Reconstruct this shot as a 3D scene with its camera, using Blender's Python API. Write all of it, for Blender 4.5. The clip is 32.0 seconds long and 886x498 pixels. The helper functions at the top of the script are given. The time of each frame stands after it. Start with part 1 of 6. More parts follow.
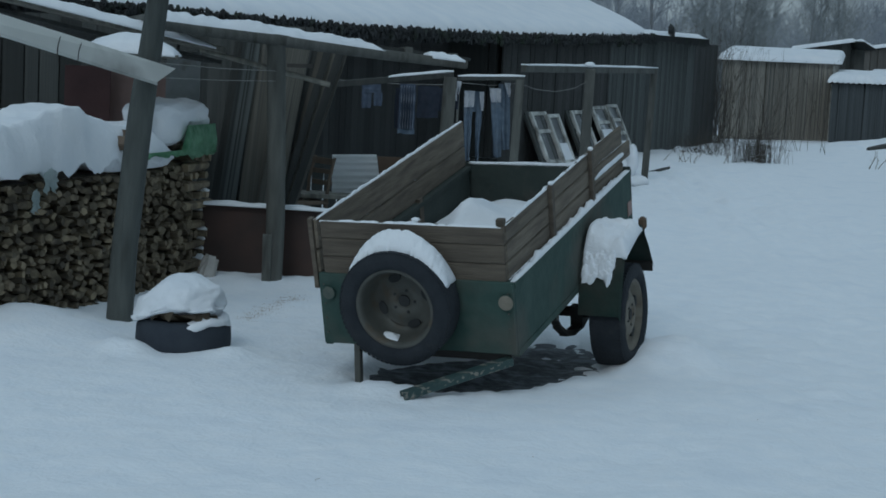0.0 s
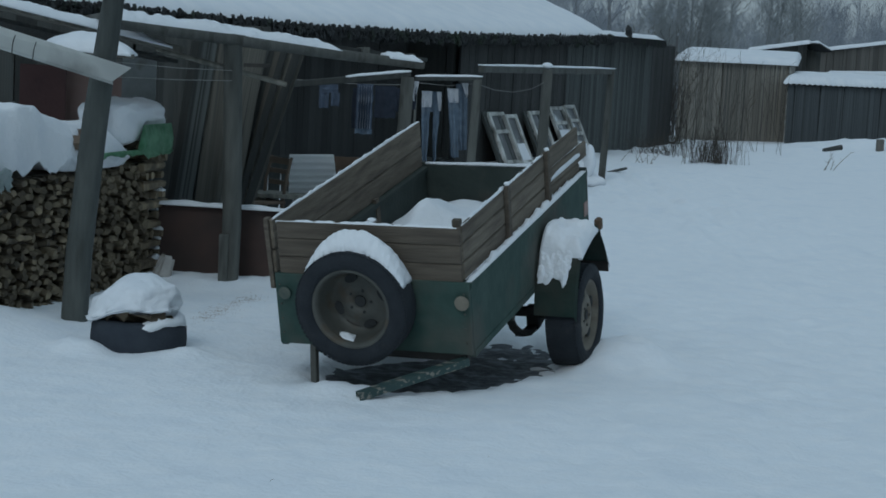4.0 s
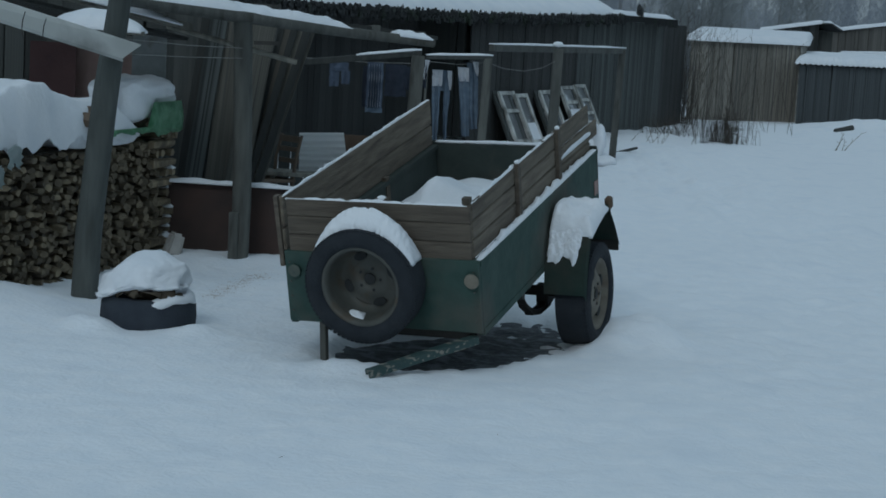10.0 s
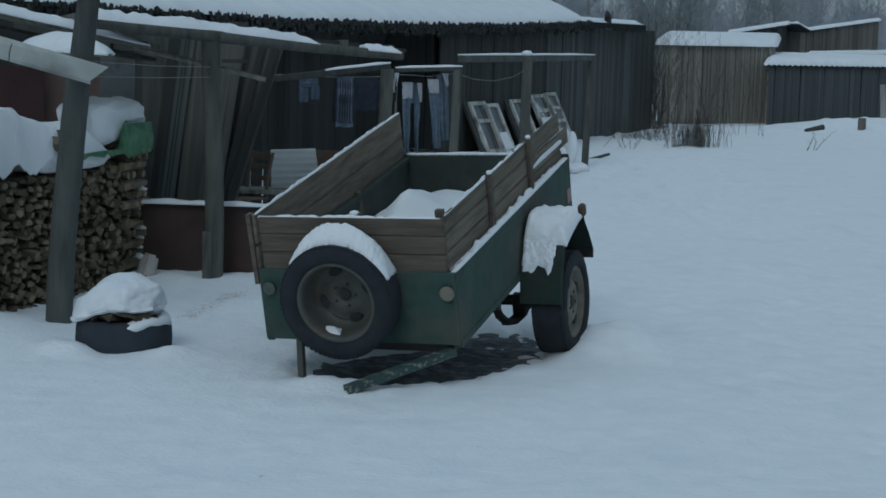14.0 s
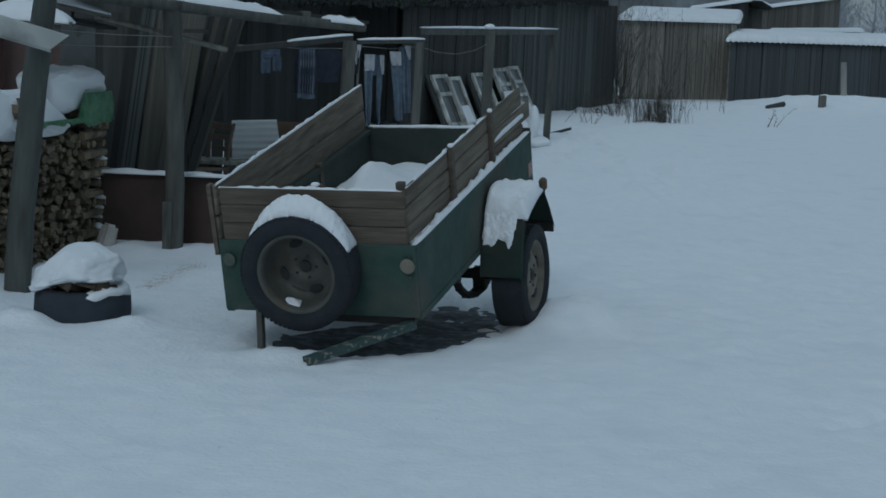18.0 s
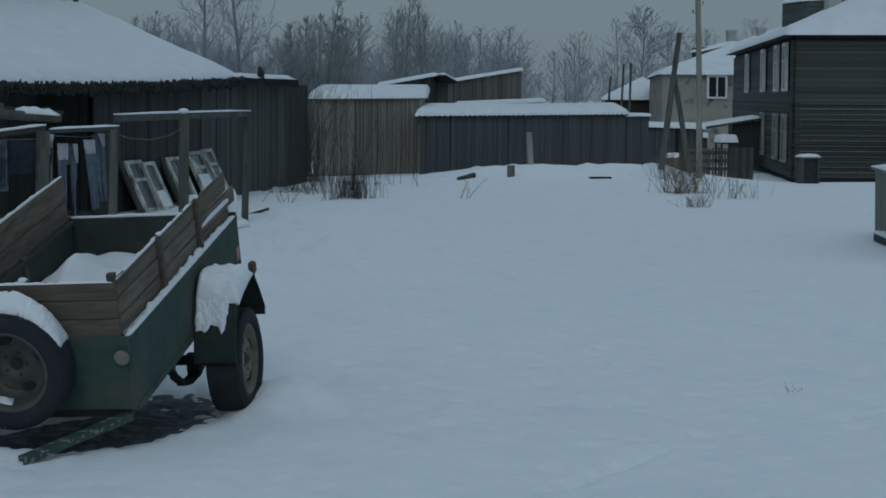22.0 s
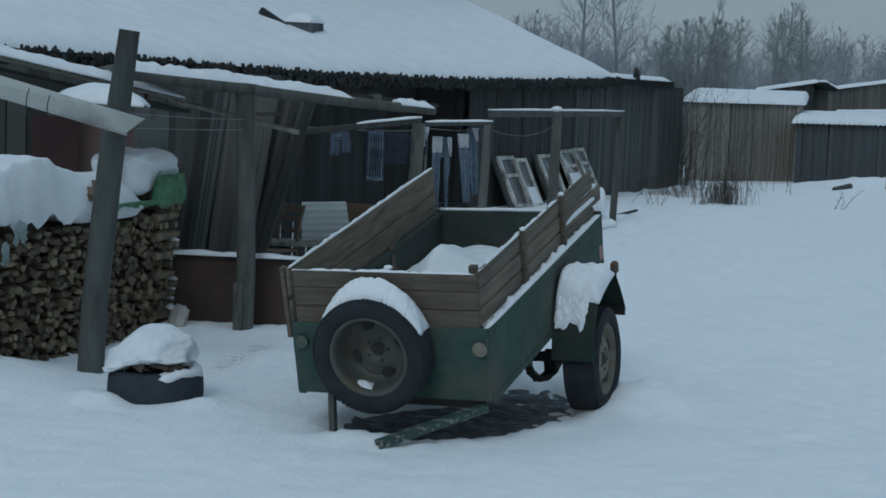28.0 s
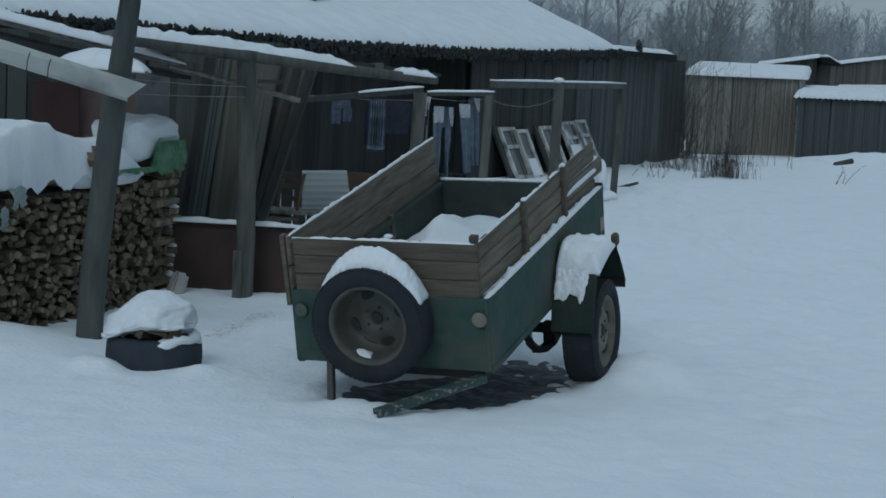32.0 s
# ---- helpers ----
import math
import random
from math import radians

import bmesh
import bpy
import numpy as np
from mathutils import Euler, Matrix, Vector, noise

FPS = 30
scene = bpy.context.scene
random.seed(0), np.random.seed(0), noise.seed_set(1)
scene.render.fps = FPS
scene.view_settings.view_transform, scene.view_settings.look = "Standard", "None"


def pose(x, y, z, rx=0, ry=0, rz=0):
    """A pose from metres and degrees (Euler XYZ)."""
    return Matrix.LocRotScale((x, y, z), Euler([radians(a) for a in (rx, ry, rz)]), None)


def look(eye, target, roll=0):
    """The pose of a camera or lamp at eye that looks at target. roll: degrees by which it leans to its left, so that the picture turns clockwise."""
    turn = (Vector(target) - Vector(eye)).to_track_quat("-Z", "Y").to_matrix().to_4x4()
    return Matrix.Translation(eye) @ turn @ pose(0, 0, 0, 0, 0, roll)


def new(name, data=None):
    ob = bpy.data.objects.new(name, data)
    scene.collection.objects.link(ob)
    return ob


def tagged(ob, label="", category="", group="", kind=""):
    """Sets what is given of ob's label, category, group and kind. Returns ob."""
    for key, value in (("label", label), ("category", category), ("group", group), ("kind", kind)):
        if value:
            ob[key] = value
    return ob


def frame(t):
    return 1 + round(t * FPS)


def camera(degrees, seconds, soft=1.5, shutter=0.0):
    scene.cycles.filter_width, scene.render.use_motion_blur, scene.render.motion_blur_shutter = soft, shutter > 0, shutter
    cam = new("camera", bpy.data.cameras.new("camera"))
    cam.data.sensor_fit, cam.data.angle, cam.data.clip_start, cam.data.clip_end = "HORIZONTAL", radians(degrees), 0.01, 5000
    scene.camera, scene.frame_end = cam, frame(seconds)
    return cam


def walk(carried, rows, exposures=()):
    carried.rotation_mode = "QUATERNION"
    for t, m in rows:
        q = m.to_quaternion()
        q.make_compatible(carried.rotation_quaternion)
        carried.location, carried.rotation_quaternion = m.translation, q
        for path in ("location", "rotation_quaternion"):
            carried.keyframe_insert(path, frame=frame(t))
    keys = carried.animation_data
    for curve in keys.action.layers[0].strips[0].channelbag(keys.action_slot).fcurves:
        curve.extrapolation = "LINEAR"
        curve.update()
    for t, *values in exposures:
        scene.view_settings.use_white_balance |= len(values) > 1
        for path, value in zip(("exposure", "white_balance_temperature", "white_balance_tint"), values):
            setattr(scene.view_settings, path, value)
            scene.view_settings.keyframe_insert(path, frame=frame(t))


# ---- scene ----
cam = camera(28.0, 32.0, soft=1.7)

# seconds, place in metres, yaw, pitch, roll in degrees
PATH = [
    (0, 0, -0, 2, 0.385, -6.572, -2.913),
    (0.5, 0.0099, -0.0046, 1.9992, -0.506, -6.554, -2.751),
    (1, 0.0189, -0.0055, 2.0069, -1.699, -6.554, -2.717),
    (1.5, 0.0216, -0.0086, 2.0092, -2.13, -6.565, -2.635),
    (2, 0.0261, -0.0185, 2.0076, -2.092, -6.573, -2.523),
    (2.5, 0.019, -0.0137, 2.0047, -1.873, -6.619, -3.309),
    (3, 0.0143, -0.028, 2.0096, -1.845, -6.655, -3.817),
    (3.5, 0.0108, -0.0054, 2.0029, -1.083, -6.54, -3.593),
    (5.5, 0.0185, -0.0067, 2.005, -1.492, -6.467, -2.154),
    (6, 0.0143, -0.0013, 2.0031, -0.984, -6.535, -2.401),
    (6.5, 0.0165, 0.0131, 1.9984, -0.894, -6.578, -2.72),
    (7, 0.0151, 0.0096, 1.9969, -1.028, -6.667, -2.927),
    (7.5, 0.0143, 0.0195, 1.9911, -0.755, -6.836, -3.787),
    (8, 0.0083, 0.0181, 1.9943, -0.792, -6.96, -2.986),
    (8.5, 0.0127, 0.01, 2.0009, -0.25, -7.065, -3.421),
    (9, 0.0046, 0.0119, 1.999, -0.067, -7.12, -3.522),
    (9.5, 0.0108, 0.0093, 1.9979, -0.413, -7.135, -3.525),
    (10, 0.0142, 0.0072, 1.992, -0.6, -7.174, -3.288),
    (10.5, 0.0144, -0.0039, 1.9953, -0.919, -7.222, -3.07),
    (11, 0.0085, 0.0028, 1.9991, -0.743, -7.255, -2.407),
    (11.5, 0.0058, 0.0018, 2.0021, -0.487, -6.877, -1.866),
    (12, 0.0118, -0.0056, 2.0013, -0.521, -6.634, -1.598),
    (12.5, 0.014, 0.0005, 2.0028, -0.487, -6.643, -1.311),
    (13, 0.0134, 0.0119, 2.0015, -0.67, -6.655, -1.622),
    (13.5, 0.0148, 0.0208, 1.9968, -1.062, -6.669, -1.698),
    (14, 0.0256, 0.0282, 1.9962, -1.586, -6.761, -1.54),
    (14.5, 0.0302, 0.0288, 1.9935, -1.801, -6.909, -1.811),
    (16.5, 0.0351, 0.0354, 1.9875, -2.1, -7.323, -2.224),
    (17, 0.0331, 0.0329, 1.9922, -2.446, -7.456, -2.531),
    (17.5, 0.0307, 0.0268, 1.991, -2.531, -7.527, -2.54),
    (18, 0.0258, 0.0205, 1.9958, -2.775, -7.591, -2.25),
    (18.5, 0.0306, 0.0391, 1.9933, -1.544, -7.674, -2.291),
    (19, 0.0691, 0.0372, 2.0022, -0.203, -7.599, -1.403),
    (19.5, 0.0419, 0.0681, 1.9934, -0.332, -7.299, -0.871),
    (19.7, 0.0204, 0.0767, 1.9912, -0.612, -6.963, -1.27),
    (20, -0.0232, 0.0742, 2.0024, -2.952, -6.757, -1.719),
    (20.3, -0.0428, 0.0496, 2.0106, -6.107, -6.327, -2.047),
    (20.5, -0.0639, 0.0269, 2.0135, -7.568, -6.253, -1.732),
    (20.7, -0.0499, 0.01, 2.0058, -8.985, -6.175, -1.475),
    (21, -0.0718, -0.0122, 2.0169, -11.063, -6.174, -0.957),
    (21.2, -0.072, -0.0218, 2.0164, -11.384, -6.195, -0.995),
    (21.5, -0.0929, -0.0396, 2.0267, -11.952, -5.995, -0.569),
    (21.7, -0.0822, -0.0518, 2.0186, -12.24, -5.553, -0.427),
    (22, -0.0763, -0.0683, 2.0267, -12.794, -4.872, -0.285),
    (22.2, -0.0647, -0.0632, 2.0249, -13.171, -4.555, -0.617),
    (22.5, -0.0677, -0.0602, 2.0238, -13.847, -4.294, -0.097),
    (22.6, -0.0645, -0.0627, 2.0144, -14.082, -4.239, -0.038),
    (23, -0.0684, -0.0368, 2.0072, -13.396, -4.15, -0),
    (23.5, -0.0404, -0.0738, 2.0131, -11.042, -4.134, 0.455),
    (24, -0.0175, -0.0967, 2.0248, -8.587, -4.172, 0.508),
    (24.5, -0.0005, -0.067, 2.0214, -6.622, -4.254, -0.073),
    (25, -0.0107, -0.0403, 2.0226, -4.352, -4.43, -0.172),
    (25.5, -0.0097, -0.0234, 2.0179, -3.054, -4.708, -0.485),
    (26, -0.0185, -0.0072, 2.0188, -2.065, -4.82, -1.484),
    (26.5, -0.019, -0.0034, 2.0154, -1.419, -4.879, -1.751),
    (28.5, -0.0345, 0.0201, 2.0127, -0.633, -5.173, -2.348),
    (29, -0.0327, 0.0127, 2.0156, -0.575, -5.24, -2.384),
    (29.5, -0.0354, 0.009, 2.0124, -0.672, -5.252, -2.338),
    (30, -0.0365, 0.0196, 2.0135, -0.824, -5.28, -2.376),
    (30.5, -0.0327, 0.0134, 2.0134, -0.897, -5.273, -3.096),
    (31, -0.0332, 0.0107, 2.0239, -1.144, -5.323, -2.777),
    (31.5, -0.0363, 0.031, 2.0114, -1.005, -5.386, -3.067),
    (32, -0.0358, 0.0443, 2.0027, -0.691, -6.032, -2.919),
]
walk(cam, [(t, pose(x, y, z, 90 + pitch, roll, yaw)) for t, x, y, z, yaw, pitch, roll in PATH],
     exposures=[(0.0, 0.15), (6.0, 0.12), (9.0, 0.03), (13.0, 0.1), (18.0, -0.08), (20.0, -0.05), (21.0, -0.18), (22.0, -0.24), (23.3, -0.2), (24.0, -0.1), (25.0, 0.07), (26.0, 0.17), (29.0, 0.23), (32.0, 0.18)])

# ---- overcast winter sky and weak diffuse sun ----
world = bpy.data.worlds.new("world")
scene.world = world
world.use_nodes = True
wn, wl = world.node_tree.nodes, world.node_tree.links
wn.clear()
sky = wn.new("ShaderNodeTexSky")
sky.sky_type, sky.sun_disc = "NISHITA", False
sky.sun_elevation, sky.sun_rotation = radians(24), radians(200)
sky_light = wn.new("ShaderNodeBackground")
sky_light.inputs["Strength"].default_value = 0.1
wl.new(sky.outputs[0], sky_light.inputs["Color"])
# cloud layer: a standard overcast sky, three times brighter overhead than at the horizon
coord, split = wn.new("ShaderNodeTexCoord"), wn.new("ShaderNodeSeparateXYZ")
wl.new(coord.outputs["Generated"], split.inputs[0])
ramp = wn.new("ShaderNodeValToRGB")
ramp.color_ramp.elements[0].position, ramp.color_ramp.elements[1].position = 0.0, 1.0
ramp.color_ramp.elements[0].color = (0.160, 0.221, 0.270, 1)
ramp.color_ramp.elements[1].color = (0.30, 0.415, 0.51, 1)
wl.new(split.outputs["Z"], ramp.inputs[0])
cloud = wn.new("ShaderNodeBackground")
cloud.inputs["Strength"].default_value = 1.0
wl.new(ramp.outputs[0], cloud.inputs["Color"])
mixed, world_out = wn.new("ShaderNodeMixShader"), wn.new("ShaderNodeOutputWorld")
mixed.inputs[0].default_value = 0.94
wl.new(sky_light.outputs[0], mixed.inputs[1])
wl.new(cloud.outputs[0], mixed.inputs[2])
wl.new(mixed.outputs[0], world_out.inputs[0])
sun_data = bpy.data.lights.new("sun", "SUN")
sun_data.energy, sun_data.angle, sun_data.color = 0.55, radians(22), (0.80, 0.92, 1.0)
sun = new("sun", sun_data)
sun.matrix_world = look((-6, -16, 14), (0, 0, 0))


# ---- materials ----
def material(name, c1, c2, scale=4.0, stretch=(1, 1, 1), rough=0.85, bump=0.2, bump_scale=30.0, bump_dist=0.02, metal=0.0,
             stain=None, stain_at=(0.55, 0.7), vary=0.0, islands=False, stain_scale=1.3, coords="Object"):
    """Two colours mixed by noise at two scales, a third one in stains, fine relief, and a change from piece to piece."""
    m = bpy.data.materials.new(name)
    m.use_nodes = True
    n, l = m.node_tree.nodes, m.node_tree.links
    bsdf = n["Principled BSDF"]
    bsdf.inputs["Roughness"].default_value, bsdf.inputs["Metallic"].default_value = rough, metal
    tc, mp = n.new("ShaderNodeTexCoord"), n.new("ShaderNodeMapping")
    mp.inputs["Scale"].default_value = stretch
    l.new(tc.outputs[coords], mp.inputs["Vector"])
    if vary or islands:
        info = n.new("ShaderNodeNewGeometry") if islands else n.new("ShaderNodeObjectInfo")
        rnd = info.outputs["Random Per Island"] if islands else info.outputs["Random"]
        off = n.new("ShaderNodeMath")
        off.operation = "MULTIPLY"
        off.inputs[1].default_value = 37.0
        l.new(rnd, off.inputs[0])
        l.new(off.outputs[0], mp.inputs["Location"])
    fine = n.new("ShaderNodeTexNoise")
    fine.inputs["Scale"].default_value, fine.inputs["Detail"].default_value = scale, 6
    l.new(mp.outputs[0], fine.inputs["Vector"])
    mix = n.new("ShaderNodeMix")
    mix.data_type = "RGBA"
    mix.inputs[6].default_value, mix.inputs[7].default_value = (*c1, 1), (*c2, 1)
    spread = n.new("ShaderNodeMapRange")
    spread.inputs[1].default_value, spread.inputs[2].default_value = 0.3, 0.7
    l.new(fine.outputs[0], spread.inputs[0])
    l.new(spread.outputs[0], mix.inputs[0])
    colour = mix.outputs[2]
    if stain:
        big = n.new("ShaderNodeTexNoise")
        big.inputs["Scale"].default_value, big.inputs["Detail"].default_value = stain_scale, 8
        l.new(mp.outputs[0], big.inputs["Vector"])
        where = n.new("ShaderNodeMapRange")
        where.inputs[1].default_value, where.inputs[2].default_value = stain_at
        l.new(big.outputs[0], where.inputs[0])
        m2 = n.new("ShaderNodeMix")
        m2.data_type = "RGBA"
        m2.inputs[7].default_value = (*stain, 1)
        l.new(where.outputs[0], m2.inputs[0])
        l.new(colour, m2.inputs[6])
        colour = m2.outputs[2]
    if vary:
        hsv = n.new("ShaderNodeHueSaturation")
        val = n.new("ShaderNodeMapRange")
        val.inputs[3].default_value, val.inputs[4].default_value = 1 - vary, 1 + vary
        l.new(rnd, val.inputs[0])
        l.new(val.outputs[0], hsv.inputs["Value"])
        l.new(colour, hsv.inputs["Color"])
        colour = hsv.outputs[0]
    l.new(colour, bsdf.inputs["Base Color"])
    if bump:
        rough_tex = n.new("ShaderNodeTexNoise")
        rough_tex.inputs["Scale"].default_value, rough_tex.inputs["Detail"].default_value = bump_scale, 4
        l.new(mp.outputs[0], rough_tex.inputs["Vector"])
        b = n.new("ShaderNodeBump")
        b.inputs["Strength"].default_value, b.inputs["Distance"].default_value = bump, bump_dist
        l.new(rough_tex.outputs[0], b.inputs["Height"])
        l.new(b.outputs[0], bsdf.inputs["Normal"])
    return m


GRAIN = (9, 9, 0.5)      # grain that runs up a standing piece
SNOW = material("snow", (0.78, 0.82, 0.86), (0.84, 0.86, 0.88), 6, rough=0.75, bump=0.5, bump_scale=26, bump_dist=0.02, stain=(0.755, 0.795, 0.84), stain_scale=1.7)
DRIFT = material("snow_cap", (0.70, 0.735, 0.775), (0.79, 0.805, 0.82), 3, rough=0.75, bump=0.45, bump_scale=24, bump_dist=0.025)
# snow greyed to stand in for weaker light on the sloping house roofs
FARSNOW = material("dimmed_roof_snow", (0.68, 0.71, 0.75), (0.78, 0.80, 0.83), 1.2, rough=0.75, bump=0.4, bump_scale=6, bump_dist=0.05)
BARN = material("barn_boards", (0.037, 0.042, 0.040), (0.066, 0.068, 0.063), 2.2, GRAIN, 0.9, 0.5, 14, vary=0.45, stain=(0.070, 0.068, 0.061), stain_at=(0.57, 0.8), stain_scale=0.8)
GREYWOOD = material("weathered_boards", (0.11, 0.11, 0.094), (0.22, 0.21, 0.178), 2.0, GRAIN, 0.88, 0.45, 14, vary=0.4, stain=(0.05, 0.05, 0.047))
PALEPOST = material("bleached_post", (0.24, 0.235, 0.22), (0.34, 0.335, 0.315), 2.4, (7, 7, 1.1), 0.9, 0.4, 12)
ENCLOSURE = material("enclosure_boards", (0.110, 0.120, 0.106), (0.195, 0.205, 0.180), 2.0, GRAIN, 0.88, 0.45, 14, vary=0.3, stain=(0.05, 0.052, 0.05))
TANWOOD = material("shed_boards", (0.155, 0.146, 0.126), (0.30, 0.278, 0.240), 1.6, GRAIN, 0.88, 0.4, 12, vary=0.27, stain=(0.090, 0.092, 0.087), stain_at=(0.5, 0.64), stain_scale=0.5)
LIGHTBOARD = material("old_pale_boards", (0.085, 0.08, 0.066), (0.155, 0.147, 0.124), 1.8, GRAIN, 0.88, 0.4, 12, vary=0.25, stain=(0.08, 0.08, 0.072), stain_at=(0.5, 0.7))
CHAIRWOOD = material("chair_wood", (0.085, 0.06, 0.042), (0.14, 0.10, 0.07), 6, rough=0.7, bump=0.2)
BRIGHTSHEET = material("white_corrugated_sheet", (0.72, 0.74, 0.74), (0.80, 0.81, 0.80), 3, rough=0.5, bump=0.12, stain=(0.42, 0.42, 0.4))
DULLGREEN = material("dirty_inner_panel", (0.024, 0.036, 0.032), (0.042, 0.054, 0.048), 5, rough=0.9, bump=0.2, stain=(0.06, 0.06, 0.052), stain_scale=4)
# darker barn boards: the shade under the eave is put into their colour
SHADEBOARDS = material("shade_dark_boards", (0.027, 0.030, 0.029), (0.049, 0.049, 0.047), 2.2, GRAIN, 0.92, 0.5, 14, vary=0.32, stain=(0.046, 0.040, 0.036), stain_at=(0.6, 0.8), stain_scale=0.8)
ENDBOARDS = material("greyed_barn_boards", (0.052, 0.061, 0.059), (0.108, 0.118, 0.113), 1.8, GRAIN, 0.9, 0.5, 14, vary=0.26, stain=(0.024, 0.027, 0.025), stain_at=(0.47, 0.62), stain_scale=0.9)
DARKSHED = material("tarred_boards", (0.046, 0.054, 0.057), (0.086, 0.096, 0.099), 1.6, GRAIN, 0.88, 0.4, 12, vary=0.12, stain=(0.032, 0.036, 0.038), stain_at=(0.5, 0.66), stain_scale=0.7)
POST = material("post_wood", (0.068, 0.072, 0.065), (0.116, 0.119, 0.108), 2.4, (7, 7, 1.1), 0.9, 0.5, 12, stain=(0.045, 0.045, 0.04), vary=0.2)
OLDPOST = material("dark_post_wood", (0.048, 0.055, 0.052), (0.078, 0.086, 0.080), 2.4, (7, 7, 1.1), 0.9, 0.5, 12, stain=(0.035, 0.037, 0.032), vary=0.2)
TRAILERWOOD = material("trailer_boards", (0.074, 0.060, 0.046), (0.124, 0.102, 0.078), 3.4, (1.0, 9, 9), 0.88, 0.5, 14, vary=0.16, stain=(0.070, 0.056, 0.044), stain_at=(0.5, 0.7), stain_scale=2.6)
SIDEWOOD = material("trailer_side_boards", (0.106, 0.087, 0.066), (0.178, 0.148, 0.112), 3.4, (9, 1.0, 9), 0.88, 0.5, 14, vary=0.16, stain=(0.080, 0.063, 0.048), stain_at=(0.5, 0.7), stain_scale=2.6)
GREEN = material("green_paint", (0.016, 0.048, 0.040), (0.036, 0.072, 0.060), 9, rough=0.8, bump=0.3, bump_scale=14, stain=(0.066, 0.070, 0.058), stain_at=(0.45, 0.66), stain_scale=2.4)
WORNGREEN = material("worn_green_paint", (0.018, 0.046, 0.046), (0.034, 0.066, 0.062), 9, (0.3, 1.2, 1.2), rough=0.7, bump=0.3, stain=(0.20, 0.185, 0.155), stain_at=(0.56, 0.61), stain_scale=34)
RUBBER = material("tyre_rubber", (0.011, 0.015, 0.020), (0.020, 0.025, 0.031), 9, rough=0.95, bump=0.4, bump_scale=60, stain=(0.038, 0.04, 0.042), stain_at=(0.6, 0.8), stain_scale=5)
WHEELRIM = material("tan_wheel_rim", (0.13, 0.116, 0.09), (0.19, 0.17, 0.135), 7, rough=0.7, bump=0.2, bump_scale=40, stain=(0.10, 0.075, 0.05), stain_scale=9)
RIM = material("rim_steel", (0.050, 0.053, 0.047), (0.088, 0.089, 0.078), 7, rough=0.65, bump=0.2, bump_scale=40, metal=0.1, stain=(0.075, 0.062, 0.045), stain_scale=9)
DARKSTEEL = material("dark_steel", (0.026, 0.027, 0.026), (0.055, 0.05, 0.044), 8, rough=0.7, bump=0.2, metal=0.4)
RUST = material("rusty_sheet", (0.031, 0.021, 0.018), (0.062, 0.033, 0.026), 3, rough=0.8, bump=0.2, bump_scale=12, stain=(0.03, 0.02, 0.018), stain_scale=2)
TINSHEET = material("dull_tin", (0.17, 0.19, 0.19), (0.29, 0.31, 0.31), 5, rough=0.6, bump=0.1, metal=0.2, stain=(0.09, 0.075, 0.06), stain_scale=5)
HOUSEWHITE = material("window_white", (0.55, 0.56, 0.54), (0.68, 0.69, 0.67), 4, rough=0.6, bump=0.1)
BRICKRED = material("faded_red_paint", (0.26, 0.17, 0.15), (0.38, 0.26, 0.235), 3, rough=0.75, bump=0.2, stain=(0.16, 0.09, 0.08))
DARKRED = material("dark_red_paint", (0.085, 0.042, 0.042), (0.13, 0.064, 0.06), 3, rough=0.75, bump=0.2, stain=(0.06, 0.032, 0.032))
WHITEPAINT = material("white_paint", (0.40, 0.41, 0.385), (0.58, 0.58, 0.55), 7, rough=0.6, bump=0.15, stain=(0.16, 0.16, 0.145), stain_at=(0.47, 0.62), stain_scale=3, vary=0.2)
SHEETWHITE = material("white_sheet_metal", (0.66, 0.67, 0.64), (0.76, 0.76, 0.73), 3, rough=0.5, bump=0.12, stain=(0.26, 0.26, 0.24))
LOG_END = material("log_ends", (0.066, 0.053, 0.036), (0.27, 0.215, 0.14), 9, rough=0.9, bump=0.4, bump_scale=40, stain=(0.06, 0.048, 0.036), stain_at=(0.5, 0.7), stain_scale=5, vary=0.5)
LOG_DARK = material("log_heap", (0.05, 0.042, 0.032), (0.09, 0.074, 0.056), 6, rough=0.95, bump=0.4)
TAR = material("tar_felt", (0.017, 0.019, 0.020), (0.032, 0.034, 0.034), 6, rough=0.9, bump=0.6, bump_scale=18, stain=(0.02, 0.032, 0.018), stain_scale=3)
# earth and slush, darkened for the trailer's shade; planter soil too
EARTHSHADE = material("earth_and_shade", (0.050, 0.058, 0.067), (0.12, 0.132, 0.145), 18, rough=0.8, bump=0.7, bump_scale=26, stain=(0.20, 0.225, 0.25), stain_at=(0.50, 0.66), stain_scale=9)
LOGWALL = material("house_logs", (0.040, 0.048, 0.046), (0.080, 0.087, 0.080), 1.6, (0.3, 0.3, 6), 0.9, 0.4, 9, vary=0.3, stain=(0.030, 0.036, 0.034), stain_at=(0.5, 0.65), stain_scale=0.4)
PLASTER = material("grey_plaster", (0.50, 0.475, 0.41), (0.62, 0.59, 0.51), 0.8, rough=0.9, bump=0.1, stain=(0.15, 0.145, 0.13))
BRICKWHITE = material("limewashed_brick", (0.32, 0.32, 0.32), (0.42, 0.42, 0.41), 2, rough=0.9, bump=0.2, stain=(0.2, 0.19, 0.18))
FARWOOD = material("far_boards", (0.085, 0.08, 0.072), (0.15, 0.14, 0.125), 1.5, GRAIN, 0.9, 0.3, 10, vary=0.3)
DENIM = material("denim", (0.072, 0.106, 0.145), (0.125, 0.166, 0.212), 12, rough=0.95, bump=0.3, bump_scale=60, stain=(0.13, 0.155, 0.185), stain_scale=5)
NAVY = material("dark_cloth", (0.012, 0.018, 0.03), (0.025, 0.032, 0.048), 12, rough=0.95, bump=0.3)
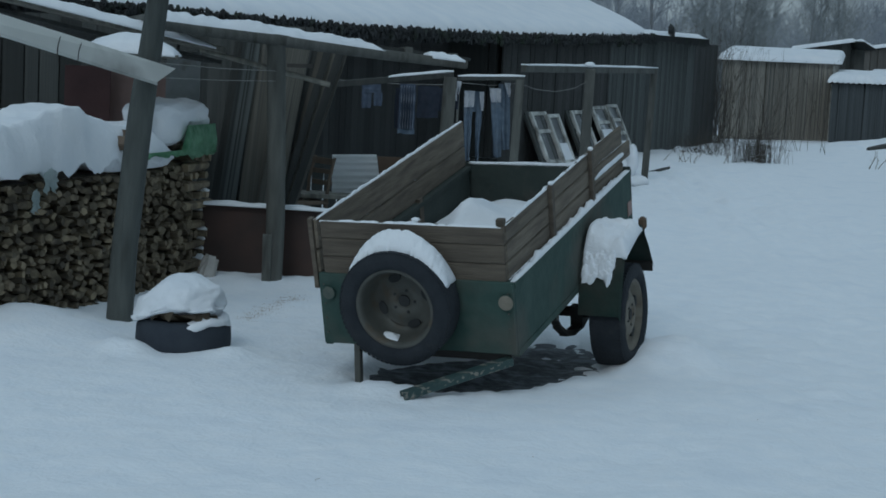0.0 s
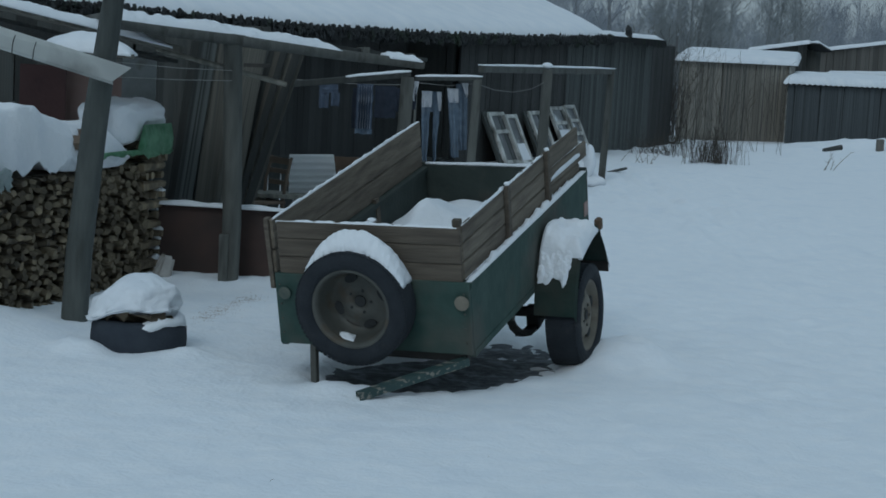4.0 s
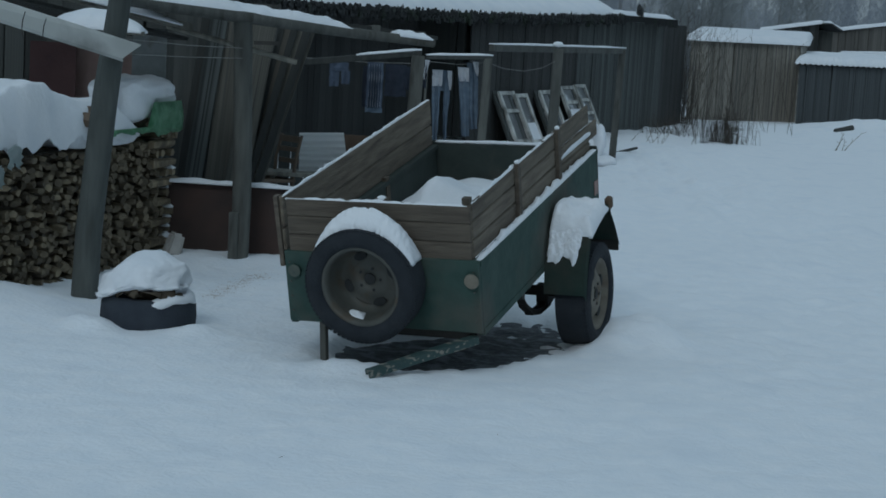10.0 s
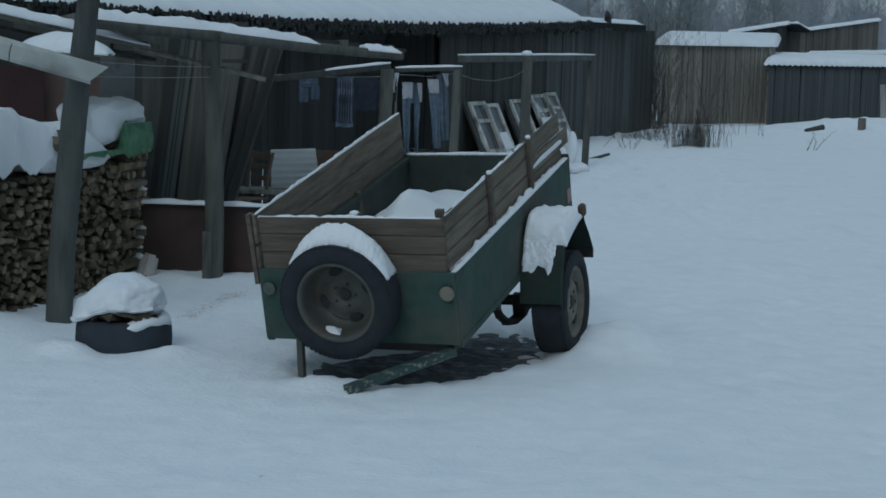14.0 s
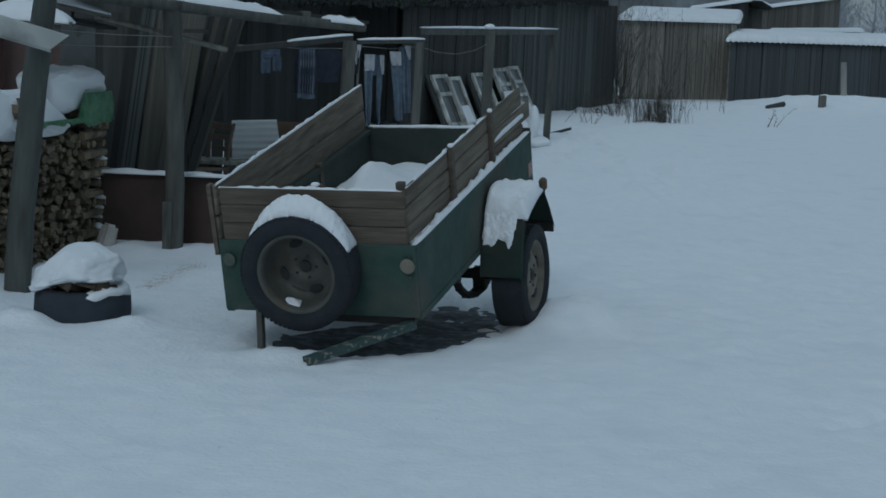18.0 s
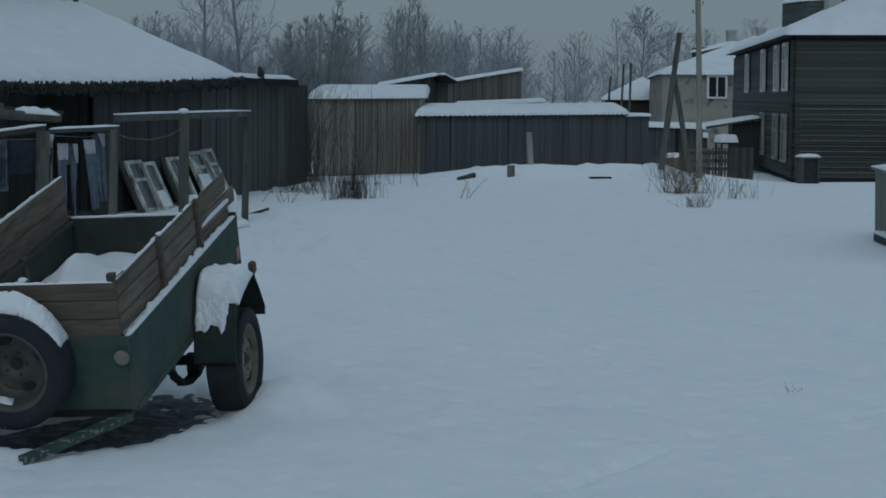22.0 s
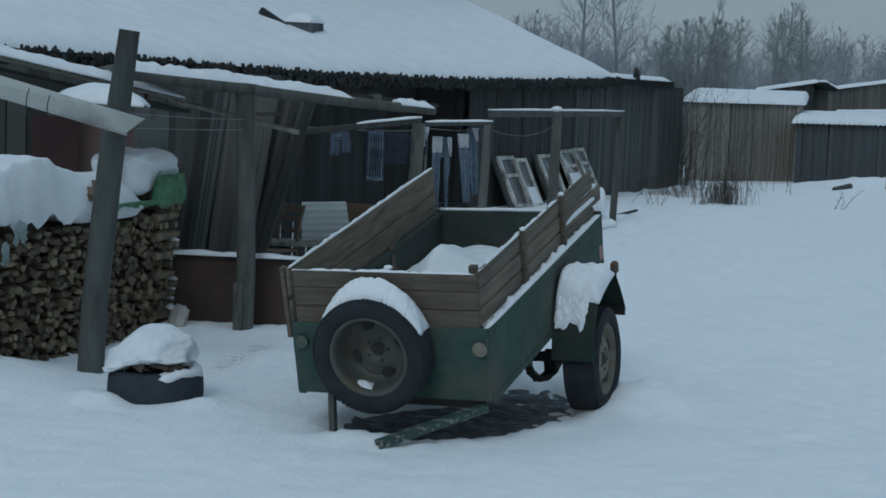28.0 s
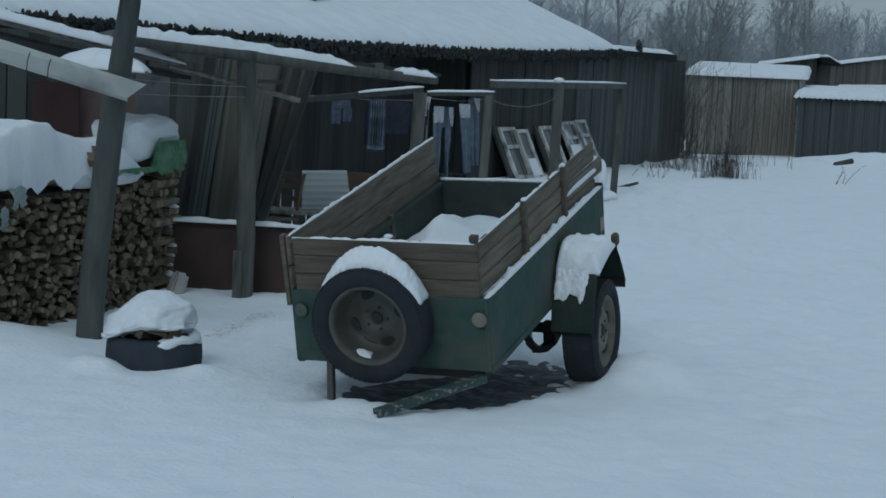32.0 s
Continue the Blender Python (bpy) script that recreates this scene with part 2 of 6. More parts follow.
PALE = material("pale_cloth", (0.36, 0.38, 0.42), (0.46, 0.48, 0.5), 9, rough=0.95, bump=0.3)
DENIMPALE = material("washed_blue_cloth", (0.22, 0.25, 0.30), (0.30, 0.33, 0.38), 9, rough=0.95, bump=0.3)
BLUECLOTH = material("blue_cloth", (0.045, 0.065, 0.10), (0.085, 0.11, 0.15), 14, (1, 1, 0.2), 0.95, 0.3, 60)
BAG = material("green_plastic", (0.08, 0.28, 0.14), (0.24, 0.50, 0.31), 10, rough=0.4, bump=0.6, bump_scale=22)
PALEBAG = material("pale_plastic", (0.42, 0.52, 0.52), (0.58, 0.64, 0.63), 9, rough=0.4, bump=0.5)
PALEGREEN = material("pale_green_plastic", (0.24, 0.42, 0.32), (0.42, 0.58, 0.48), 9, rough=0.4, bump=0.5)
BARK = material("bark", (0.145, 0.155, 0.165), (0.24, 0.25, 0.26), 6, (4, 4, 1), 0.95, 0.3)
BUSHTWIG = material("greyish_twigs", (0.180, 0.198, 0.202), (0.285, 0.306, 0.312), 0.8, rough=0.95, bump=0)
# pale blue-grey twigs: distance haze is put into the colour
HAZETWIG = material("haze_pale_twigs", (0.20, 0.222, 0.25), (0.30, 0.328, 0.362), 0.5, rough=0.95, bump=0)
TWIG = material("bare_twigs", (0.045, 0.040, 0.034), (0.085, 0.075, 0.062), 3, rough=0.95, bump=0)
DRY = material("dry_weeds", (0.11, 0.09, 0.065), (0.20, 0.165, 0.12), 6, rough=0.95, bump=0)
BLUERUBBER = material("weathered_rubber", (0.020, 0.027, 0.038), (0.032, 0.041, 0.053), 9, rough=0.9, bump=0.3, bump_scale=40)
STONE = material("stone", (0.30, 0.285, 0.26), (0.46, 0.44, 0.41), 8, rough=0.9, bump=0.4)
REFLECTOR = material("old_reflector", (0.14, 0.125, 0.095), (0.20, 0.175, 0.135), 20, rough=0.4, bump=0.2)
WORNLENS = material("worn_lens", (0.055, 0.075, 0.062), (0.10, 0.105, 0.085), 20, rough=0.6, bump=0.2)
LITTER = material("bark_crumbs", (0.36, 0.32, 0.29), (0.50, 0.46, 0.43), 60, rough=0.95, bump=0)
CARDBOARD = material("brown_board", (0.07, 0.045, 0.03), (0.11, 0.075, 0.05), 5, rough=0.9, bump=0.2)
ROPE = material("rope", (0.16, 0.16, 0.15), (0.24, 0.24, 0.23), 30, rough=0.95, bump=0)
# pale blotches stand in for sky reflected in the panes
SKYPANE = material("sky_pale_pane", (0.04, 0.045, 0.047), (0.12, 0.13, 0.135), 3.5, rough=0.35, bump=0.2, bump_scale=20, stain=(0.5, 0.53, 0.55), stain_at=(0.58, 0.7), stain_scale=2.5, vary=0.3)
GLASS = bpy.data.materials.new("window_glass")
GLASS.use_nodes = True
GLASS.node_tree.nodes["Principled BSDF"].inputs["Base Color"].default_value = (0.02, 0.025, 0.03, 1)
GLASS.node_tree.nodes["Principled BSDF"].inputs["Roughness"].default_value = 0.08


# ---- building helpers ----
def thing(name, at, label, category, group="", kind="", turn=None):
    """An Empty at a thing's base; its parts are built in its own frame."""
    ob = new(name)
    ob.empty_display_size = 0.1
    ob.matrix_basis = (Matrix.Translation(at) @ turn) if turn else Matrix.Translation(at)
    return tagged(ob, label, category, group, kind)


def mesh_of(name, bm, mat, smooth=False):
    me = bpy.data.meshes.new(name)
    bm.normal_update()
    bm.to_mesh(me)
    bm.free()
    me.materials.append(mat)
    if smooth:
        me.polygons.foreach_set("use_smooth", [True] * len(me.polygons))
    return me


def part(name, bm, mat, parent, label="", smooth=False):
    ob = new(name, mesh_of(name, bm, mat, smooth))
    ob.parent = parent
    return tagged(ob, label) if label else ob


def solo(name, bm, mat, label, category, at=(0, 0, 0), group="", kind="", smooth=False):
    ob = new(name, mesh_of(name, bm, mat, smooth))
    ob.location = at
    return tagged(ob, label, category, group, kind)


def frame_of(p0, p1, up=(0, 0, 1)):
    """Axes of a bar from p0 to p1: x across, y along, z up."""
    y = (Vector(p1) - Vector(p0)).normalized()
    x = y.cross(Vector(up))
    if x.length < 1e-4:
        x = y.cross(Vector((1, 0, 0)))
    x.normalize()
    z = x.cross(y)
    m = Matrix((x, y, z)).transposed().to_4x4()
    m.translation = (Vector(p0) + Vector(p1)) / 2
    return m, (Vector(p1) - Vector(p0)).length


def box(bm, c, s, turn=None, bev=0.0):
    m = Matrix.Translation(c) @ (turn if turn else Matrix()) @ Matrix.Diagonal((*s, 1))
    made = bmesh.ops.create_cube(bm, size=1.0, matrix=m)
    if bev:
        edges = list({e for v in made["verts"] for e in v.link_edges})
        bmesh.ops.bevel(bm, geom=edges, offset=bev, segments=1, affect="EDGES")
    return bm


def bar(bm, p0, p1, w, h, up=(0, 0, 1), bev=0.0):
    m, length = frame_of(p0, p1, up)
    made = bmesh.ops.create_cube(bm, size=1.0, matrix=m @ Matrix.Diagonal((w, length, h, 1)))
    if bev:
        edges = list({e for v in made["verts"] for e in v.link_edges})
        bmesh.ops.bevel(bm, geom=edges, offset=bev, segments=1, affect="EDGES")
    return bm


def sweep(bm, pts, radii, n=8, wobble=0.0, seed=0):
    """A round rod along points with a radius at each, closed at both ends."""
    rng = random.Random(seed)
    pts = [Vector(p) for p in pts]
    rings = []
    for i, p in enumerate(pts):
        d = (pts[min(i + 1, len(pts) - 1)] - pts[max(i - 1, 0)]).normalized()
        a = d.cross(Vector((0, 0, 1)) if abs(d.z) < 0.9 else Vector((1, 0, 0))).normalized()
        b = a.cross(d)
        rings.append([bm.verts.new(p + (a * math.cos(6.2832 * k / n) + b * math.sin(6.2832 * k / n))
                                   * radii[i] * (1 + wobble * rng.uniform(-1, 1))) for k in range(n)])
    for r0, r1 in zip(rings, rings[1:]):
        for k in range(n):
            bm.faces.new((r0[k], r0[(k + 1) % n], r1[(k + 1) % n], r1[k]))
    bm.faces.new(rings[0])
    bm.faces.new(list(reversed(rings[-1])))
    return bm


def lathe(bm, profile, n=40, m=None):
    """Turn a closed (radius, height) profile round the z axis."""
    m = m or Matrix()
    rings = [[bm.verts.new(m @ Vector((r * math.cos(6.2832 * k / n), r * math.sin(6.2832 * k / n), h))) for k in range(n)]
             for r, h in profile]
    for r0, r1 in zip(rings, rings[1:] + rings[:1]):
        for k in range(n):
            bm.faces.new((r0[k], r0[(k + 1) % n], r1[(k + 1) % n], r1[k]))
    return bm


def disc(bm, r, h, n=32, m=None, thick=0.01):
    m = m or Matrix()
    bmesh.ops.create_cone(bm, cap_ends=True, segments=n, radius1=r, radius2=r, depth=thick, matrix=m @ Matrix.Translation((0, 0, h)))
    return bm


def snow_layer(bm, base, nu, nv, thick, seed=0, edge=0.2, lump=0.3, freq=2.0, sink=0.01, droop=0.0, least=0.006):
    """Snow lying on the surface base(u, v), u and v from 0 to 1: rounded at its rim, uneven on top."""
    top, low = [], []
    for j in range(nv + 1):
        rt, rl = [], []
        for i in range(nu + 1):
            u, v = i / nu, j / nv
            p = Vector(base(u, v))
            d = min(u, 1 - u, 1.0) / edge if nu > 1 else 1
            e = min(v, 1 - v) / edge
            k = min(1, max(0, d)) ** 0.45 * min(1, max(0, e)) ** 0.45
            nz = noise.noise(p * freq + Vector((seed * 3.1, 0, seed))) * 0.6 + noise.noise(p * freq * 2.7) * 0.4
            rt.append(bm.verts.new(p + Vector((0, 0, max(least, thick * k * (1 + lump * nz)) - (droop * (1 - k) if k < 1 else 0)))))
            rl.append(bm.verts.new(p - Vector((0, 0, sink + (droop * (1 - k) if k < 1 else 0)))))
        top.append(rt)
        low.append(rl)
    for j in range(nv):
        for i in range(nu):
            bm.faces.new((top[j][i], top[j][i + 1], top[j + 1][i + 1], top[j + 1][i]))
            bm.faces.new((low[j][i], low[j + 1][i], low[j + 1][i + 1], low[j][i + 1]))
    for j in range(nv):
        bm.faces.new((top[j][0], top[j + 1][0], low[j + 1][0], low[j][0]))
        bm.faces.new((top[j][nu], low[j][nu], low[j + 1][nu], top[j + 1][nu]))
    for i in range(nu):
        bm.faces.new((top[0][i], low[0][i], low[0][i + 1], top[0][i + 1]))
        bm.faces.new((top[nv][i], top[nv][i + 1], low[nv][i + 1], low[nv][i]))
    return bm


def quad(a, b, c, d):
    """Bilinear patch: a to b along u, a to d along v."""
    a, b, c, d = map(Vector, (a, b, c, d))
    return lambda u, v: a.lerp(b, u).lerp(d.lerp(c, u), v)


def snow_strip(p0, p1, w, thick, seed=0, parent=None, name="snow", lump=0.5, n=None, freq=5.0, least=0.006):
    """A thin line of snow along a bar's top."""
    p0, p1 = Vector(p0), Vector(p1)
    side = (p1 - p0).cross(Vector((0, 0, 1))).normalized() * (w / 2)
    n = n or max(6, int((p1 - p0).length / 0.05))
    bm = snow_layer(bmesh.new(), quad(p0 - side, p1 - side, p1 + side, p0 + side), n, 4, thick, seed, 0.25, lump, freq, 0.01, 0.0, least)
    return part(name, bm, DRIFT, parent, smooth=True)


def pieces(material_used, bev=0.03):
    """A shared plank mesh, one metre each way, to be scaled."""
    bm = box(bmesh.new(), (0, 0, 0), (1, 1, 1))
    return mesh_of("plank", bm, material_used)


UNIT = {}


def plank(parent, p0, p1, width, thick, mat, facing, name="plank"):
    """One board from p0 up to p1, its broad side turned to facing."""
    me = UNIT.get(mat.name) or UNIT.setdefault(mat.name, pieces(mat))
    z = (Vector(p1) - Vector(p0))
    length = z.length
    z.normalize()
    x = Vector(facing).cross(z).normalized()
    y = z.cross(x)
    m = Matrix((x, y, z)).transposed().to_4x4()
    m.translation = (Vector(p0) + Vector(p1)) / 2
    ob = new(name, me)
    ob.parent = parent
    ob.matrix_basis = m @ Matrix.Diagonal((width, thick, length, 1))
    return ob


# ---- ground ----
def smooth_step(a, b, x):
    t = min(1, max(0, (x - a) / (b - a)))
    return t * t * (3 - 2 * t)


def ground_z(x, y):
    r = math.hypot(x, y)
    side = 7 * smooth_step(15, 19, x)
    z = -1.15 * smooth_step(46 - side, 64 - side, y) - 1.2 * smooth_step(70, 130, r)
    z += (0.34 + 0.16 * noise.noise(Vector((x * 1.7, y * 1.7, 3))) + 0.05 * noise.noise(Vector((x * 5, y * 5, 3)))) * math.exp(-((x - 13.0) / 3.4) ** 4 - ((y - 43.6) / 1.5) ** 2)           # bank before the low shed
    z += 0.16 * math.exp(-((x + 2.75) / 0.55) ** 2 - ((y - 11.4) / 0.8) ** 2)          # drift along the firewood
    bank = 0.135 * math.exp(-((x - 1.47) / 0.30) ** 4 - ((y - 11.56) / 0.36) ** 2) + 0.03 * math.exp(-((x - 2.0) / 0.5) ** 2 - ((y - 11.6) / 0.5) ** 2)          # snow banked against the wheel
    if bank > 0.002:
        z += bank * (1 + 0.5 * noise.noise(Vector((x * 5, y * 4, 6))) + 0.25 * noise.noise(Vector((x * 12, y * 9, 6))))
    z += 0.075 * math.exp(-((x + 1.95) / 0.16) ** 2 - ((y - 10.9) / 0.16) ** 2) + 0.05 * math.exp(-((x + 1.30) / 0.15) ** 2 - ((y - 10.87) / 0.15) ** 2)          # snow against the planter
    if 14 < x < 21 and 45 < y < 53:
        z += 0.62 * math.exp(-((x - 18.0) / 1.45) ** 4 - ((y - 48.9 - 0.74 * (x - 17.5)) / 0.55) ** 2)          # heap before the end shed
    z += 0.07 * math.exp(-((x + 1.75) / 0.5) ** 2 - ((y - 14.35) / 0.4) ** 2) + 0.05 * math.exp(-((x + 1.05) / 0.4) ** 2 - ((y - 14.5) / 0.3) ** 2)      # drift along the low sheet
    z += 0.07 * math.exp(-((x + 0.35) / 0.28) ** 2 - ((y - 10.05) / 0.16) ** 2)
    if r < 90:
        z += 0.035 * noise.noise(Vector((x * 0.35, y * 0.35, 0))) + (0.018 - 0.012 * smooth_step(12, 26, r)) * noise.noise(Vector((x * 1.1, y * 1.1, 4)))
        near = 1 - smooth_step(14, 32, r)
        if r < 32:
            z += near * (0.012 * noise.noise(Vector((x * 2.4, y * 1.6, 9))) + 0.011 * noise.noise(Vector((x * 5.5, y * 3.4, 2))) + 0.010 * noise.noise(Vector((x * 11, y * 7, 5))) + 0.007 * noise.noise(Vector((x * 21, y * 15, 5))))
    if 2.5 < x < 15 and 30 < y < 44.5:
        z += math.exp(-((x - 8.5) / 5.5) ** 6 - ((y - 38.5) / 5) ** 4) * (0.06 * noise.noise(Vector((x * 1.8, y * 1.1, 21))) + 0.05 * noise.noise(Vector((x * 4.5, y * 2.2, 21))))          # clotted snow before the sheds
    if 1.5 < x < 8 and 15 < y < 36:
        z += 0.085 * math.exp(-((x - 4.2) / 1.9) ** 4 - ((y - 26) / 8) ** 4) * (noise.noise(Vector((x * 3.1, y * 1.9, 6))) + 0.6 * noise.noise(Vector((x * 7, y * 3.3, 8))))          # trodden, clotted snow
    if 0.8 < x < 6 and 9 < y < 19:
        z += math.exp(-((x - 3.0) / 2.0) ** 4 - ((y - 13.5) / 3.8) ** 4) * (0.02 * noise.noise(Vector((x * 6, y * 4, 12))) + 0.014 * noise.noise(Vector((x * 13, y * 8, 12))))          # disturbed snow beside the trailer
    for fx, fy, fr in ((4.87, 10.14, 0.10), (5.0, 10.42, 0.07), (5.92, 12.06, 0.12), (5.75, 12.6, 0.09), (3.58, 9.7, 0.06), (3.69, 9.62, 0.05), (3.83, 10.05, 0.06)):
        z -= 0.045 * math.exp(-((x - fx) / fr) ** 2 - ((y - fy) / fr / 1.4) ** 2)          # footmarks
    if 2 < x < 4 and 8 < y < 10.2:
        # a dragged trail
        u, w = (x - 2.95) * 0.726 + (y - 9.1) * 0.688, -(x - 2.95) * 0.688 + (y - 9.1) * 0.726
        z -= 0.06 * math.exp(-(u / 0.66) ** 6 - (w / 0.055) ** 2) * max(0, 0.75 + 0.8 * noise.noise(Vector((u * 5, 0, 3))))
    if -1.5 < x < 2 and 9.5 < y < 13:
        # hollow under the trailer that bares the dark patch, widened towards its wheel
        dip = ((x - 0.18) / 0.68) ** 2 + ((y - 10.86 - 0.42 * x) / 0.72) ** 2
        dip += 0.24 * noise.noise(Vector((x * 2.2, y * 2.2, 7))) + 0.2 * noise.noise(Vector((x * 6, y * 6, 7))) + 0.12 * noise.noise(Vector((x * 14, y * 14, 7)))
        z -= 0.12 * (1 - smooth_step(0.45, 1.25, dip))
        z -= 0.10 * math.exp(-((x - 0.74) / 0.40) ** 4 - ((y - 11.7) / 0.72) ** 4) * (1 + 0.7 * noise.noise(Vector((x * 9, y * 9, 1))) + 0.5 * noise.noise(Vector((x * 4, y * 4, 1))))
        z += 0.018 * noise.noise(Vector((x * 16, y * 16, 3))) * math.exp(-(dip - 1) ** 2 * 2)
    return z


def steps(lo, a, b, hi, fine, grow=1.14, cap=0.3, near=24):
    """Coordinates that are fine between a and b and widen towards lo and hi."""
    out = list(np.arange(a, b, fine))
    s, x = fine, a
    while x > lo:
        s *= grow
        x -= s
        out.insert(0, x)
    s, x = fine, out[-1]
    while x < hi:
        s = min(s * grow, cap) if x < near else s * grow
        x += s
        out.append(x)
    return out


gx, gy = steps(-1500, -3.6, 4.5, 1500, 0.045), steps(-300, 7.6, 14.6, 2500, 0.045, 1.05, 0.3, 52)
verts = [(x, y, ground_z(x, y)) for y in gy for x in gx]
nx = len(gx)
faces = [(j * nx + i, j * nx + i + 1, (j + 1) * nx + i + 1, (j + 1) * nx + i) for j in range(len(gy) - 1) for i in range(nx - 1)]
me = bpy.data.meshes.new("ground")
me.from_pydata(verts, [], faces)
me.materials.append(SNOW)
me.polygons.foreach_set("use_smooth", [True] * len(me.polygons))
tagged(new("ground", me), "smooth trodden snow covering the whole yard", "ground", kind="structure")
# dark patch: wet earth plus the trailer's shadow, put into its colour
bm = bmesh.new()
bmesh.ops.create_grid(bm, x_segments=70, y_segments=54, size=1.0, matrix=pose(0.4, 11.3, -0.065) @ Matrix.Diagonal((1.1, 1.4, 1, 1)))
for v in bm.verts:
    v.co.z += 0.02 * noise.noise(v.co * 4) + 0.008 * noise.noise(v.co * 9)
solo("bare_ground", bm, EARTHSHADE, "dark wet earth under the trailer with its shade painted in", "ground", kind="structure", smooth=True)

# ---- barn ----
D_ALONG, D_BACK = Vector((-0.4276, -0.904, 0)), Vector((-0.904, 0.4276, 0))
BARN_AT = Vector((4.81, 38.86, 0))


def barn_pt(s, q, z):
    return BARN_AT + D_ALONG * s + D_BACK * q + Vector((0, 0, z))


def eave_z(s):
    return 2.13 + 0.0016 * (min(s, 20) - 14) ** 2 + 0.012 * max(0, s - 20)


barn = thing("barn", BARN_AT, "long sagging dark wooden barn with a snow-covered hip roof", "barn")
BL = lambda s, q, z: barn_pt(s, q, z) - BARN_AT
wall = part("wall", bar(bmesh.new(), BL(-2.9, 0.16, 1.1), BL(9.4, 0.16, 1.1), 0.12, 2.0), BARN, barn)
# long open bay: wall assumed to stand back under the roof, for shade
part("wall", bar(bmesh.new(), BL(9.3, 1.16, 1.3), BL(25, 1.16, 1.3), 0.12, 2.4), BARN, barn)
part("return_wall", bar(bmesh.new(), BL(9.36, 0.24, 1.1), BL(9.36, 1.1, 1.1), 0.08, 2.0), BARN, barn)
end_wall = part("end_wall", bar(bmesh.new(), BL(-2.8, 0.2, 1.15), BL(-2.8, 6.6, 1.15), 0.12, 2.2), BARN, barn)
bm = bmesh.new()
# roof boards under the snow: two long slopes that end in a skewed verge
HALF, RISE = 4.0, 1.5


def roof_at(u, q, over=0.0):
    verge = 2.5 - 0.56 * (q + 0.3) * (1 if q < HALF else HALF / q) - over
    return verge + u * (25 - verge)


def roof_z(s, q):
    k = min((q + 0.25) / (HALF + 0.25), (2 * HALF + 0.25 - q) / (HALF + 0.25))
    return eave_z(max(2.3, s)) + 0.02 + RISE * k


grid = [[bm.verts.new(BL(roof_at(u, q), q, roof_z(roof_at(u, q), q))) for q in np.linspace(-0.25, 8.2, 21)] for u in np.linspace(0, 1, 60)]
for a, b in zip(grid, grid[1:]):
    for k in range(20):
        bm.faces.new((a[k], a[k + 1], b[k + 1], b[k]))
bmesh.ops.solidify(bm, geom=bm.faces[:], thickness=0.05)
roof = part("roof", bm, TAR, barn)

def roof_skin(u, q):
    s = roof_at(u, q, 0.08)
    return BL(s, q, roof_z(s, q) + 0.03)


bm = snow_layer(bmesh.new(), lambda u, v: roof_skin(u, -0.33 + v * 8.6), 150, 60, 0.17, 3, 0.035, 0.25, 0.9)
part("roof_snow", bm, DRIFT, roof, smooth=True)
# ragged felt hanging over the eave
rng = random.Random(5)
bm = bmesh.new()
s = 2.5
prev = None
while s < 25:
    low = eave_z(s) - rng.uniform(0.02, 0.16)
    a, b = bm.verts.new(BL(s, -0.34, eave_z(s) + 0.07)), bm.verts.new(BL(s, -0.37 + rng.uniform(-0.03, 0.03), low))
    if prev:
        bm.faces.new((prev[0], prev[1], b, a))
    prev = (a, b)
    s += rng.uniform(0.04, 0.16)
bmesh.ops.solidify(bm, geom=bm.faces[:], thickness=0.02)
part("felt_edge", bm, TAR, roof, "torn black roofing felt along the eave")
# clumps of moss and torn felt on the eave
bm = bmesh.new()
bmesh.ops.create_icosphere(bm, subdivisions=1, radius=1.0)
ball_v, ball_f = [v.co.copy() for v in bm.verts], [[v.index for v in f.verts] for f in bm.faces]
bm.free()
v_all, f_all = [], []
for k in range(2300):
    s = rng.uniform(2.6, 24.6)
    thick = 0.6 + 0.8 * noise.noise(Vector((s * 1.7, 2, 0))) + 0.5 * noise.noise(Vector((s * 5, 4, 0)))
    size = Vector((rng.uniform(0.012, 0.042), rng.uniform(0.012, 0.03), rng.uniform(0.010, 0.034) * max(0.35, 1 + thick)))
    at = BL(s, -0.38 + rng.uniform(-0.04, 0.03), eave_z(s) + rng.uniform(-0.06, 0.10) - 0.03 * max(0, thick))
    i = len(v_all)
    for c in ball_v:
        q = Vector((c.x * size.x, c.y * size.y, c.z * size.z)) * (1 + 1.1 * noise.noise(c * 1.9 + Vector((k * 1.3, 0, 0))))
        v_all.append(at + D_ALONG * q.x + D_BACK * q.y + Vector((0, 0, q.z)))
    f_all += [[i + j for j in f] for f in ball_f]
me = bpy.data.meshes.new("felt_fringe")
me.from_pydata(v_all, [], f_all)
me.materials.append(TAR)
fringe = new("felt_fringe", me)
fringe.parent = roof
tagged(fringe, kind="stuff")
# low flat-roofed end of the barn
bm = bar(bmesh.new(), BL(-1.1, 1.0, 2.36), BL(3.0, 1.0, 2.36), 2.6, 0.08)
end_roof = part("end_roof", bm, TAR, barn)
bm = snow_layer(bmesh.new(), quad(BL(-1.15, -0.35, 2.40), BL(3.0, -0.35, 2.40), BL(3.0, 2.4, 2.43), BL(-1.15, 2.4, 2.43)), 40, 16, 0.10, 8, 0.06, 0.4, 1.5)
part("roof_snow", bm, DRIFT, end_roof, smooth=True)
bm = bmesh.new()
prev = None
s = -1.15
while s < 2.9:
    a, b = bm.verts.new(BL(s, -0.36, 2.41)), bm.verts.new(BL(s, -0.38, 2.30 - rng.uniform(0, 0.10)))
    if prev:
        bm.faces.new((prev[0], prev[1], b, a))
    prev = (a, b)
    s += rng.uniform(0.05, 0.2)
bmesh.ops.solidify(bm, geom=bm.faces[:], thickness=0.02)
part("felt_edge", bm, TAR, end_roof)
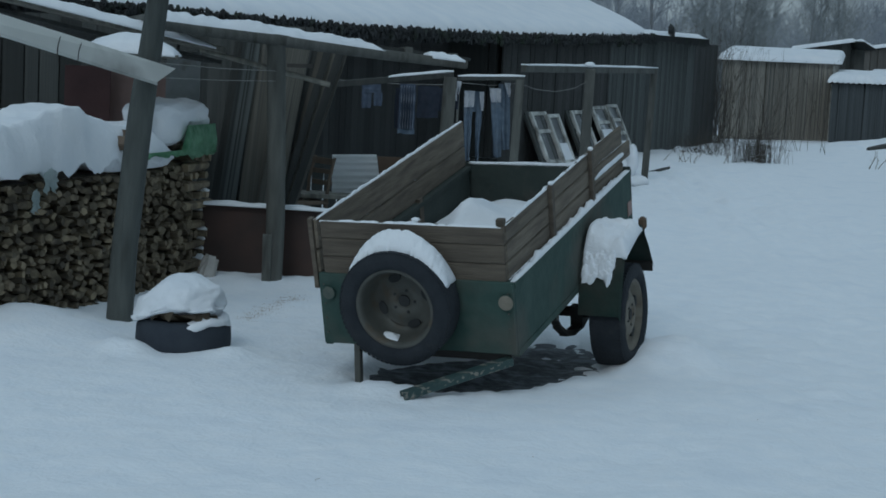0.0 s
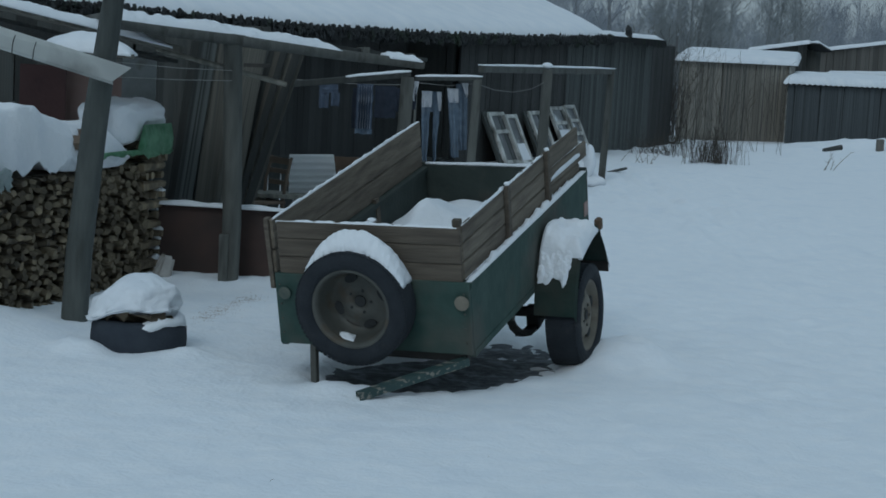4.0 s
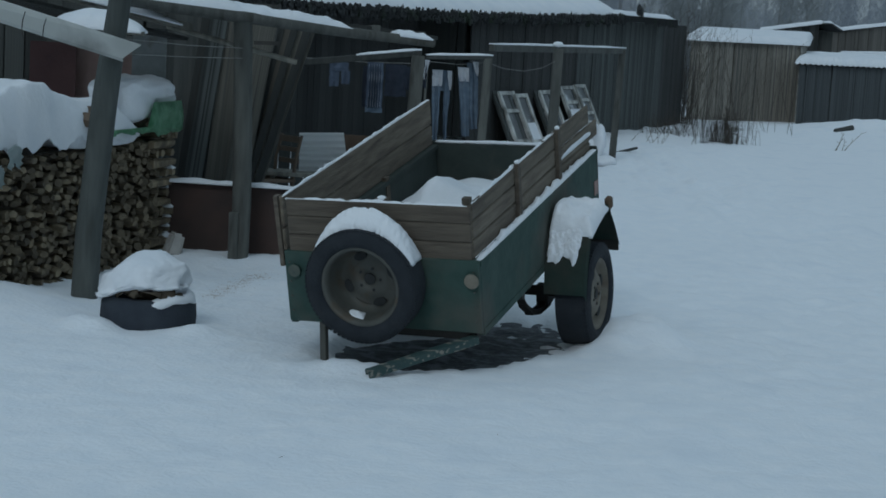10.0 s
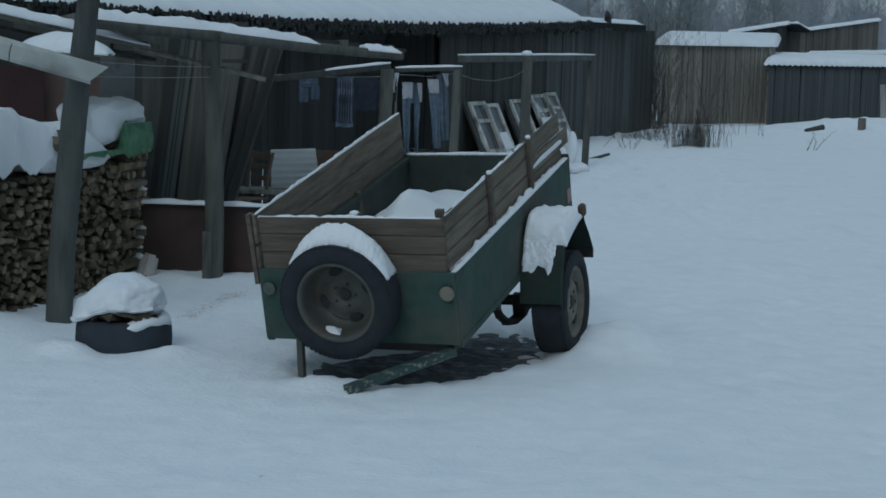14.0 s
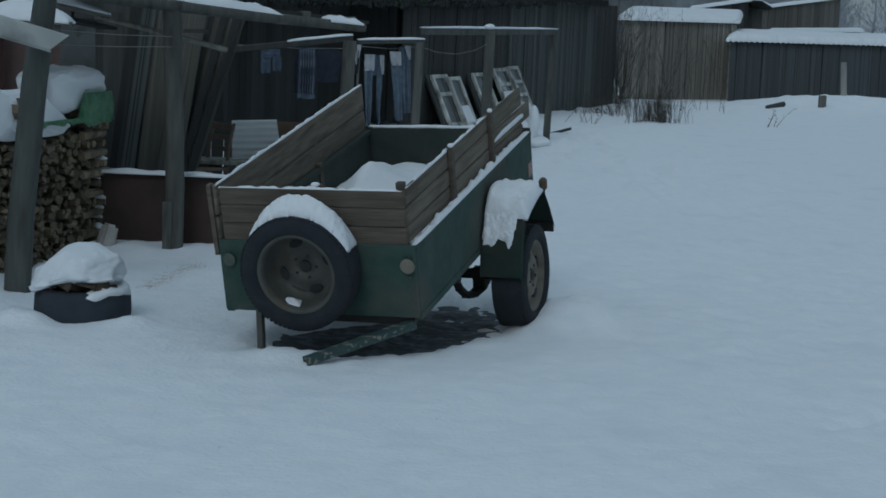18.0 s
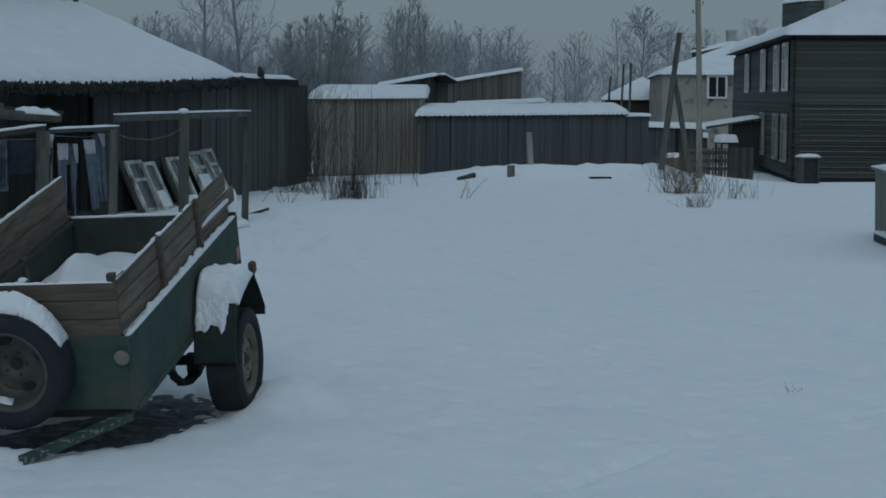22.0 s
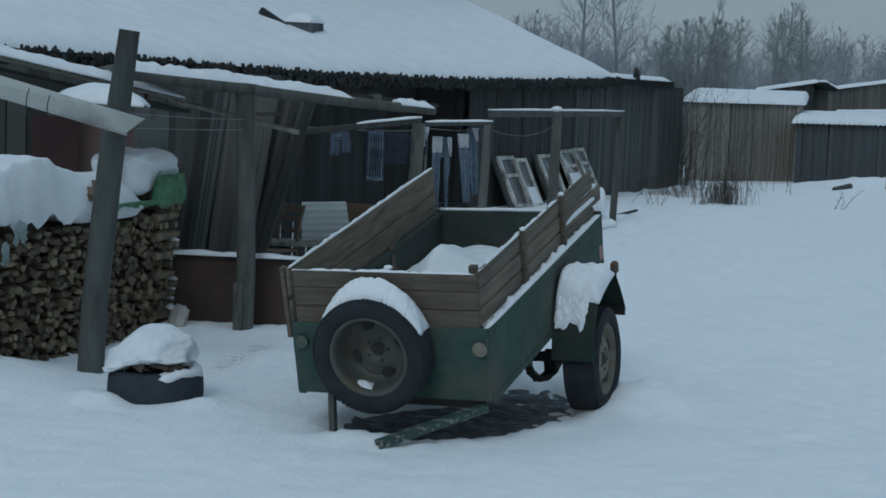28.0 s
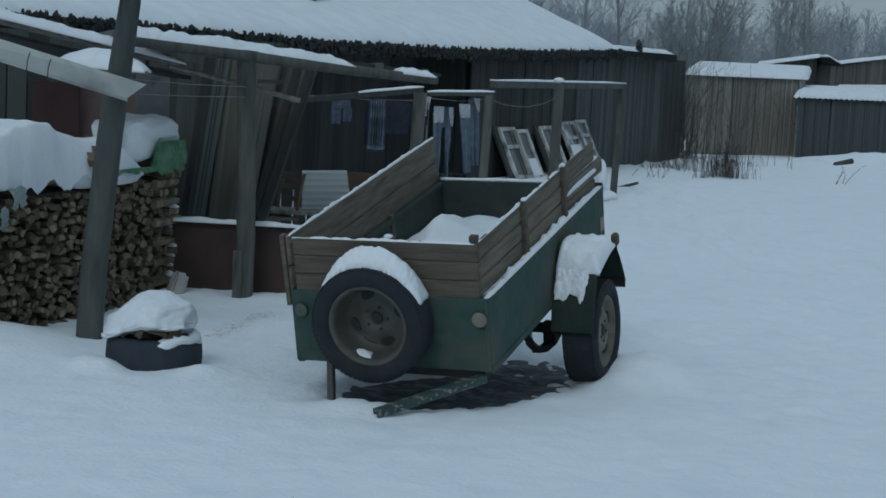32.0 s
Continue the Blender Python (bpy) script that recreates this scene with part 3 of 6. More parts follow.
sweep(bm := bmesh.new(), [BL(1.35, -0.3, 2.40), BL(1.32, -0.3, 2.50), BL(1.43, -0.32, 2.58), BL(1.40, -0.3, 2.66)], [0.09, 0.075, 0.06, 0.02], 7, 0.2)
part("felt_flap", bm, TAR, end_roof, "curled black scrap of roofing felt")
# dark loft that rises behind the ridge, with a stove pipe
loft = part("loft", box(bmesh.new(), BL(8.0, 5.9, 4.1) + Vector((0.34, 0, 0)), (2.4, 13.0, 2.6), Matrix.Rotation(math.atan2(D_ALONG.y, D_ALONG.x) - math.pi / 2, 4, "Z")), BARN, barn, "dark boarded loft above the roof")
part("loft_roof", box(bmesh.new(), BL(8.0, 5.9, 5.45) + Vector((0.34, 0, 0)), (3.0, 13.8, 0.1), Matrix.Rotation(math.atan2(D_ALONG.y, D_ALONG.x) - math.pi / 2, 4, "Z")), TAR, loft)
sweep(bm := bmesh.new(), [BL(0.9, 4.25, 3.3) + Vector((0.2, 0, 0)), BL(0.95, 4.3, 5.3) + Vector((0.2, 0, 0))], [0.06, 0.055], 10)
part("stove_pipe", bm, DARKSTEEL, barn)
# roof hatch
hat = Matrix.Translation(BL(13.0, 1.15, 2.88) + Vector((-0.08, 0, 0))) @ Matrix.Rotation(math.atan2(-0.2, 1), 4, "Z")
hatch = part("roof_hatch", box(bmesh.new(), hat @ Vector((-0.07, 0.3, -0.05)), (0.46, 0.7, 0.34), hat.to_3x3().to_4x4()), DARKSHED, barn, "weathered wooden roof hatch standing out of the snow")
bm = snow_layer(bmesh.new(), quad(hat @ Vector((-0.32, -0.07, 0.10)), hat @ Vector((0.18, -0.07, 0.10)), hat @ Vector((0.18, 0.68, 0.12)), hat @ Vector((-0.32, 0.68, 0.12))), 10, 12, 0.13, 2, 0.2, 0.2)
part("snow", bm, DRIFT, hatch, smooth=True)
# dark bar in place of the shaded hollow left of the hatch
part("dark_opening", bar(bmesh.new(), hat @ Vector((-0.66, -0.05, 0.26)), hat @ Vector((-0.22, -0.12, 0.0)), 0.1, 0.10), TAR, hatch)

# ---- plank sheds and far buildings ----
def plank_front(parent, a, b, z0, z1, width, mat, seed, thick=0.03, gap=0.01, uneven=0.05, name="plank"):
    """Standing boards from a to b, side by side; z0 and z1 give the foot and the top at each end."""
    r = random.Random(seed)
    a, b = Vector((*a, 0)), Vector((*b, 0))
    along = (b - a).normalized()
    face = Vector((along.y, -along.x, 0))
    length, x = (b - a).length, 0.0
    while x < length:
        w = min(width * r.uniform(0.75, 1.25), length - x + 0.02)
        k = (x + w / 2) / length
        p = a + along * (x + w / 2) + face * r.uniform(0, 0.008)
        lo, hi = z0[0] + (z0[1] - z0[0]) * k - r.uniform(0, uneven), z1[0] + (z1[1] - z1[0]) * k
        lean = along * r.uniform(-0.02, 0.02)
        plank(parent, p + Vector((0, 0, lo)), p + lean + Vector((0, 0, hi)), w - gap, thick * r.uniform(0.8, 1.3), mat, face, name)
        x += w


def shed(name, label, a, b, z0, eave, depth, back_rise, mat, seed, width=0.15, snow=0.22, over=0.15, corrugated=False, roofmat=None, group="", skew=0.24):
    """A lean-to shed: boarded front from a to b, side walls, a roof and the snow on it."""
    a, b = Vector((*a, 0)), Vector((*b, 0))
    along = (b - a).normalized()
    inward = Vector((skew, 1, 0)).normalized()
    th = thing(name, (*a.xy, z0), label, "shed", group)
    o = Vector((a.x, a.y, z0))
    L = lambda s, q, z: a + along * s + inward * q + Vector((0, 0, z)) - o
    n = (b - a).length
    h0, h1 = eave
    body = part("wall", bmesh.new(), mat, th)
    bm = bmesh.new()
    vs = [bm.verts.new(L(s, q, z)) for s, q, z in ((0, .06, z0 - .6), (n, .06, z0 - .6), (n, depth, z0 - .6), (0, depth, z0 - .6),
                                                   (0, .06, h0), (n, .06, h1), (n, depth, h1 + back_rise), (0, depth, h0 + back_rise))]
    for f in ((0, 1, 5, 4), (1, 2, 6, 5), (2, 3, 7, 6), (3, 0, 4, 7)):
        bm.faces.new([vs[k] for k in f])
    bmesh.ops.solidify(bm, geom=bm.faces[:], thickness=0.05)
    bm.to_mesh(body.data)
    bm.free()
    slope = back_rise / depth
    bm = bmesh.new()
    cols = max(2, int(n / (0.05 if corrugated else 0.4)))
    rows = []
    for i in range(cols + 1):
        s = -over + (n + 2 * over) * i / cols
        z = h0 + (h1 - h0) * s / n + 0.02
        wave = 0.022 * math.cos(i * math.pi / 2) if corrugated else 0
        rows.append([bm.verts.new(L(s, q, z + slope * q + wave)) for q in (-over, depth / 2, depth + over)])
    for r0, r1 in zip(rows, rows[1:]):
        for k in range(2):
            bm.faces.new((r0[k], r0[k + 1], r1[k + 1], r1[k]))
    bmesh.ops.solidify(bm, geom=bm.faces[:], thickness=0.03)
    top = part("roof", bm, roofmat or TAR, th)
    base = lambda u, v: L(-over * 1.1 + (n + 2.2 * over) * u, -over * (0.7 if corrugated else 1.15) + (depth + 1.8 * over) * v,
                          h0 + (h1 - h0) * u + (0.05 + 0.016 * (1 - smooth_step(0, 0.10, v)) * math.cos(u * (n + 2.2 * over) * 37) if corrugated else 0.03) + slope * (-over + (depth + 2 * over) * v))
    part("roof_snow", snow_layer(bmesh.new(), base, 260 if corrugated else 90, 20, snow, seed, 0.035, 0.14, 0.8, 0.0, 0.015), DRIFT, top, smooth=True)
    plank_front(th, (a - o).xy, (b - o).xy, (-0.25, -0.25), (h0 - z0, h1 - z0), width, mat, seed)
    return th


def gable_house(name, label, corner, along, front, n, m, z0, eave, rise, wallmat, snow=0.25, over=0.5, category="house"):
    """Walls on a rectangle (front edge m long, side n long) with a hipped, snow-covered roof."""
    th = thing(name, (*corner, z0), label, category)
    al, fr = Vector((*along, 0)).normalized(), Vector((*front, 0)).normalized()
    L = lambda s, f, z: al * s + fr * f + Vector((0, 0, z - z0))
    bm = bmesh.new()
    lo = [bm.verts.new(L(s, f, z0 - 1)) for s, f in ((0, 0), (0, m), (n, m), (n, 0))]
    hi = [bm.verts.new(L(s, f, eave)) for s, f in ((0, 0), (0, m), (n, m), (n, 0))]
    for k in range(4):
        bm.faces.new((lo[k], lo[(k + 1) % 4], hi[(k + 1) % 4], hi[k]))
    bmesh.ops.solidify(bm, geom=bm.faces[:], thickness=0.2)
    wl_ob = part("wall", bm, wallmat, th)
    hip = m / 2
    bm = bmesh.new()
    e = [bm.verts.new(L(s, f, eave)) for s, f in ((-over, -over), (-over, m + over), (n + over, m + over), (n + over, -over))]
    r0, r1 = bm.verts.new(L(hip, m / 2, eave + rise)), bm.verts.new(L(n - hip, m / 2, eave + rise))
    for f in ((e[0], e[1], r0), (e[1], e[2], r1, r0), (e[2], e[3], r1), (e[3], e[0], r0, r1)):
        bm.faces.new(f)
    bm.faces.new(list(reversed(e)))
    rf = part("roof", bm, TAR, th)

    def cover(u, v):
        s, f = -over + (n + 2 * over) * u, -over + (m + 2 * over) * v
        k = min((s + over) / (hip + over), (n + over - s) / (hip + over), (f + over) / (m / 2 + over), (m + over - f) / (m / 2 + over), 1)
        return L(s, f, eave + rise * max(0, k) + 0.02)
    part("roof_snow", snow_layer(bmesh.new(), cover, 60, 60, snow, 4, 0.02, 0.25, 0.7, 0.0), FARSNOW, rf, smooth=True)
    return th, L


def window(parent, L, axis, s, z, w, h, out, bars=((0.5,), (0.35,)), mat=None, pane=None, transom=()):
    """A sash window in a wall: axis 's' or 'f' runs along it, out is how far it stands proud."""
    mat = mat or HOUSEWHITE
    P = (lambda d, zz: L(s + d, out, zz)) if axis == "s" else (lambda d, zz: L(out, s + d, zz))
    nrm = (P(1, 0) - P(0, 0)).cross(Vector((0, 0, 1)))
    win = part("window", bar(bmesh.new(), P(0.02, z + h / 2), P(w - 0.02, z + h / 2), 0.05, h - 0.02), pane or GLASS, parent)
    for nm, d0, z0_, d1, z1_ in (("frame", -0.1, z + h + 0.05, w + 0.1, z + h + 0.05), ("sill", -0.1, z - 0.05, w + 0.1, z - 0.05)):
        part(nm, bar(bmesh.new(), P(d0, z0_), P(d1, z1_), 0.13, 0.12), mat, win)
    for d in (-0.05, w + 0.05):
        part("frame", bar(bmesh.new(), P(d, z), P(d, z + h), 0.13, 0.12, up=nrm), mat, win)
    sill_to = z + h * (1 - bars[1][0]) if transom else z + h
    for k in bars[0]:
        part("muntin", bar(bmesh.new(), P(w * k, z), P(w * k, sill_to), 0.09, 0.07, up=nrm), mat, win)
    for k in transom:
        part("muntin", bar(bmesh.new(), P(w * k, sill_to), P(w * k, z + h), 0.09, 0.05, up=nrm), mat, win)
    for k in bars[1]:
        part("muntin", bar(bmesh.new(), P(0, z + h * (1 - k)), P(w, z + h * (1 - k)), 0.09, 0.06), mat, win)
    return win


shed_tan = shed("plank_shed", "weathered tan plank shed with thick snow on its roof", (6.75, 44.95), (9.93, 46.43), -0.05, (1.97, 2.00), 3.2, 0.22, TANWOOD, 11, 0.16, 0.15)
part("corner_board", bar(bmesh.new(), (3.13, 1.39, -0.2), (3.13, 1.39, 2.02), 0.05, 0.17, up=(1, 0.46, 0)), WHITEPAINT, shed_tan)
shed("low_shed", "low long dark board shed with a corrugated roof under snow", (9.45, 44.55), (16.1, 47.9), -0.1, (1.52, 1.55), 3.0, 0.12, DARKSHED, 12, 0.2, 0.18, 0.16, True)
shed("end_shed", "small dark board shed with snow on the roof", (16.25, 48.3), (17.15, 48.95), -0.2, (1.50, 1.50), 2.4, 0.0, DARKSHED, 13, 0.2, 0.07)
gable_shed = shed("gable_shed", "dark shed with a slanting snowy roof behind the others", (10.9, 57.5), (12.95, 58.67), -0.6, (2.36, 2.74), 3.0, 0.0, BARN, 14, 0.22, 0.12)
# the short broken slope behind its ridge
slope = part("rear_slope", bar(bmesh.new(), (2.15, 1.25, 3.37), (2.6, 1.5, 3.14), 1.0, 0.06), TAR, gable_shed)
part("rear_wall", box(bmesh.new(), (2.35, 2.5, 1.4), (0.6, 1.6, 3.5)), BARN, gable_shed)
part("snow", snow_layer(bmesh.new(), quad((2.38, 0.80, 3.40), (2.86, 1.06, 3.17), (2.36, 1.96, 3.17), (1.88, 1.70, 3.40)), 12, 12, 0.10, 4, 0.2, 0.6, 4), DRIFT, slope, smooth=True)
shed("tall_shed", "grey-brown boarded shed with a rising snow-edged roof", (14.3, 62.5), (17.6, 64.6), -0.7, (2.52, 3.04), 3.0, 0.0, FARWOOD, 15, 0.22, 0.12)
shed("far_low_shed", "low dark shed with snow on its flat roof", (12.5, 53.2), (15.8, 55.3), -0.5, (1.76, 1.88), 2.0, 0.0, BARN, 16, 0.22, 0.12)

shed("wood_shed", "small dark woodshed with a snowy roof by the poles", (20.24, 58.0), (21.4, 58.3), -0.7, (1.04, 1.0), 1.5, 0.0, DARKSHED, 17, 0.2, 0.17)
shed("wood_shed", "dark woodshed with a tilted snowy roof by the porch", (22.2, 60.0), (23.15, 60.2), -0.8, (0.97, 0.92), 1.2, 0.0, BARN, 18, 0.2, 0.2)
shed("wood_shed", "far low woodshed with a flat snowy roof", (26.6, 75.0), (29.0, 75.6), -1.2, (0.66, 0.70), 1.6, 0.0, DARKSHED, 19, 0.25, 0.16)
table = thing("garden_table", (26.4, 66.0, -1.2), "old garden table under a square block of snow", "table")
part("top", box(bmesh.new(), (0, 0, 1.5), (0.72, 0.8, 0.07), bev=0.01), BARN, table)
for sx, sy in ((-0.3, -0.3), (0.3, -0.3), (-0.3, 0.3), (0.3, 0.3)):
    part("leg", box(bmesh.new(), (sx, sy, 0.7), (0.07, 0.07, 1.6)), BARN, table)
part("snow", snow_layer(bmesh.new(), quad((-0.38, -0.42, 1.53), (0.38, -0.42, 1.53), (0.38, 0.42, 1.53), (-0.38, 0.42, 1.53)), 20, 20, 0.30, 24, 0.12, 0.2), DRIFT, table, smooth=True)
shed("wood_shed", "narrow dark woodshed with snow behind the porch", (23.45, 62.0), (24.1, 62.2), -0.9, (0.58, 0.58), 0.9, 0.0, BARN, 25, 0.2, 0.16, 0.08)
shed("crate", "small board crate under a lump of snow", (19.62, 54.0), (19.98, 54.1), -0.6, (0.12, 0.12), 0.4, 0.0, FARWOOD, 26, 0.18, 0.14, 0.05)
# dark two-storey log house
house, HL = gable_house("log_house", "dark two-storey log house with a snowy hipped roof", (27.95, 63.0), (0.305, 0.952), (0.952, -0.305), 30, 15, -0.95, 4.42, 3.6, LOGWALL)
for k in range(26):
    z = -0.85 + k * 0.2
    for name, p0, p1 in (("log", HL(-0.06, -0.2, z), HL(-0.06, 15, z)), ("log", HL(-0.2, -0.06, z), HL(30, -0.06, z))):
        me = UNIT.get("log") or UNIT.setdefault("log", mesh_of("log", sweep(bmesh.new(), [(0, -0.5, 0), (0, 0.5, 0)], [0.5, 0.5], 10), LOGWALL, True))
        m, length = frame_of(p0, p1)
        ob = new("log", me)
        ob.parent = house
        ob.matrix_basis = m @ Matrix.Diagonal((0.13 if z < 2.0 else 0.07, length, 0.24 if z < 2.0 else 0.21, 1))
for k in range(14):
    z = -0.78 + k * 0.2
    part("frost_line", bar(bmesh.new(), HL(-0.16, 0.2, z + 0.04), HL(-0.16, 14.8, z + 0.04), 0.05, 0.03), ENCLOSURE, house)
for s, z in ((1.2, 2.45), (4.6, 2.45), (10.5, 2.45), (19.0, 2.45), (1.2, -0.3), (4.6, -0.3), (10.5, -0.3)):
    window(house, HL, "s", s, z, 1.1, 1.65, -0.22, mat=HOUSEWHITE if z > 0 else PALEPOST)
for f, z in ((3.55, 2.45), (7.2, 2.45), (3.55, -0.5), (7.2, -0.5)):
    window(house, HL, "f", f, z, 1.1, 1.55, -0.22, ((0.5,), (0.36,)) if z > 0 else ((), (0.3,)), HOUSEWHITE if z > 0 else OLDPOST, None, (0.33, 0.67) if z > 0 else ())
for s, f, z0_, z1_ in ((2.8, 1.7, 5.0, 7.9), (1.8, 4.5, 4.9, 8.0)):
    stack = part("chimney", box(bmesh.new(), HL(s, f, (z0_ + z1_) / 2), (0.55, 0.55, z1_ - z0_), bev=0.03), BRICKWHITE, house)
    part("chimney_cap", box(bmesh.new(), HL(s, f, z1_ - 0.15), (0.66, 0.66, 0.12)), BRICKWHITE, stack)
dorm = part("dormer", box(bmesh.new(), HL(5.5, 1.6, 5.3), (2.4, 2.4, 1.3)), LOGWALL, house)
part("dormer_snow", snow_layer(bmesh.new(), quad(HL(5.5, 1.6, 5.95) + Vector((-1.4, -1.2, 0)), HL(5.5, 1.6, 5.95) + Vector((1.4, -1.2, 0.15)), HL(5.5, 1.6, 5.95) + Vector((1.4, 1.2, 0.15)), HL(5.5, 1.6, 5.95) + Vector((-1.4, 1.2, 0))), 16, 12, 0.16, 3, 0.1), DRIFT, dorm, smooth=True)
# porch roof on the house's long side
porch = part("porch", bar(bmesh.new(), HL(12.5, -3.2, 0.66), HL(12.5, -0.3, 1.16), 3.0, 0.1), GREYWOOD, house, "board porch with a snowy lean-to roof")
part("snow", snow_layer(bmesh.new(), quad(HL(10.9, -3.3, 0.71), HL(10.9, -0.2, 1.22), HL(14.1, -0.2, 1.22), HL(14.1, -3.3, 0.71)), 20, 12, 0.14, 5, 0.1), DRIFT, porch, smooth=True)
for f in (-3.1, -1.6):
    part("porch_post", bar(bmesh.new(), HL(11.1, f, -1.3), HL(11.1, f, 0.64 + (f + 3.2) * 0.17), 0.12, 0.12), BARN, porch)
part("porch_wall", bar(bmesh.new(), HL(11.3, -1.5, 0.0), HL(11.3, -0.3, 0.0), 0.1, 2.1), BARN, porch)

# grey plastered house further off
grey, GL = gable_house("plastered_house", "grey plastered two-storey house with a snowy roof", (37.75, 105.0), (0.3, 0.95), (0.995, 0.05), 24, 22.0, -2.2, 3.5, 3.9, PLASTER, 0.25, 0.3)
window(grey, GL, "f", 3.1, 2.15, 1.15, 1.25, -0.12, ((0.5,), ()))
for x, z in ((44.7, 6.5), (46.8, 6.7)):
    stack = part("chimney", box(bmesh.new(), Vector((x, 112.0, z - 1.2)) - Vector((37.4, 105.0, -2.2)), (0.5, 0.5, 2.6)), BRICKWHITE, grey)
    part("chimney_cap", box(bmesh.new(), Vector((x, 112.0, z)) - Vector((37.4, 105.0, -2.2)), (0.6, 0.6, 0.2)), BRICKWHITE, stack)
dorm = part("dormer", box(bmesh.new(), Vector((43.3, 111.5, 4.7)) - Vector((37.4, 105.0, -2.2)), (2.3, 2.0, 1.4)), LOGWALL, grey)
part("dormer_snow", snow_layer(bmesh.new(), quad((4.5, 5.3, 7.3), (7.3, 5.3, 7.95), (7.3, 7.6, 7.95), (4.5, 7.6, 7.3)), 16, 12, 0.16, 3, 0.1), DRIFT, dorm, smooth=True)
wide, WL = gable_house("far_house", "far grey house with a snowy roof", (41.6, 128.0), (0.3, 0.95), (0.98, 0.05), 10, 6.0, -2.5, 1.9, 1.6, FARWOOD, 0.2, 0.4)

# ---- trailer ----
TR = Matrix(((0.932, 0.3424, -0.1188, -0.119), (-0.3595, 0.915, -0.183, 10.3), (0.046, 0.2133, 0.9759, 0.219), (0, 0, 0, 1)))
trailer = thing("trailer", (0, 0, 0), "green home-made one-axle trailer with wooden side boards and snow in it", "trailer", turn=TR)
W2, LEN, HG, HB = 0.61, 2.52, 0.426, 0.335
part("floor", box(bmesh.new(), (0, LEN / 2, 0.02), (2 * W2 - 0.05, LEN - 0.05, 0.03)), GREEN, trailer)
front = part("front_panel", box(bmesh.new(), (0, 0.012, HG / 2 + 0.006), (2 * W2, 0.024, HG + 0.012), bev=0.004), GREEN, trailer)
part("rear_panel", box(bmesh.new(), (0, LEN - 0.012, HG / 2 + 0.014), (2 * W2, 0.024, HG + 0.028), bev=0.006), DULLGREEN, trailer)
for sx in (-1, 1):
    part("inner_lining", box(bmesh.new(), (sx * (W2 - 0.03), LEN / 2, HG / 2 - 0.01), (0.008, LEN - 0.08, HG - 0.03)), DULLGREEN, trailer)
for sx in (-1, 1):
    part("side_panel", box(bmesh.new(), (sx * (W2 - 0.012), LEN / 2, HG / 2 - 0.01), (0.024, LEN - 0.05, HG), bev=0.006), GREEN, trailer)
    part("top_rail", bar(bmesh.new(), (sx * (W2 - 0.02), 0.02, HG - 0.01), (sx * (W2 - 0.02), LEN - 0.02, HG - 0.01), 0.055, 0.03), GREEN if sx > 0 else DULLGREEN, trailer)
    part("bottom_rail", bar(bmesh.new(), (sx * (W2 - 0.015), 0.03, 0.0), (sx * (W2 - 0.015), LEN, 0.0), 0.04, 0.04), GREEN, trailer)
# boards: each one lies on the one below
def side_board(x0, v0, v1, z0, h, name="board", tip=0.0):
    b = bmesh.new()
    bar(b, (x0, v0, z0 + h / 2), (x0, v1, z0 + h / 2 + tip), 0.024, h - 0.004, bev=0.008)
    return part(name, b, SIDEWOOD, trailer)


BH = HB / 3
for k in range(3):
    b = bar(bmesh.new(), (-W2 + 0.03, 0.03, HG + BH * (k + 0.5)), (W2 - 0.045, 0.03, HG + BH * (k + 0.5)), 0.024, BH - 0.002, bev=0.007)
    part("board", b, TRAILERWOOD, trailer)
XR = W2 - 0.055
side_board(XR, 0.05, 1.74, HG + 0.005, BH)
side_board(XR, 0.05, 1.74, HG + 0.005 + BH, BH)
side_board(XR, 0.05, 1.74, HG + 0.005 + 2 * BH, BH)
side_board(XR - 0.002, 1.745, 2.68, HG + 0.012 + BH * 0.62, BH * 1.05, tip=-0.02)
side_board(XR + 0.004, 1.745, 2.46, HG + 0.01 + BH * 1.75, BH * 1.22, tip=-0.01)
side_board(XR - 0.004, 1.745, 2.5, HG + 0.005, BH * 0.62, tip=-0.01)
XL = -W2 - 0.004
side_board(XL, 0.02, LEN - 0.02, HG + 0.002, HB * 0.44)
side_board(XL, 0.02, LEN - 0.02, HG + 0.004 + HB * 0.44, HB * 0.56)
for v, x in ((0.85, XR + 0.026), (1.69, XR + 0.026)):
    st = part("stake", bar(bmesh.new(), (x, v, 0.40), (x, v, HG + HB + 0.02), 0.05, 0.03, up=(1, 0, 0), bev=0.004), TRAILERWOOD, trailer)
    bm = bmesh.new()
    bmesh.ops.create_icosphere(bm, subdivisions=2, radius=0.018, matrix=Matrix.Translation((x, v, HG + HB + 0.03)) @ Matrix.Diagonal((1, 1, 0.8, 1)))
    part("snow", bm, DRIFT, st, smooth=True)
part("corner_post", bar(bmesh.new(), (XR - 0.02, 0.065, 0.2), (XR - 0.02, 0.065, HG + HB + 0.035), 0.045, 0.045, up=(0, 1, 0)), LOG_DARK, trailer)
part("stake", bar(bmesh.new(), (XL + 0.03, 1.55, 0.05), (XL + 0.03, 1.55, HG + 0.03), 0.06, 0.03, up=(1, 0, 0)), TRAILERWOOD, trailer)
part("stake", bar(bmesh.new(), (0.02, 0.055, 0.1), (0.02, 0.055, HG + HB + 0.015), 0.07, 0.03, up=(0, 1, 0)), TRAILERWOOD, trailer)
part("stake", bar(bmesh.new(), (XL - 0.016, 0.03, 0.34), (XL - 0.026, 0.03, HG + HB + 0.008), 0.05, 0.026, up=(1, 0, 0)), TRAILERWOOD, trailer)
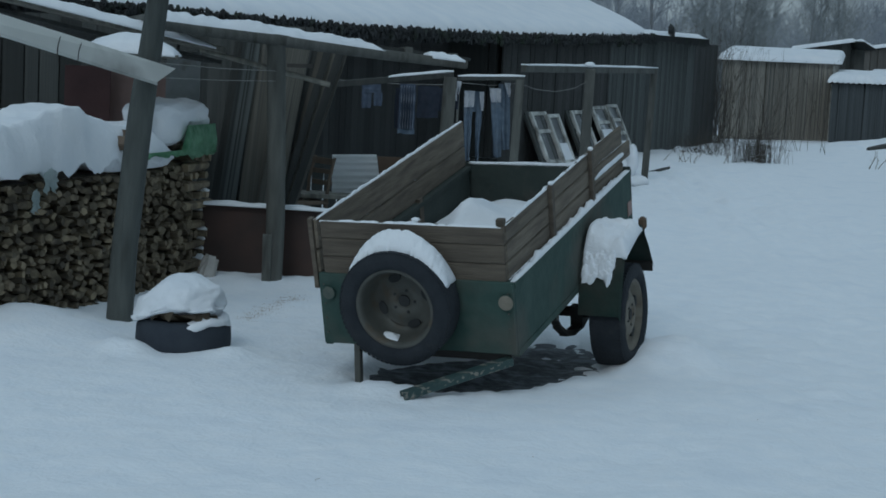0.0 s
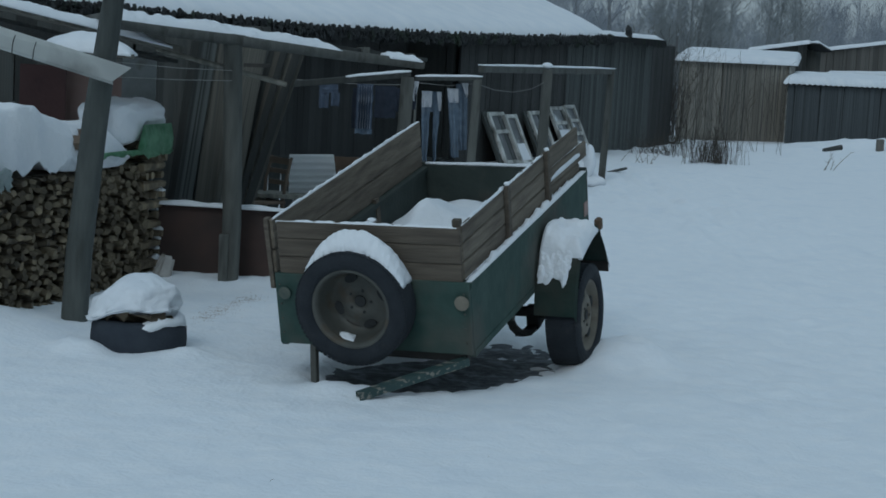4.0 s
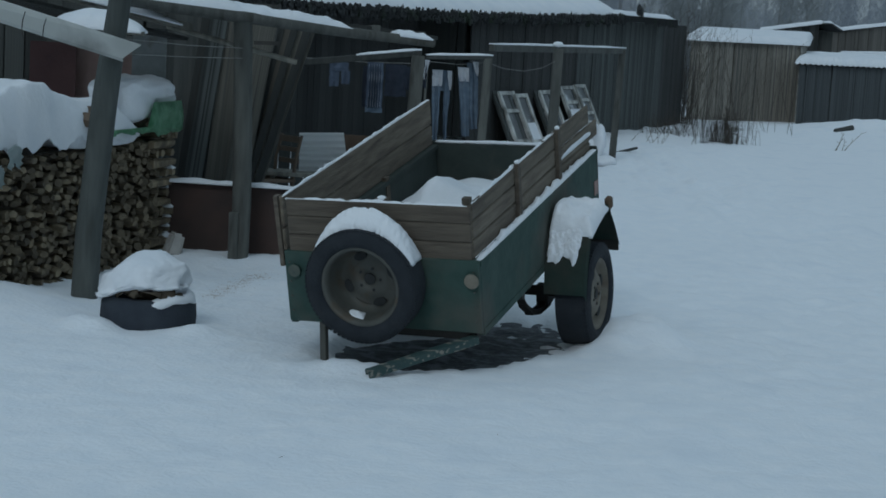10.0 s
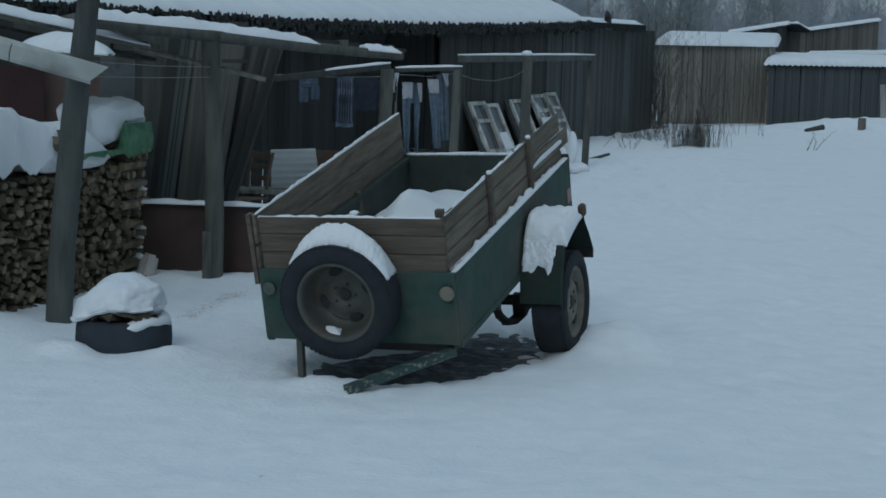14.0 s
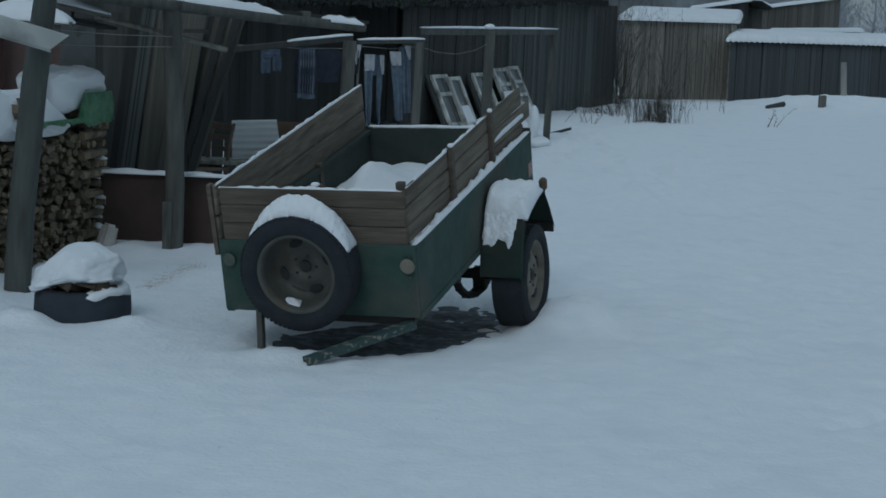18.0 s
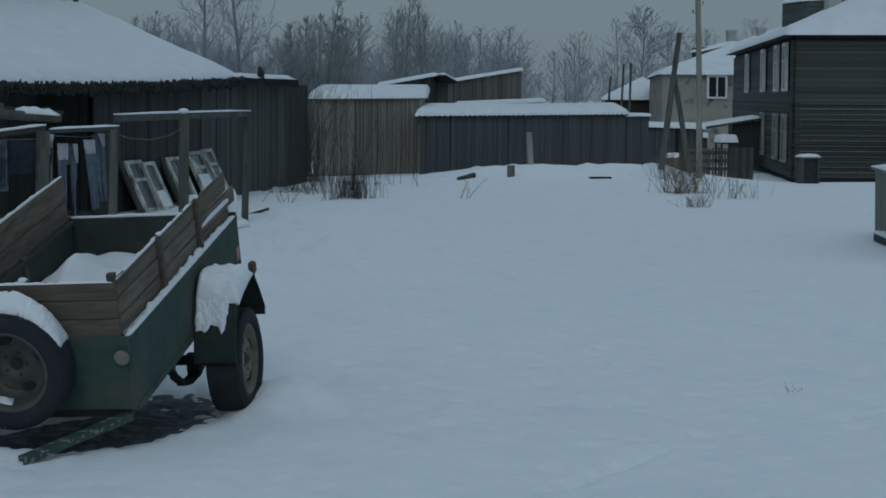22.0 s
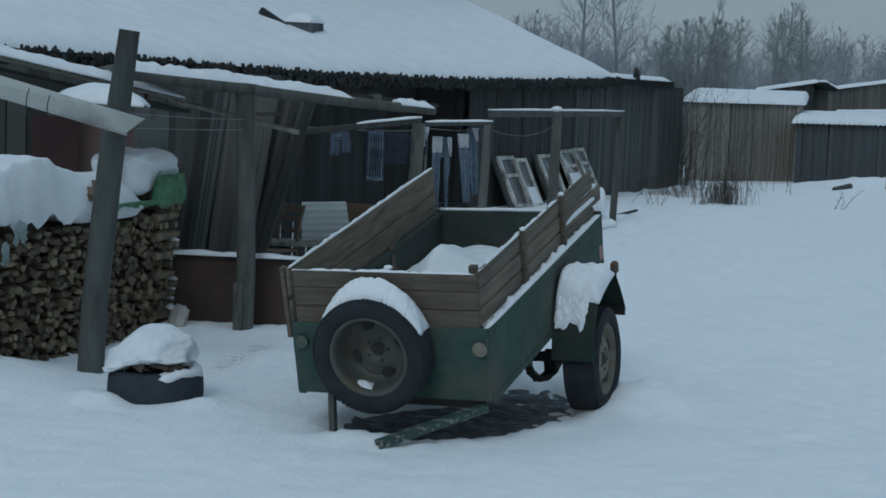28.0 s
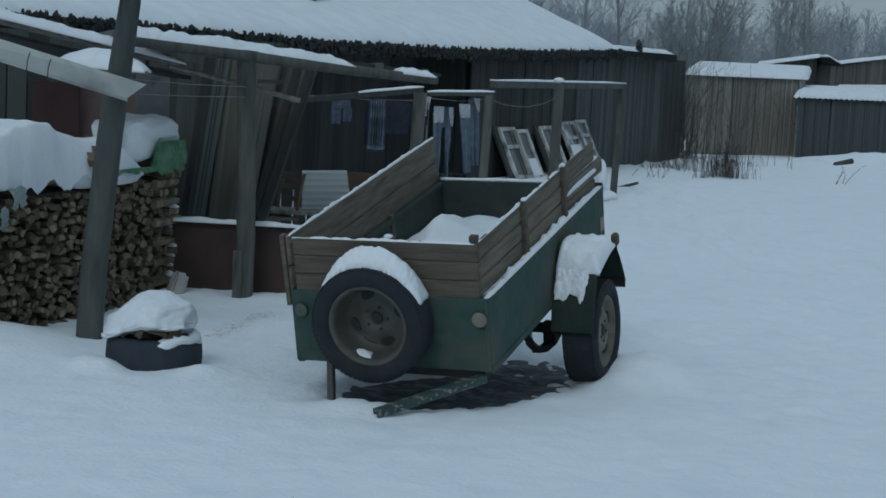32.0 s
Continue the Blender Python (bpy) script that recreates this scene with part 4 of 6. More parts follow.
# snow lines on edges
snow_strip((-W2 + 0.03, 0.03, HG + HB - 0.004), (W2 - 0.06, 0.03, HG + HB - 0.004), 0.021, 0.008, 1, trailer, lump=2.6, freq=9, n=90, least=-0.006)
snow_strip((XL, 0.03, HG + HB), (XL, LEN - 0.03, HG + HB), 0.018, 0.008, 2, trailer, lump=2.4, freq=8, n=140, least=-0.006)
snow_strip((XR, 0.06, HG + HB), (XR, 1.70, HG + HB), 0.018, 0.009, 3, trailer, lump=2.6, freq=8, n=110, least=-0.006)
snow_strip((XR, 1.80, HG + HB - 0.02), (XR, 2.45, HG + HB - 0.03), 0.03, 0.02, 4, trailer)
snow_strip((W2 - 0.018, 0.03, HG + 0.002), (W2 - 0.018, LEN - 0.02, HG + 0.002), 0.045, 0.032, 5, trailer, lump=1.3, freq=9, n=150, least=-0.004)
snow_strip((XR - 0.01, 1.80, HG + 0.13), (XR - 0.01, 2.5, HG + 0.12), 0.05, 0.05, 6, trailer, lump=0.6)
snow_strip((-W2 + 0.03, LEN - 0.012, HG + 0.027), (W2 - 0.05, LEN - 0.012, HG + 0.027), 0.024, 0.010, 7, trailer, lump=1.0)
bm = bmesh.new()
bmesh.ops.create_icosphere(bm, subdivisions=2, radius=0.024, matrix=Matrix.Translation((0.02, 0.05, HG + HB + 0.015)) @ Matrix.Diagonal((1.2, 0.8, 0.6, 1)))
part("snow", bm, DRIFT, trailer, smooth=True)


def heap(u, v):
    x, y = -0.56 + 1.12 * u, 0.05 + 2.42 * v
    return (x, y, 0.03 + 0.10 * smooth_step(0.3, 1.2, y) + 0.27 * math.exp(-(abs(x + 0.27) / 0.25) ** 1.2 - (abs(y - 1.62) / 0.48) ** 1.4) + 0.06 * math.exp(-((x - 0.15) / 0.3) ** 2 - ((y - 1.9) / 0.4) ** 2) + 0.035 * noise.noise(Vector((x * 4, y * 4, 1))))


part("snow", snow_layer(bmesh.new(), heap, 30, 50, 0.05, 4, 0.05, 0.3), DRIFT, trailer, "heaped snow inside the box", smooth=True)


def wheel(parent, at, turn, R, width, rim_r, name, spare=False):
    """A tyre with tread blocks and a pressed steel rim; local z is the axle, outwards."""
    m = Matrix.Translation(at) @ turn
    w = width / 2
    ty = part(name, lathe(bmesh.new(), [(rim_r, -w * 0.7), (rim_r + 0.02, -w * 0.92), (R - 0.07, -w), (R - 0.02, -w * 0.86), (R - 0.008, -w * 0.6), (R - 0.008, w * 0.6),
                                        (R - 0.02, w * 0.86), (R - 0.07, w), (rim_r + 0.02, w * 0.92), (rim_r, w * 0.7)], 64, m), RUBBER, parent, smooth=True)
    bm = bmesh.new()
    n = 72
    for k in range(n):
        for row, z0 in enumerate((-0.62, -0.21, 0.21, 0.62)):
            a = 6.2832 * (k + 0.5 * (row % 2)) / n
            box(bm, m @ Vector(((R - 0.013) * math.cos(a), (R - 0.013) * math.sin(a), z0 * w * 1.05)), (0.009, 0.022, w * 0.36),
                (m.to_3x3() @ Matrix.Rotation(a, 3, "Z")).to_4x4())
    part("tread", bm, RUBBER, ty)
    rim = part("rim", lathe(bmesh.new(), [(rim_r + 0.012, w * 0.74), (rim_r + 0.004, w * 0.80), (rim_r - 0.014, w * 0.72), (rim_r - 0.022, w * 0.3), (rim_r - 0.03, -w * 0.4), (rim_r - 0.05, -w * 0.78), (0.165, -w * 0.92), (0.12, -w * 0.78), (0.09, -w * 0.72), (0.036, -w * 0.75), (0.036, -w * 0.95), (0.12, -w * 1.02), (rim_r - 0.02, -w * 0.98), (rim_r + 0.005, w * 0.3)] if spare else [(rim_r + 0.012, w * 0.74), (rim_r + 0.006, w * 0.80), (rim_r - 0.012, w * 0.76), (rim_r - 0.022, w * 0.50), (rim_r - 0.04, w * 0.36), (0.165, w * 0.40),
                                          (0.13, w * 0.62), (0.10, w * 0.66), (0.035, w * 0.62), (0.035, w * 0.2), (0.12, -w * 0.3), (rim_r - 0.02, -w * 0.4), (rim_r + 0.005, w * 0.3)], 48, m), RIM if spare else WHEELRIM, ty, "dirty grey steel rim" if spare else "tan steel rim", smooth=True)
    deep = -w * 0.80 if spare else w * 0.58
    for k in range(4):
        a = 6.2832 * k / 4 + 0.35
        bm = bmesh.new()
        disc(bm, 0.033, 0, 14, m @ Matrix.Translation((0.145 * math.cos(a), 0.145 * math.sin(a), deep - w * 0.03)) @ Matrix.Rotation(a, 4, "Z") @ Matrix.Diagonal((0.75, 1.25, 1, 1)), 0.02)
        part("vent_hole", bm, TAR, rim)
    for k in range(5):
        a = 6.2832 * k / 5
        bm = bmesh.new()
        disc(bm, 0.009, 0, 8, m @ Matrix.Translation((0.068 * math.cos(a), 0.068 * math.sin(a), deep + w * 0.06)), 0.012)
        part("bolt_hole", bm, TAR, rim)
    bm = bmesh.new()
    disc(bm, 0.034, 0, 20, m @ Matrix.Translation((0, 0, deep)), 0.02)
    part("centre_bore", bm, TAR, rim)
    return ty


SPARE = (-0.048, -0.125, 0.312)
spare = wheel(trailer, SPARE, Matrix.Rotation(radians(90), 4, "X"), 0.352, 0.20, 0.232, "spare_wheel", True)
# cap of snow on the spare tyre
def tyre_cap(u, v):
    a = radians(24 + 123 * u)
    rim = 1 - smooth_step(0.0, 0.13, v)
    drip = rim * (0.35 * noise.noise(Vector((a * 13, 0, 4))) + 0.35 * noise.noise(Vector((a * 31, 0, 4))) + 0.15 + 0.5 * smooth_step(1.0, 0.5, a))
    r = 0.348 - 0.05 * drip + 0.006 * noise.noise(Vector((a * 14, v * 3, 0)))
    return (SPARE[0] + r * math.cos(a), SPARE[1] - 0.048 - 0.04 * max(0, drip) + 0.155 * v, SPARE[2] + r * math.sin(a))


part("snow", snow_layer(bmesh.new(), tyre_cap, 150, 22, 0.102, 6, 0.44, 0.26, 13, 0.012, 0.0), DRIFT, spare, "thick cap of snow", smooth=True)
bm = snow_layer(bmesh.new(), quad((-0.18, -0.16, 0.120), (-0.06, -0.16, 0.100), (-0.075, -0.09, 0.110), (-0.165, -0.09, 0.126)), 18, 10, 0.02, 2, 0.4, 0.9, 14)
part("snow", bm, DRIFT, spare, smooth=True)
part("mounting_plate", bar(bmesh.new(), (-0.05, -0.02, 0.15), (-0.05, -0.02, 0.42), 0.2, 0.03, up=(0, 1, 0)), DARKSTEEL, trailer)
for x in (0.575, -0.556):
    bm = bmesh.new()
    disc(bm, 0.044 if x > 0 else 0.038, 0, 24, Matrix.Translation((x * 0.985, -0.012, 0.322)) @ Matrix.Rotation(radians(90), 4, "X"), 0.02 if x > 0 else 0.012)
    rf = part("reflector", bm, REFLECTOR if x > 0 else WORNLENS, trailer, "faded amber round reflector" if x > 0 else "dirty grey round reflector")
    r = 0.044 if x > 0 else 0.038
    bm = lathe(bmesh.new(), [(r, 0), (r + 0.004, 0), (r + 0.004, 0.012), (r, 0.012)], 24, Matrix.Translation((x * 0.985, -0.006, 0.322)) @ Matrix.Rotation(radians(90), 4, "X"))
    part("reflector_rim", bm, GREEN, rf)
# running gear
AX = (0.0, 1.50, -0.262)
for sx in (-1, 1):
    wheel(trailer, (sx * 0.782, AX[1], AX[2]), Matrix.Rotation(radians(90 * sx), 4, "Y"), 0.345, 0.24, 0.225, "wheel")
    # mudguard
    prof = [(1.145, -0.155), (1.19, -0.01), (1.24, 0.10), (1.30, 0.20), (1.45, 0.235), (1.60, 0.26), (1.77, 0.265), (1.88, 0.12), (1.99, -0.06)]
    bm = bmesh.new()
    x0, x1 = sx * (W2 + 0.005), sx * 0.895
    rows = [[bm.verts.new((x, v, w)) for x in (x0, x0 * 0.4 + x1 * 0.6, x1 - sx * 0.015, x1)] for v, w in prof]
    for i, r in enumerate(rows):
        r[3].co.z -= 0.035
    for r0, r1 in zip(rows, rows[1:]):
        for k in range(3):
            bm.faces.new((r0[k], r0[k + 1], r1[k + 1], r1[k]))
    bmesh.ops.solidify(bm, geom=bm.faces[:], thickness=0.012)
    guard = part("mudguard", bm, GREEN, trailer)
    bm = bmesh.new()
    box(bm, (sx * 0.76, 1.985, -0.085), (0.25, 0.012, 0.07))
    part("flap", bm, DARKSTEEL, guard, "dark rubber flap")

    def guard_top(u, v, x0=x0, x1=x1):
        t = 2.9 + 2.6 * v
        i = min(int(t), len(prof) - 2)
        a, b = prof[i], prof[i + 1]
        k = t - i
        return (x0 + sx * 0.01 + (x1 - x0 + sx * 0.005) * u, a[0] + (b[0] - a[0]) * k, a[1] + (b[1] - a[1]) * k + 0.09 * (1 - u) ** 1.5 * math.sin(math.pi * min(1, v * 1.3)))
    part("snow", snow_layer(bmesh.new(), guard_top, 26, 36, 0.085, 9, 0.14, 0.5, 11), DRIFT, guard, smooth=True)

    def guard_front(u, v, x0=x0, x1=x1):
        ragged = noise.noise(Vector((u * 5, 3, 1))) + 0.25 * noise.noise(Vector((u * 11, 3, 1)))
        low = 1.5 + 0.34 * ragged + 0.5 * max(0, 0.25 - abs(u - 0.6)) * 4 * 0.6
        t = low + (3.1 - low) * v
        u = 0.02 + u * (0.98 - 0.12 * (1 - v)) + 0.05 * noise.noise(Vector((v * 6, 1, u)))
        i = min(int(t), len(prof) - 2)
        a, b = prof[i], prof[i + 1]
        k = t - i
        return (x0 + sx * 0.01 + (x1 - x0 - sx * 0.05) * (0.0 + 0.97 * u), a[0] - 0.012 + (b[0] - a[0]) * k, a[1] + (b[1] - a[1]) * k)
    part("snow", snow_layer(bmesh.new(), guard_front, 44, 44, 0.026, 12, 0.08, 2.6, 21, 0.004, 0.0, -0.016), DRIFT, guard, "clinging patch of wet snow", smooth=True)
    bm = bmesh.new()
    arc = [(0.98, -0.10), (1.06, -0.20), (1.18, -0.285), (1.34, -0.335), (1.52, -0.35), (1.74, -0.32), (1.92, -0.22), (2.05, -0.06)]
    for k, (first, last) in enumerate(((0, 8), (1, 7), (2, 6))):
        run = [(sx * 0.50, v, w - 0.014 * k) for v, w in arc[first:last]]
        for a, b in zip(run, run[1:]):
            bar(bm, a, b, 0.055, 0.012)
    part("leaf_spring", bm, DARKSTEEL, trailer)
    bm = bmesh.new()
    disc(bm, 0.03, 0, 16, Matrix.Translation((sx * 0.50, 0.98, -0.11)) @ Matrix.Rotation(radians(90), 4, "Y"), 0.075)
    part("spring_eye", bm, RIM, trailer)
    part("hanger", bar(bmesh.new(), (sx * 0.50, 0.99, -0.10), (sx * 0.50, 1.03, 0.0), 0.07, 0.05, up=(0, 1, 0)), DARKSTEEL, trailer)
    part("clamp", bar(bmesh.new(), (sx * 0.50, 1.50, -0.37), (sx * 0.50, 1.50, -0.22), 0.08, 0.07, up=(0, 1, 0)), DARKSTEEL, trailer)
sweep(bm := bmesh.new(), [(-0.72, AX[1], AX[2]), (0.72, AX[1], AX[2])], [0.035, 0.035], 12)
part("axle", bm, DARKSTEEL, trailer)
bm = bmesh.new()
box(bm, (0.855, 1.89, 0.24), (0.05, 0.055, 0.085), bev=0.014)
side_lamp = part("side_lamp", bm, CARDBOARD, trailer, "small dull brown lamp on a bracket")
part("bracket", bar(bmesh.new(), (0.862, 1.87, 0.16), (0.862, 1.87, 0.215), 0.03, 0.012), DARKSTEEL, side_lamp)
part("side_reflector", box(bmesh.new(), (W2 + 0.004, 2.44, 0.175), (0.008, 0.09, 0.10), bev=0.003), BRICKRED, trailer, "faded pink square reflector")
part("corner_angle", bar(bmesh.new(), (W2 - 0.004, -0.004, 0.01), (W2 - 0.004, -0.004, HG), 0.012, 0.014, up=(0, 1, 0)), GREEN, trailer)
for zz in (0.07, 0.16, 0.25, 0.37):
    part("rivet", disc(bmesh.new(), 0.006, 0, 10, Matrix.Translation((W2 - 0.035, -0.003, zz)) @ Matrix.Rotation(radians(90), 4, "X"), 0.006), RIM, front)
    part("rivet", disc(bmesh.new(), 0.006, 0, 10, Matrix.Translation((-W2 + 0.03, -0.003, zz)) @ Matrix.Rotation(radians(90), 4, "X"), 0.006), RIM, front)
# prop leg and drawbar resting in the snow
INV = TR.inverted()
part("prop_leg", bar(bmesh.new(), (-0.40, 0.02, 0.0), INV @ Vector((-0.46, 10.36, -0.08)), 0.04, 0.04, up=(0, 1, 0), bev=0.004), RIM, trailer)
DB0, DB1 = Vector((0.56, 0.03, -0.03)), INV @ Vector((-0.20, 9.86, 0.035))
bm = bmesh.new()
bar(bm, DB0, DB1, 0.055, 0.012)
m, ln = frame_of(DB0, DB1)
box(bm, m @ Vector((-0.023, 0, -0.02)), (0.010, ln, 0.04), m.to_3x3().to_4x4())
box(bm, m @ Vector((0.023, 0, -0.02)), (0.010, ln, 0.04), m.to_3x3().to_4x4())
part("drawbar", bm, WORNGREEN, trailer, "green angle-iron drawbar with flaking paint")
part("drawbar_beam", bar(bmesh.new(), (-0.45, 0.1, -0.045), (0.55, 0.1, -0.045), 0.06, 0.05), DARKSTEEL, trailer)

# ---- firewood ----
E0, E1 = Vector((-2.86, 11.6, 0)), Vector((-2.03, 14.65, 0))
EDIR = (E1 - E0).normalized()
EOUT = Vector((EDIR.y, -EDIR.x, 0))
pile = thing("firewood_stack", (E0 + E1) / 2, "long stack of split firewood under snow and plastic", "firewood")
PO = (E0 + E1) / 2
log_meshes = []
for k in range(8):
    rng = random.Random(40 + k)
    bm = bmesh.new()
    n = rng.choice((5, 6, 7, 9))
    kind = k % 3
    ring = []
    for i in range(n):
        a = 6.2832 * i / n
        if kind == 0:
            rad = rng.uniform(0.7, 1.1)
        elif kind == 1:
            rad = 1.0 if a < 3.3 else rng.uniform(0.2, 0.6)
        else:
            rad = rng.uniform(0.45, 1.3)
        ring.append((rad * math.cos(a), rad * math.sin(a)))
    f0 = [bm.verts.new((x, 0.0, z)) for x, z in ring]
    f1 = [bm.verts.new((x * 0.92, -0.04, z * 0.92)) for x, z in ring]
    b0 = [bm.verts.new((x, 0.4, z)) for x, z in ring]
    bm.faces.new(f1)
    for i in range(n):
        j = (i + 1) % n
        bm.faces.new((f1[i], f1[j], f0[j], f0[i]))
        bm.faces.new((f0[i], f0[j], b0[j], b0[i]))
    bmesh.ops.recalc_face_normals(bm, faces=bm.faces[:])
    log_meshes.append(mesh_of("log", bm, LOG_END))
rng = random.Random(77)
Z_TOP = 1.04
log_turn = Matrix((EDIR, -EOUT, Vector((0, 0, 1)))).transposed().to_4x4()
z = -0.08
rest_v, rest_f = [], []
while z < Z_TOP - 0.12:
    h = 0.056
    s = -0.4 + rng.uniform(0, 0.1)
    while s < (E1 - E0).length - 0.32:
        wdt = rng.uniform(0.05, 0.125)
        shape = rng.choice(log_meshes)
        at = E0 + EDIR * (s + wdt / 2) + EOUT * rng.uniform(-0.045, 0.025) + Vector((0, 0, z + rng.uniform(-0.02, 0.02) + h / 2)) - PO
        m = Matrix.Translation(at) @ log_turn @ Matrix.Rotation(rng.uniform(-0.75, 0.1), 4, "Z") @ Matrix.Rotation(rng.uniform(-0.25, 0.25), 4, "X") @ Matrix.Diagonal((wdt * 0.46, 1, h * rng.uniform(0.36, 0.72), 1)) @ Matrix.Rotation(rng.uniform(0, 6.28), 4, "Y")
        if s > 1.62:
            ob = new("log", shape)
            ob.parent = pile
            ob.matrix_basis = m
        else:
            i = len(rest_v)
            rest_v += [m @ v.co for v in shape.vertices]
            rest_f += [[i + k for k in p.vertices] for p in shape.polygons]
        s += wdt
    z += h
me = bpy.data.meshes.new("logs")
me.from_pydata(rest_v, [], rest_f)
LOG_REST = material("log_ends_stacked", (0.066, 0.053, 0.036), (0.27, 0.215, 0.14), 9, rough=0.9, bump=0.4, bump_scale=40, stain=(0.06, 0.048, 0.036), stain_at=(0.5, 0.7), stain_scale=5, vary=0.5, islands=True)
me.materials.append(LOG_REST)
rest = new("firewood", me)
rest.parent = pile
tagged(rest, kind="stuff")
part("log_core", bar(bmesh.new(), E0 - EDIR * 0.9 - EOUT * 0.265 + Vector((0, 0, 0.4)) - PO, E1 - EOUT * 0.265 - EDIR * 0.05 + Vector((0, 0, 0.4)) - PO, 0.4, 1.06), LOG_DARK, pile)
# crossed layers that hold the stack's end
z = -0.05
k = 0
while z < Z_TOP + 0.03:
    for j in range(3):
        if k % 2:
            p = E1 - EDIR * (0.02 + 0.12 * j) + Vector((0, 0, z))
            p0, p1 = p + EOUT * rng.uniform(0.0, 0.08), p - EOUT * 0.5
        else:
            p = E1 - EOUT * (-0.02 + 0.17 * j) + Vector((0, 0, z))
            p0, p1 = p + EDIR * rng.uniform(0.02, 0.17), p - EDIR * 0.42
        b = sweep(bmesh.new(), [p0 - PO, p1 - PO], [0.036, 0.042], 5, 0.3, k * 7 + j)
        lg = part("split_log", b, LOG_END, pile)
        if rng.random() < 0.45 and j == 0:
            snow_strip(p0 - PO + Vector((0, 0, 0.035)), (p0.lerp(p1, 0.35)) - PO + Vector((0, 0, 0.035)), 0.07, 0.03, k, lg, n=8)
    z += 0.08
    k += 1
# snow and plastic on top
def pile_top(u, v):
    s = -0.9 + u * ((E1 - E0).length + 0.95)
    rim = (1 - smooth_step(0.0, 0.07, v)) * noise.noise(Vector((s * 3.3, 0, 5)))
    p = E0 + EDIR * s + EOUT * (0.07 + 0.012 * rim - 0.46 * v) - PO
    return (p.x, p.y, Z_TOP + 0.04 * rim)


def long_drift(u, v):
    """The deep snow on the long part: a swell, then a lower shelf."""
    s = -0.9 + u * 3.36
    p = Vector(pile_top((s + 0.9) / 4.11, v))
    lift = 0.06 * math.exp(-((s - 0.72) / 0.36) ** 2) - 0.09 * smooth_step(0.9, 1.5, s) - 0.05 * (1 - smooth_step(0.1, 0.55, s))
    hang = (1 - smooth_step(0.0, 0.12, v)) * (0.035 + 0.07 * noise.noise(Vector((s * 4, 1, 2))) + 0.03 * noise.noise(Vector((s * 13, 1, 2))))
    p += EOUT * 0.05 * noise.noise(Vector((s * 3.5, v * 2, 8)))
    return p + Vector((0, 0, lift * smooth_step(0.0, 0.15, v) - hang))


bm = snow_layer(bmesh.new(), long_drift, 190, 40, 0.345, 5, 0.17, 0.14, 3.0, 0.01, 0.0)
part("snow", bm, DRIFT, pile, "deep soft snow", smooth=True)

bm = bmesh.new()
bmesh.ops.create_icosphere(bm, subdivisions=5, radius=1.0)
for v in bm.verts:
    # a rounded block that hangs low beside the green sheet and rests on top of it
    c = Vector([math.copysign(abs(k) ** 0.62, k) for k in v.co])
    s = 2.77 + 0.52 * c.x + 0.02 * noise.noise(c * 2.5)
    low = (1 - smooth_step(2.55, 2.72, s)) * smooth_step(0.1, 0.8, -c.z)
    out = -0.16 + 0.225 * c.y + 0.03 * noise.noise(c * 2 + Vector((5, 0, 0)))
    z = 1.335 + 0.115 * c.z * (1 + 0.25 * noise.noise(c * 1.7)) - 0.15 * low + 0.012 * noise.noise(c * 6) - 0.05 * max(0, c.x) ** 3
    v.co = E0 + EDIR * s + EOUT * out + Vector((0, 0, z)) - PO
part("snow", bm, DRIFT, pile, "rounded cushion of snow", smooth=True)
for s_, z_, a_ in ((1.60, 1.20, 0.5), (1.50, 1.16, -0.3)):
    p = E0 + EDIR * s_ + EOUT * 0.14 + Vector((0, 0, z_)) - PO
    part("split_log", sweep(bmesh.new(), [p, p - EOUT * 0.3 + EDIR * a_ * 0.1], [0.05, 0.055], 6, 0.3, 5), CHAIRWOOD, pile, "brown log end sticking out of the snow")
bm = bmesh.new()
rows = []
for i in range(31):
    u = 0.64 + 0.348 * i / 30
    wide = smooth_step(0.825, 0.85, u)
    top = Vector(pile_top(u, 0.0)) + EOUT * 0.02
    crumple = 0.03 * noise.noise(Vector((u * 60, 3, 0)))
    drop = 0.01 + 0.03 * wide - 0.07 * smooth_step(0.93, 1.01, u) + 0.03 * noise.noise(Vector((u * 40, 0, 0)))
    rows.append([bm.verts.new(Vector((top.x, top.y, Z_TOP + 0.03 + 0.19 * wide)) + EOUT * 0.012), bm.verts.new(top + Vector((0, 0, 0.02 + 0.09 * wide)) + EOUT * (0.035 + crumple)),
                 bm.verts.new(top + EOUT * (0.03 - crumple)), bm.verts.new(top + EOUT * (0.045 + crumple) - Vector((0, 0, drop)))])
for r0, r1 in zip(rows, rows[1:]):
    for k in range(3):
        bm.faces.new((r0[k], r0[k + 1], r1[k + 1], r1[k]))
bmesh.ops.solidify(bm, geom=bm.faces[:], thickness=0.006)
part("plastic_sheet", bm, BAG, pile, "crumpled green plastic sheet", smooth=True)
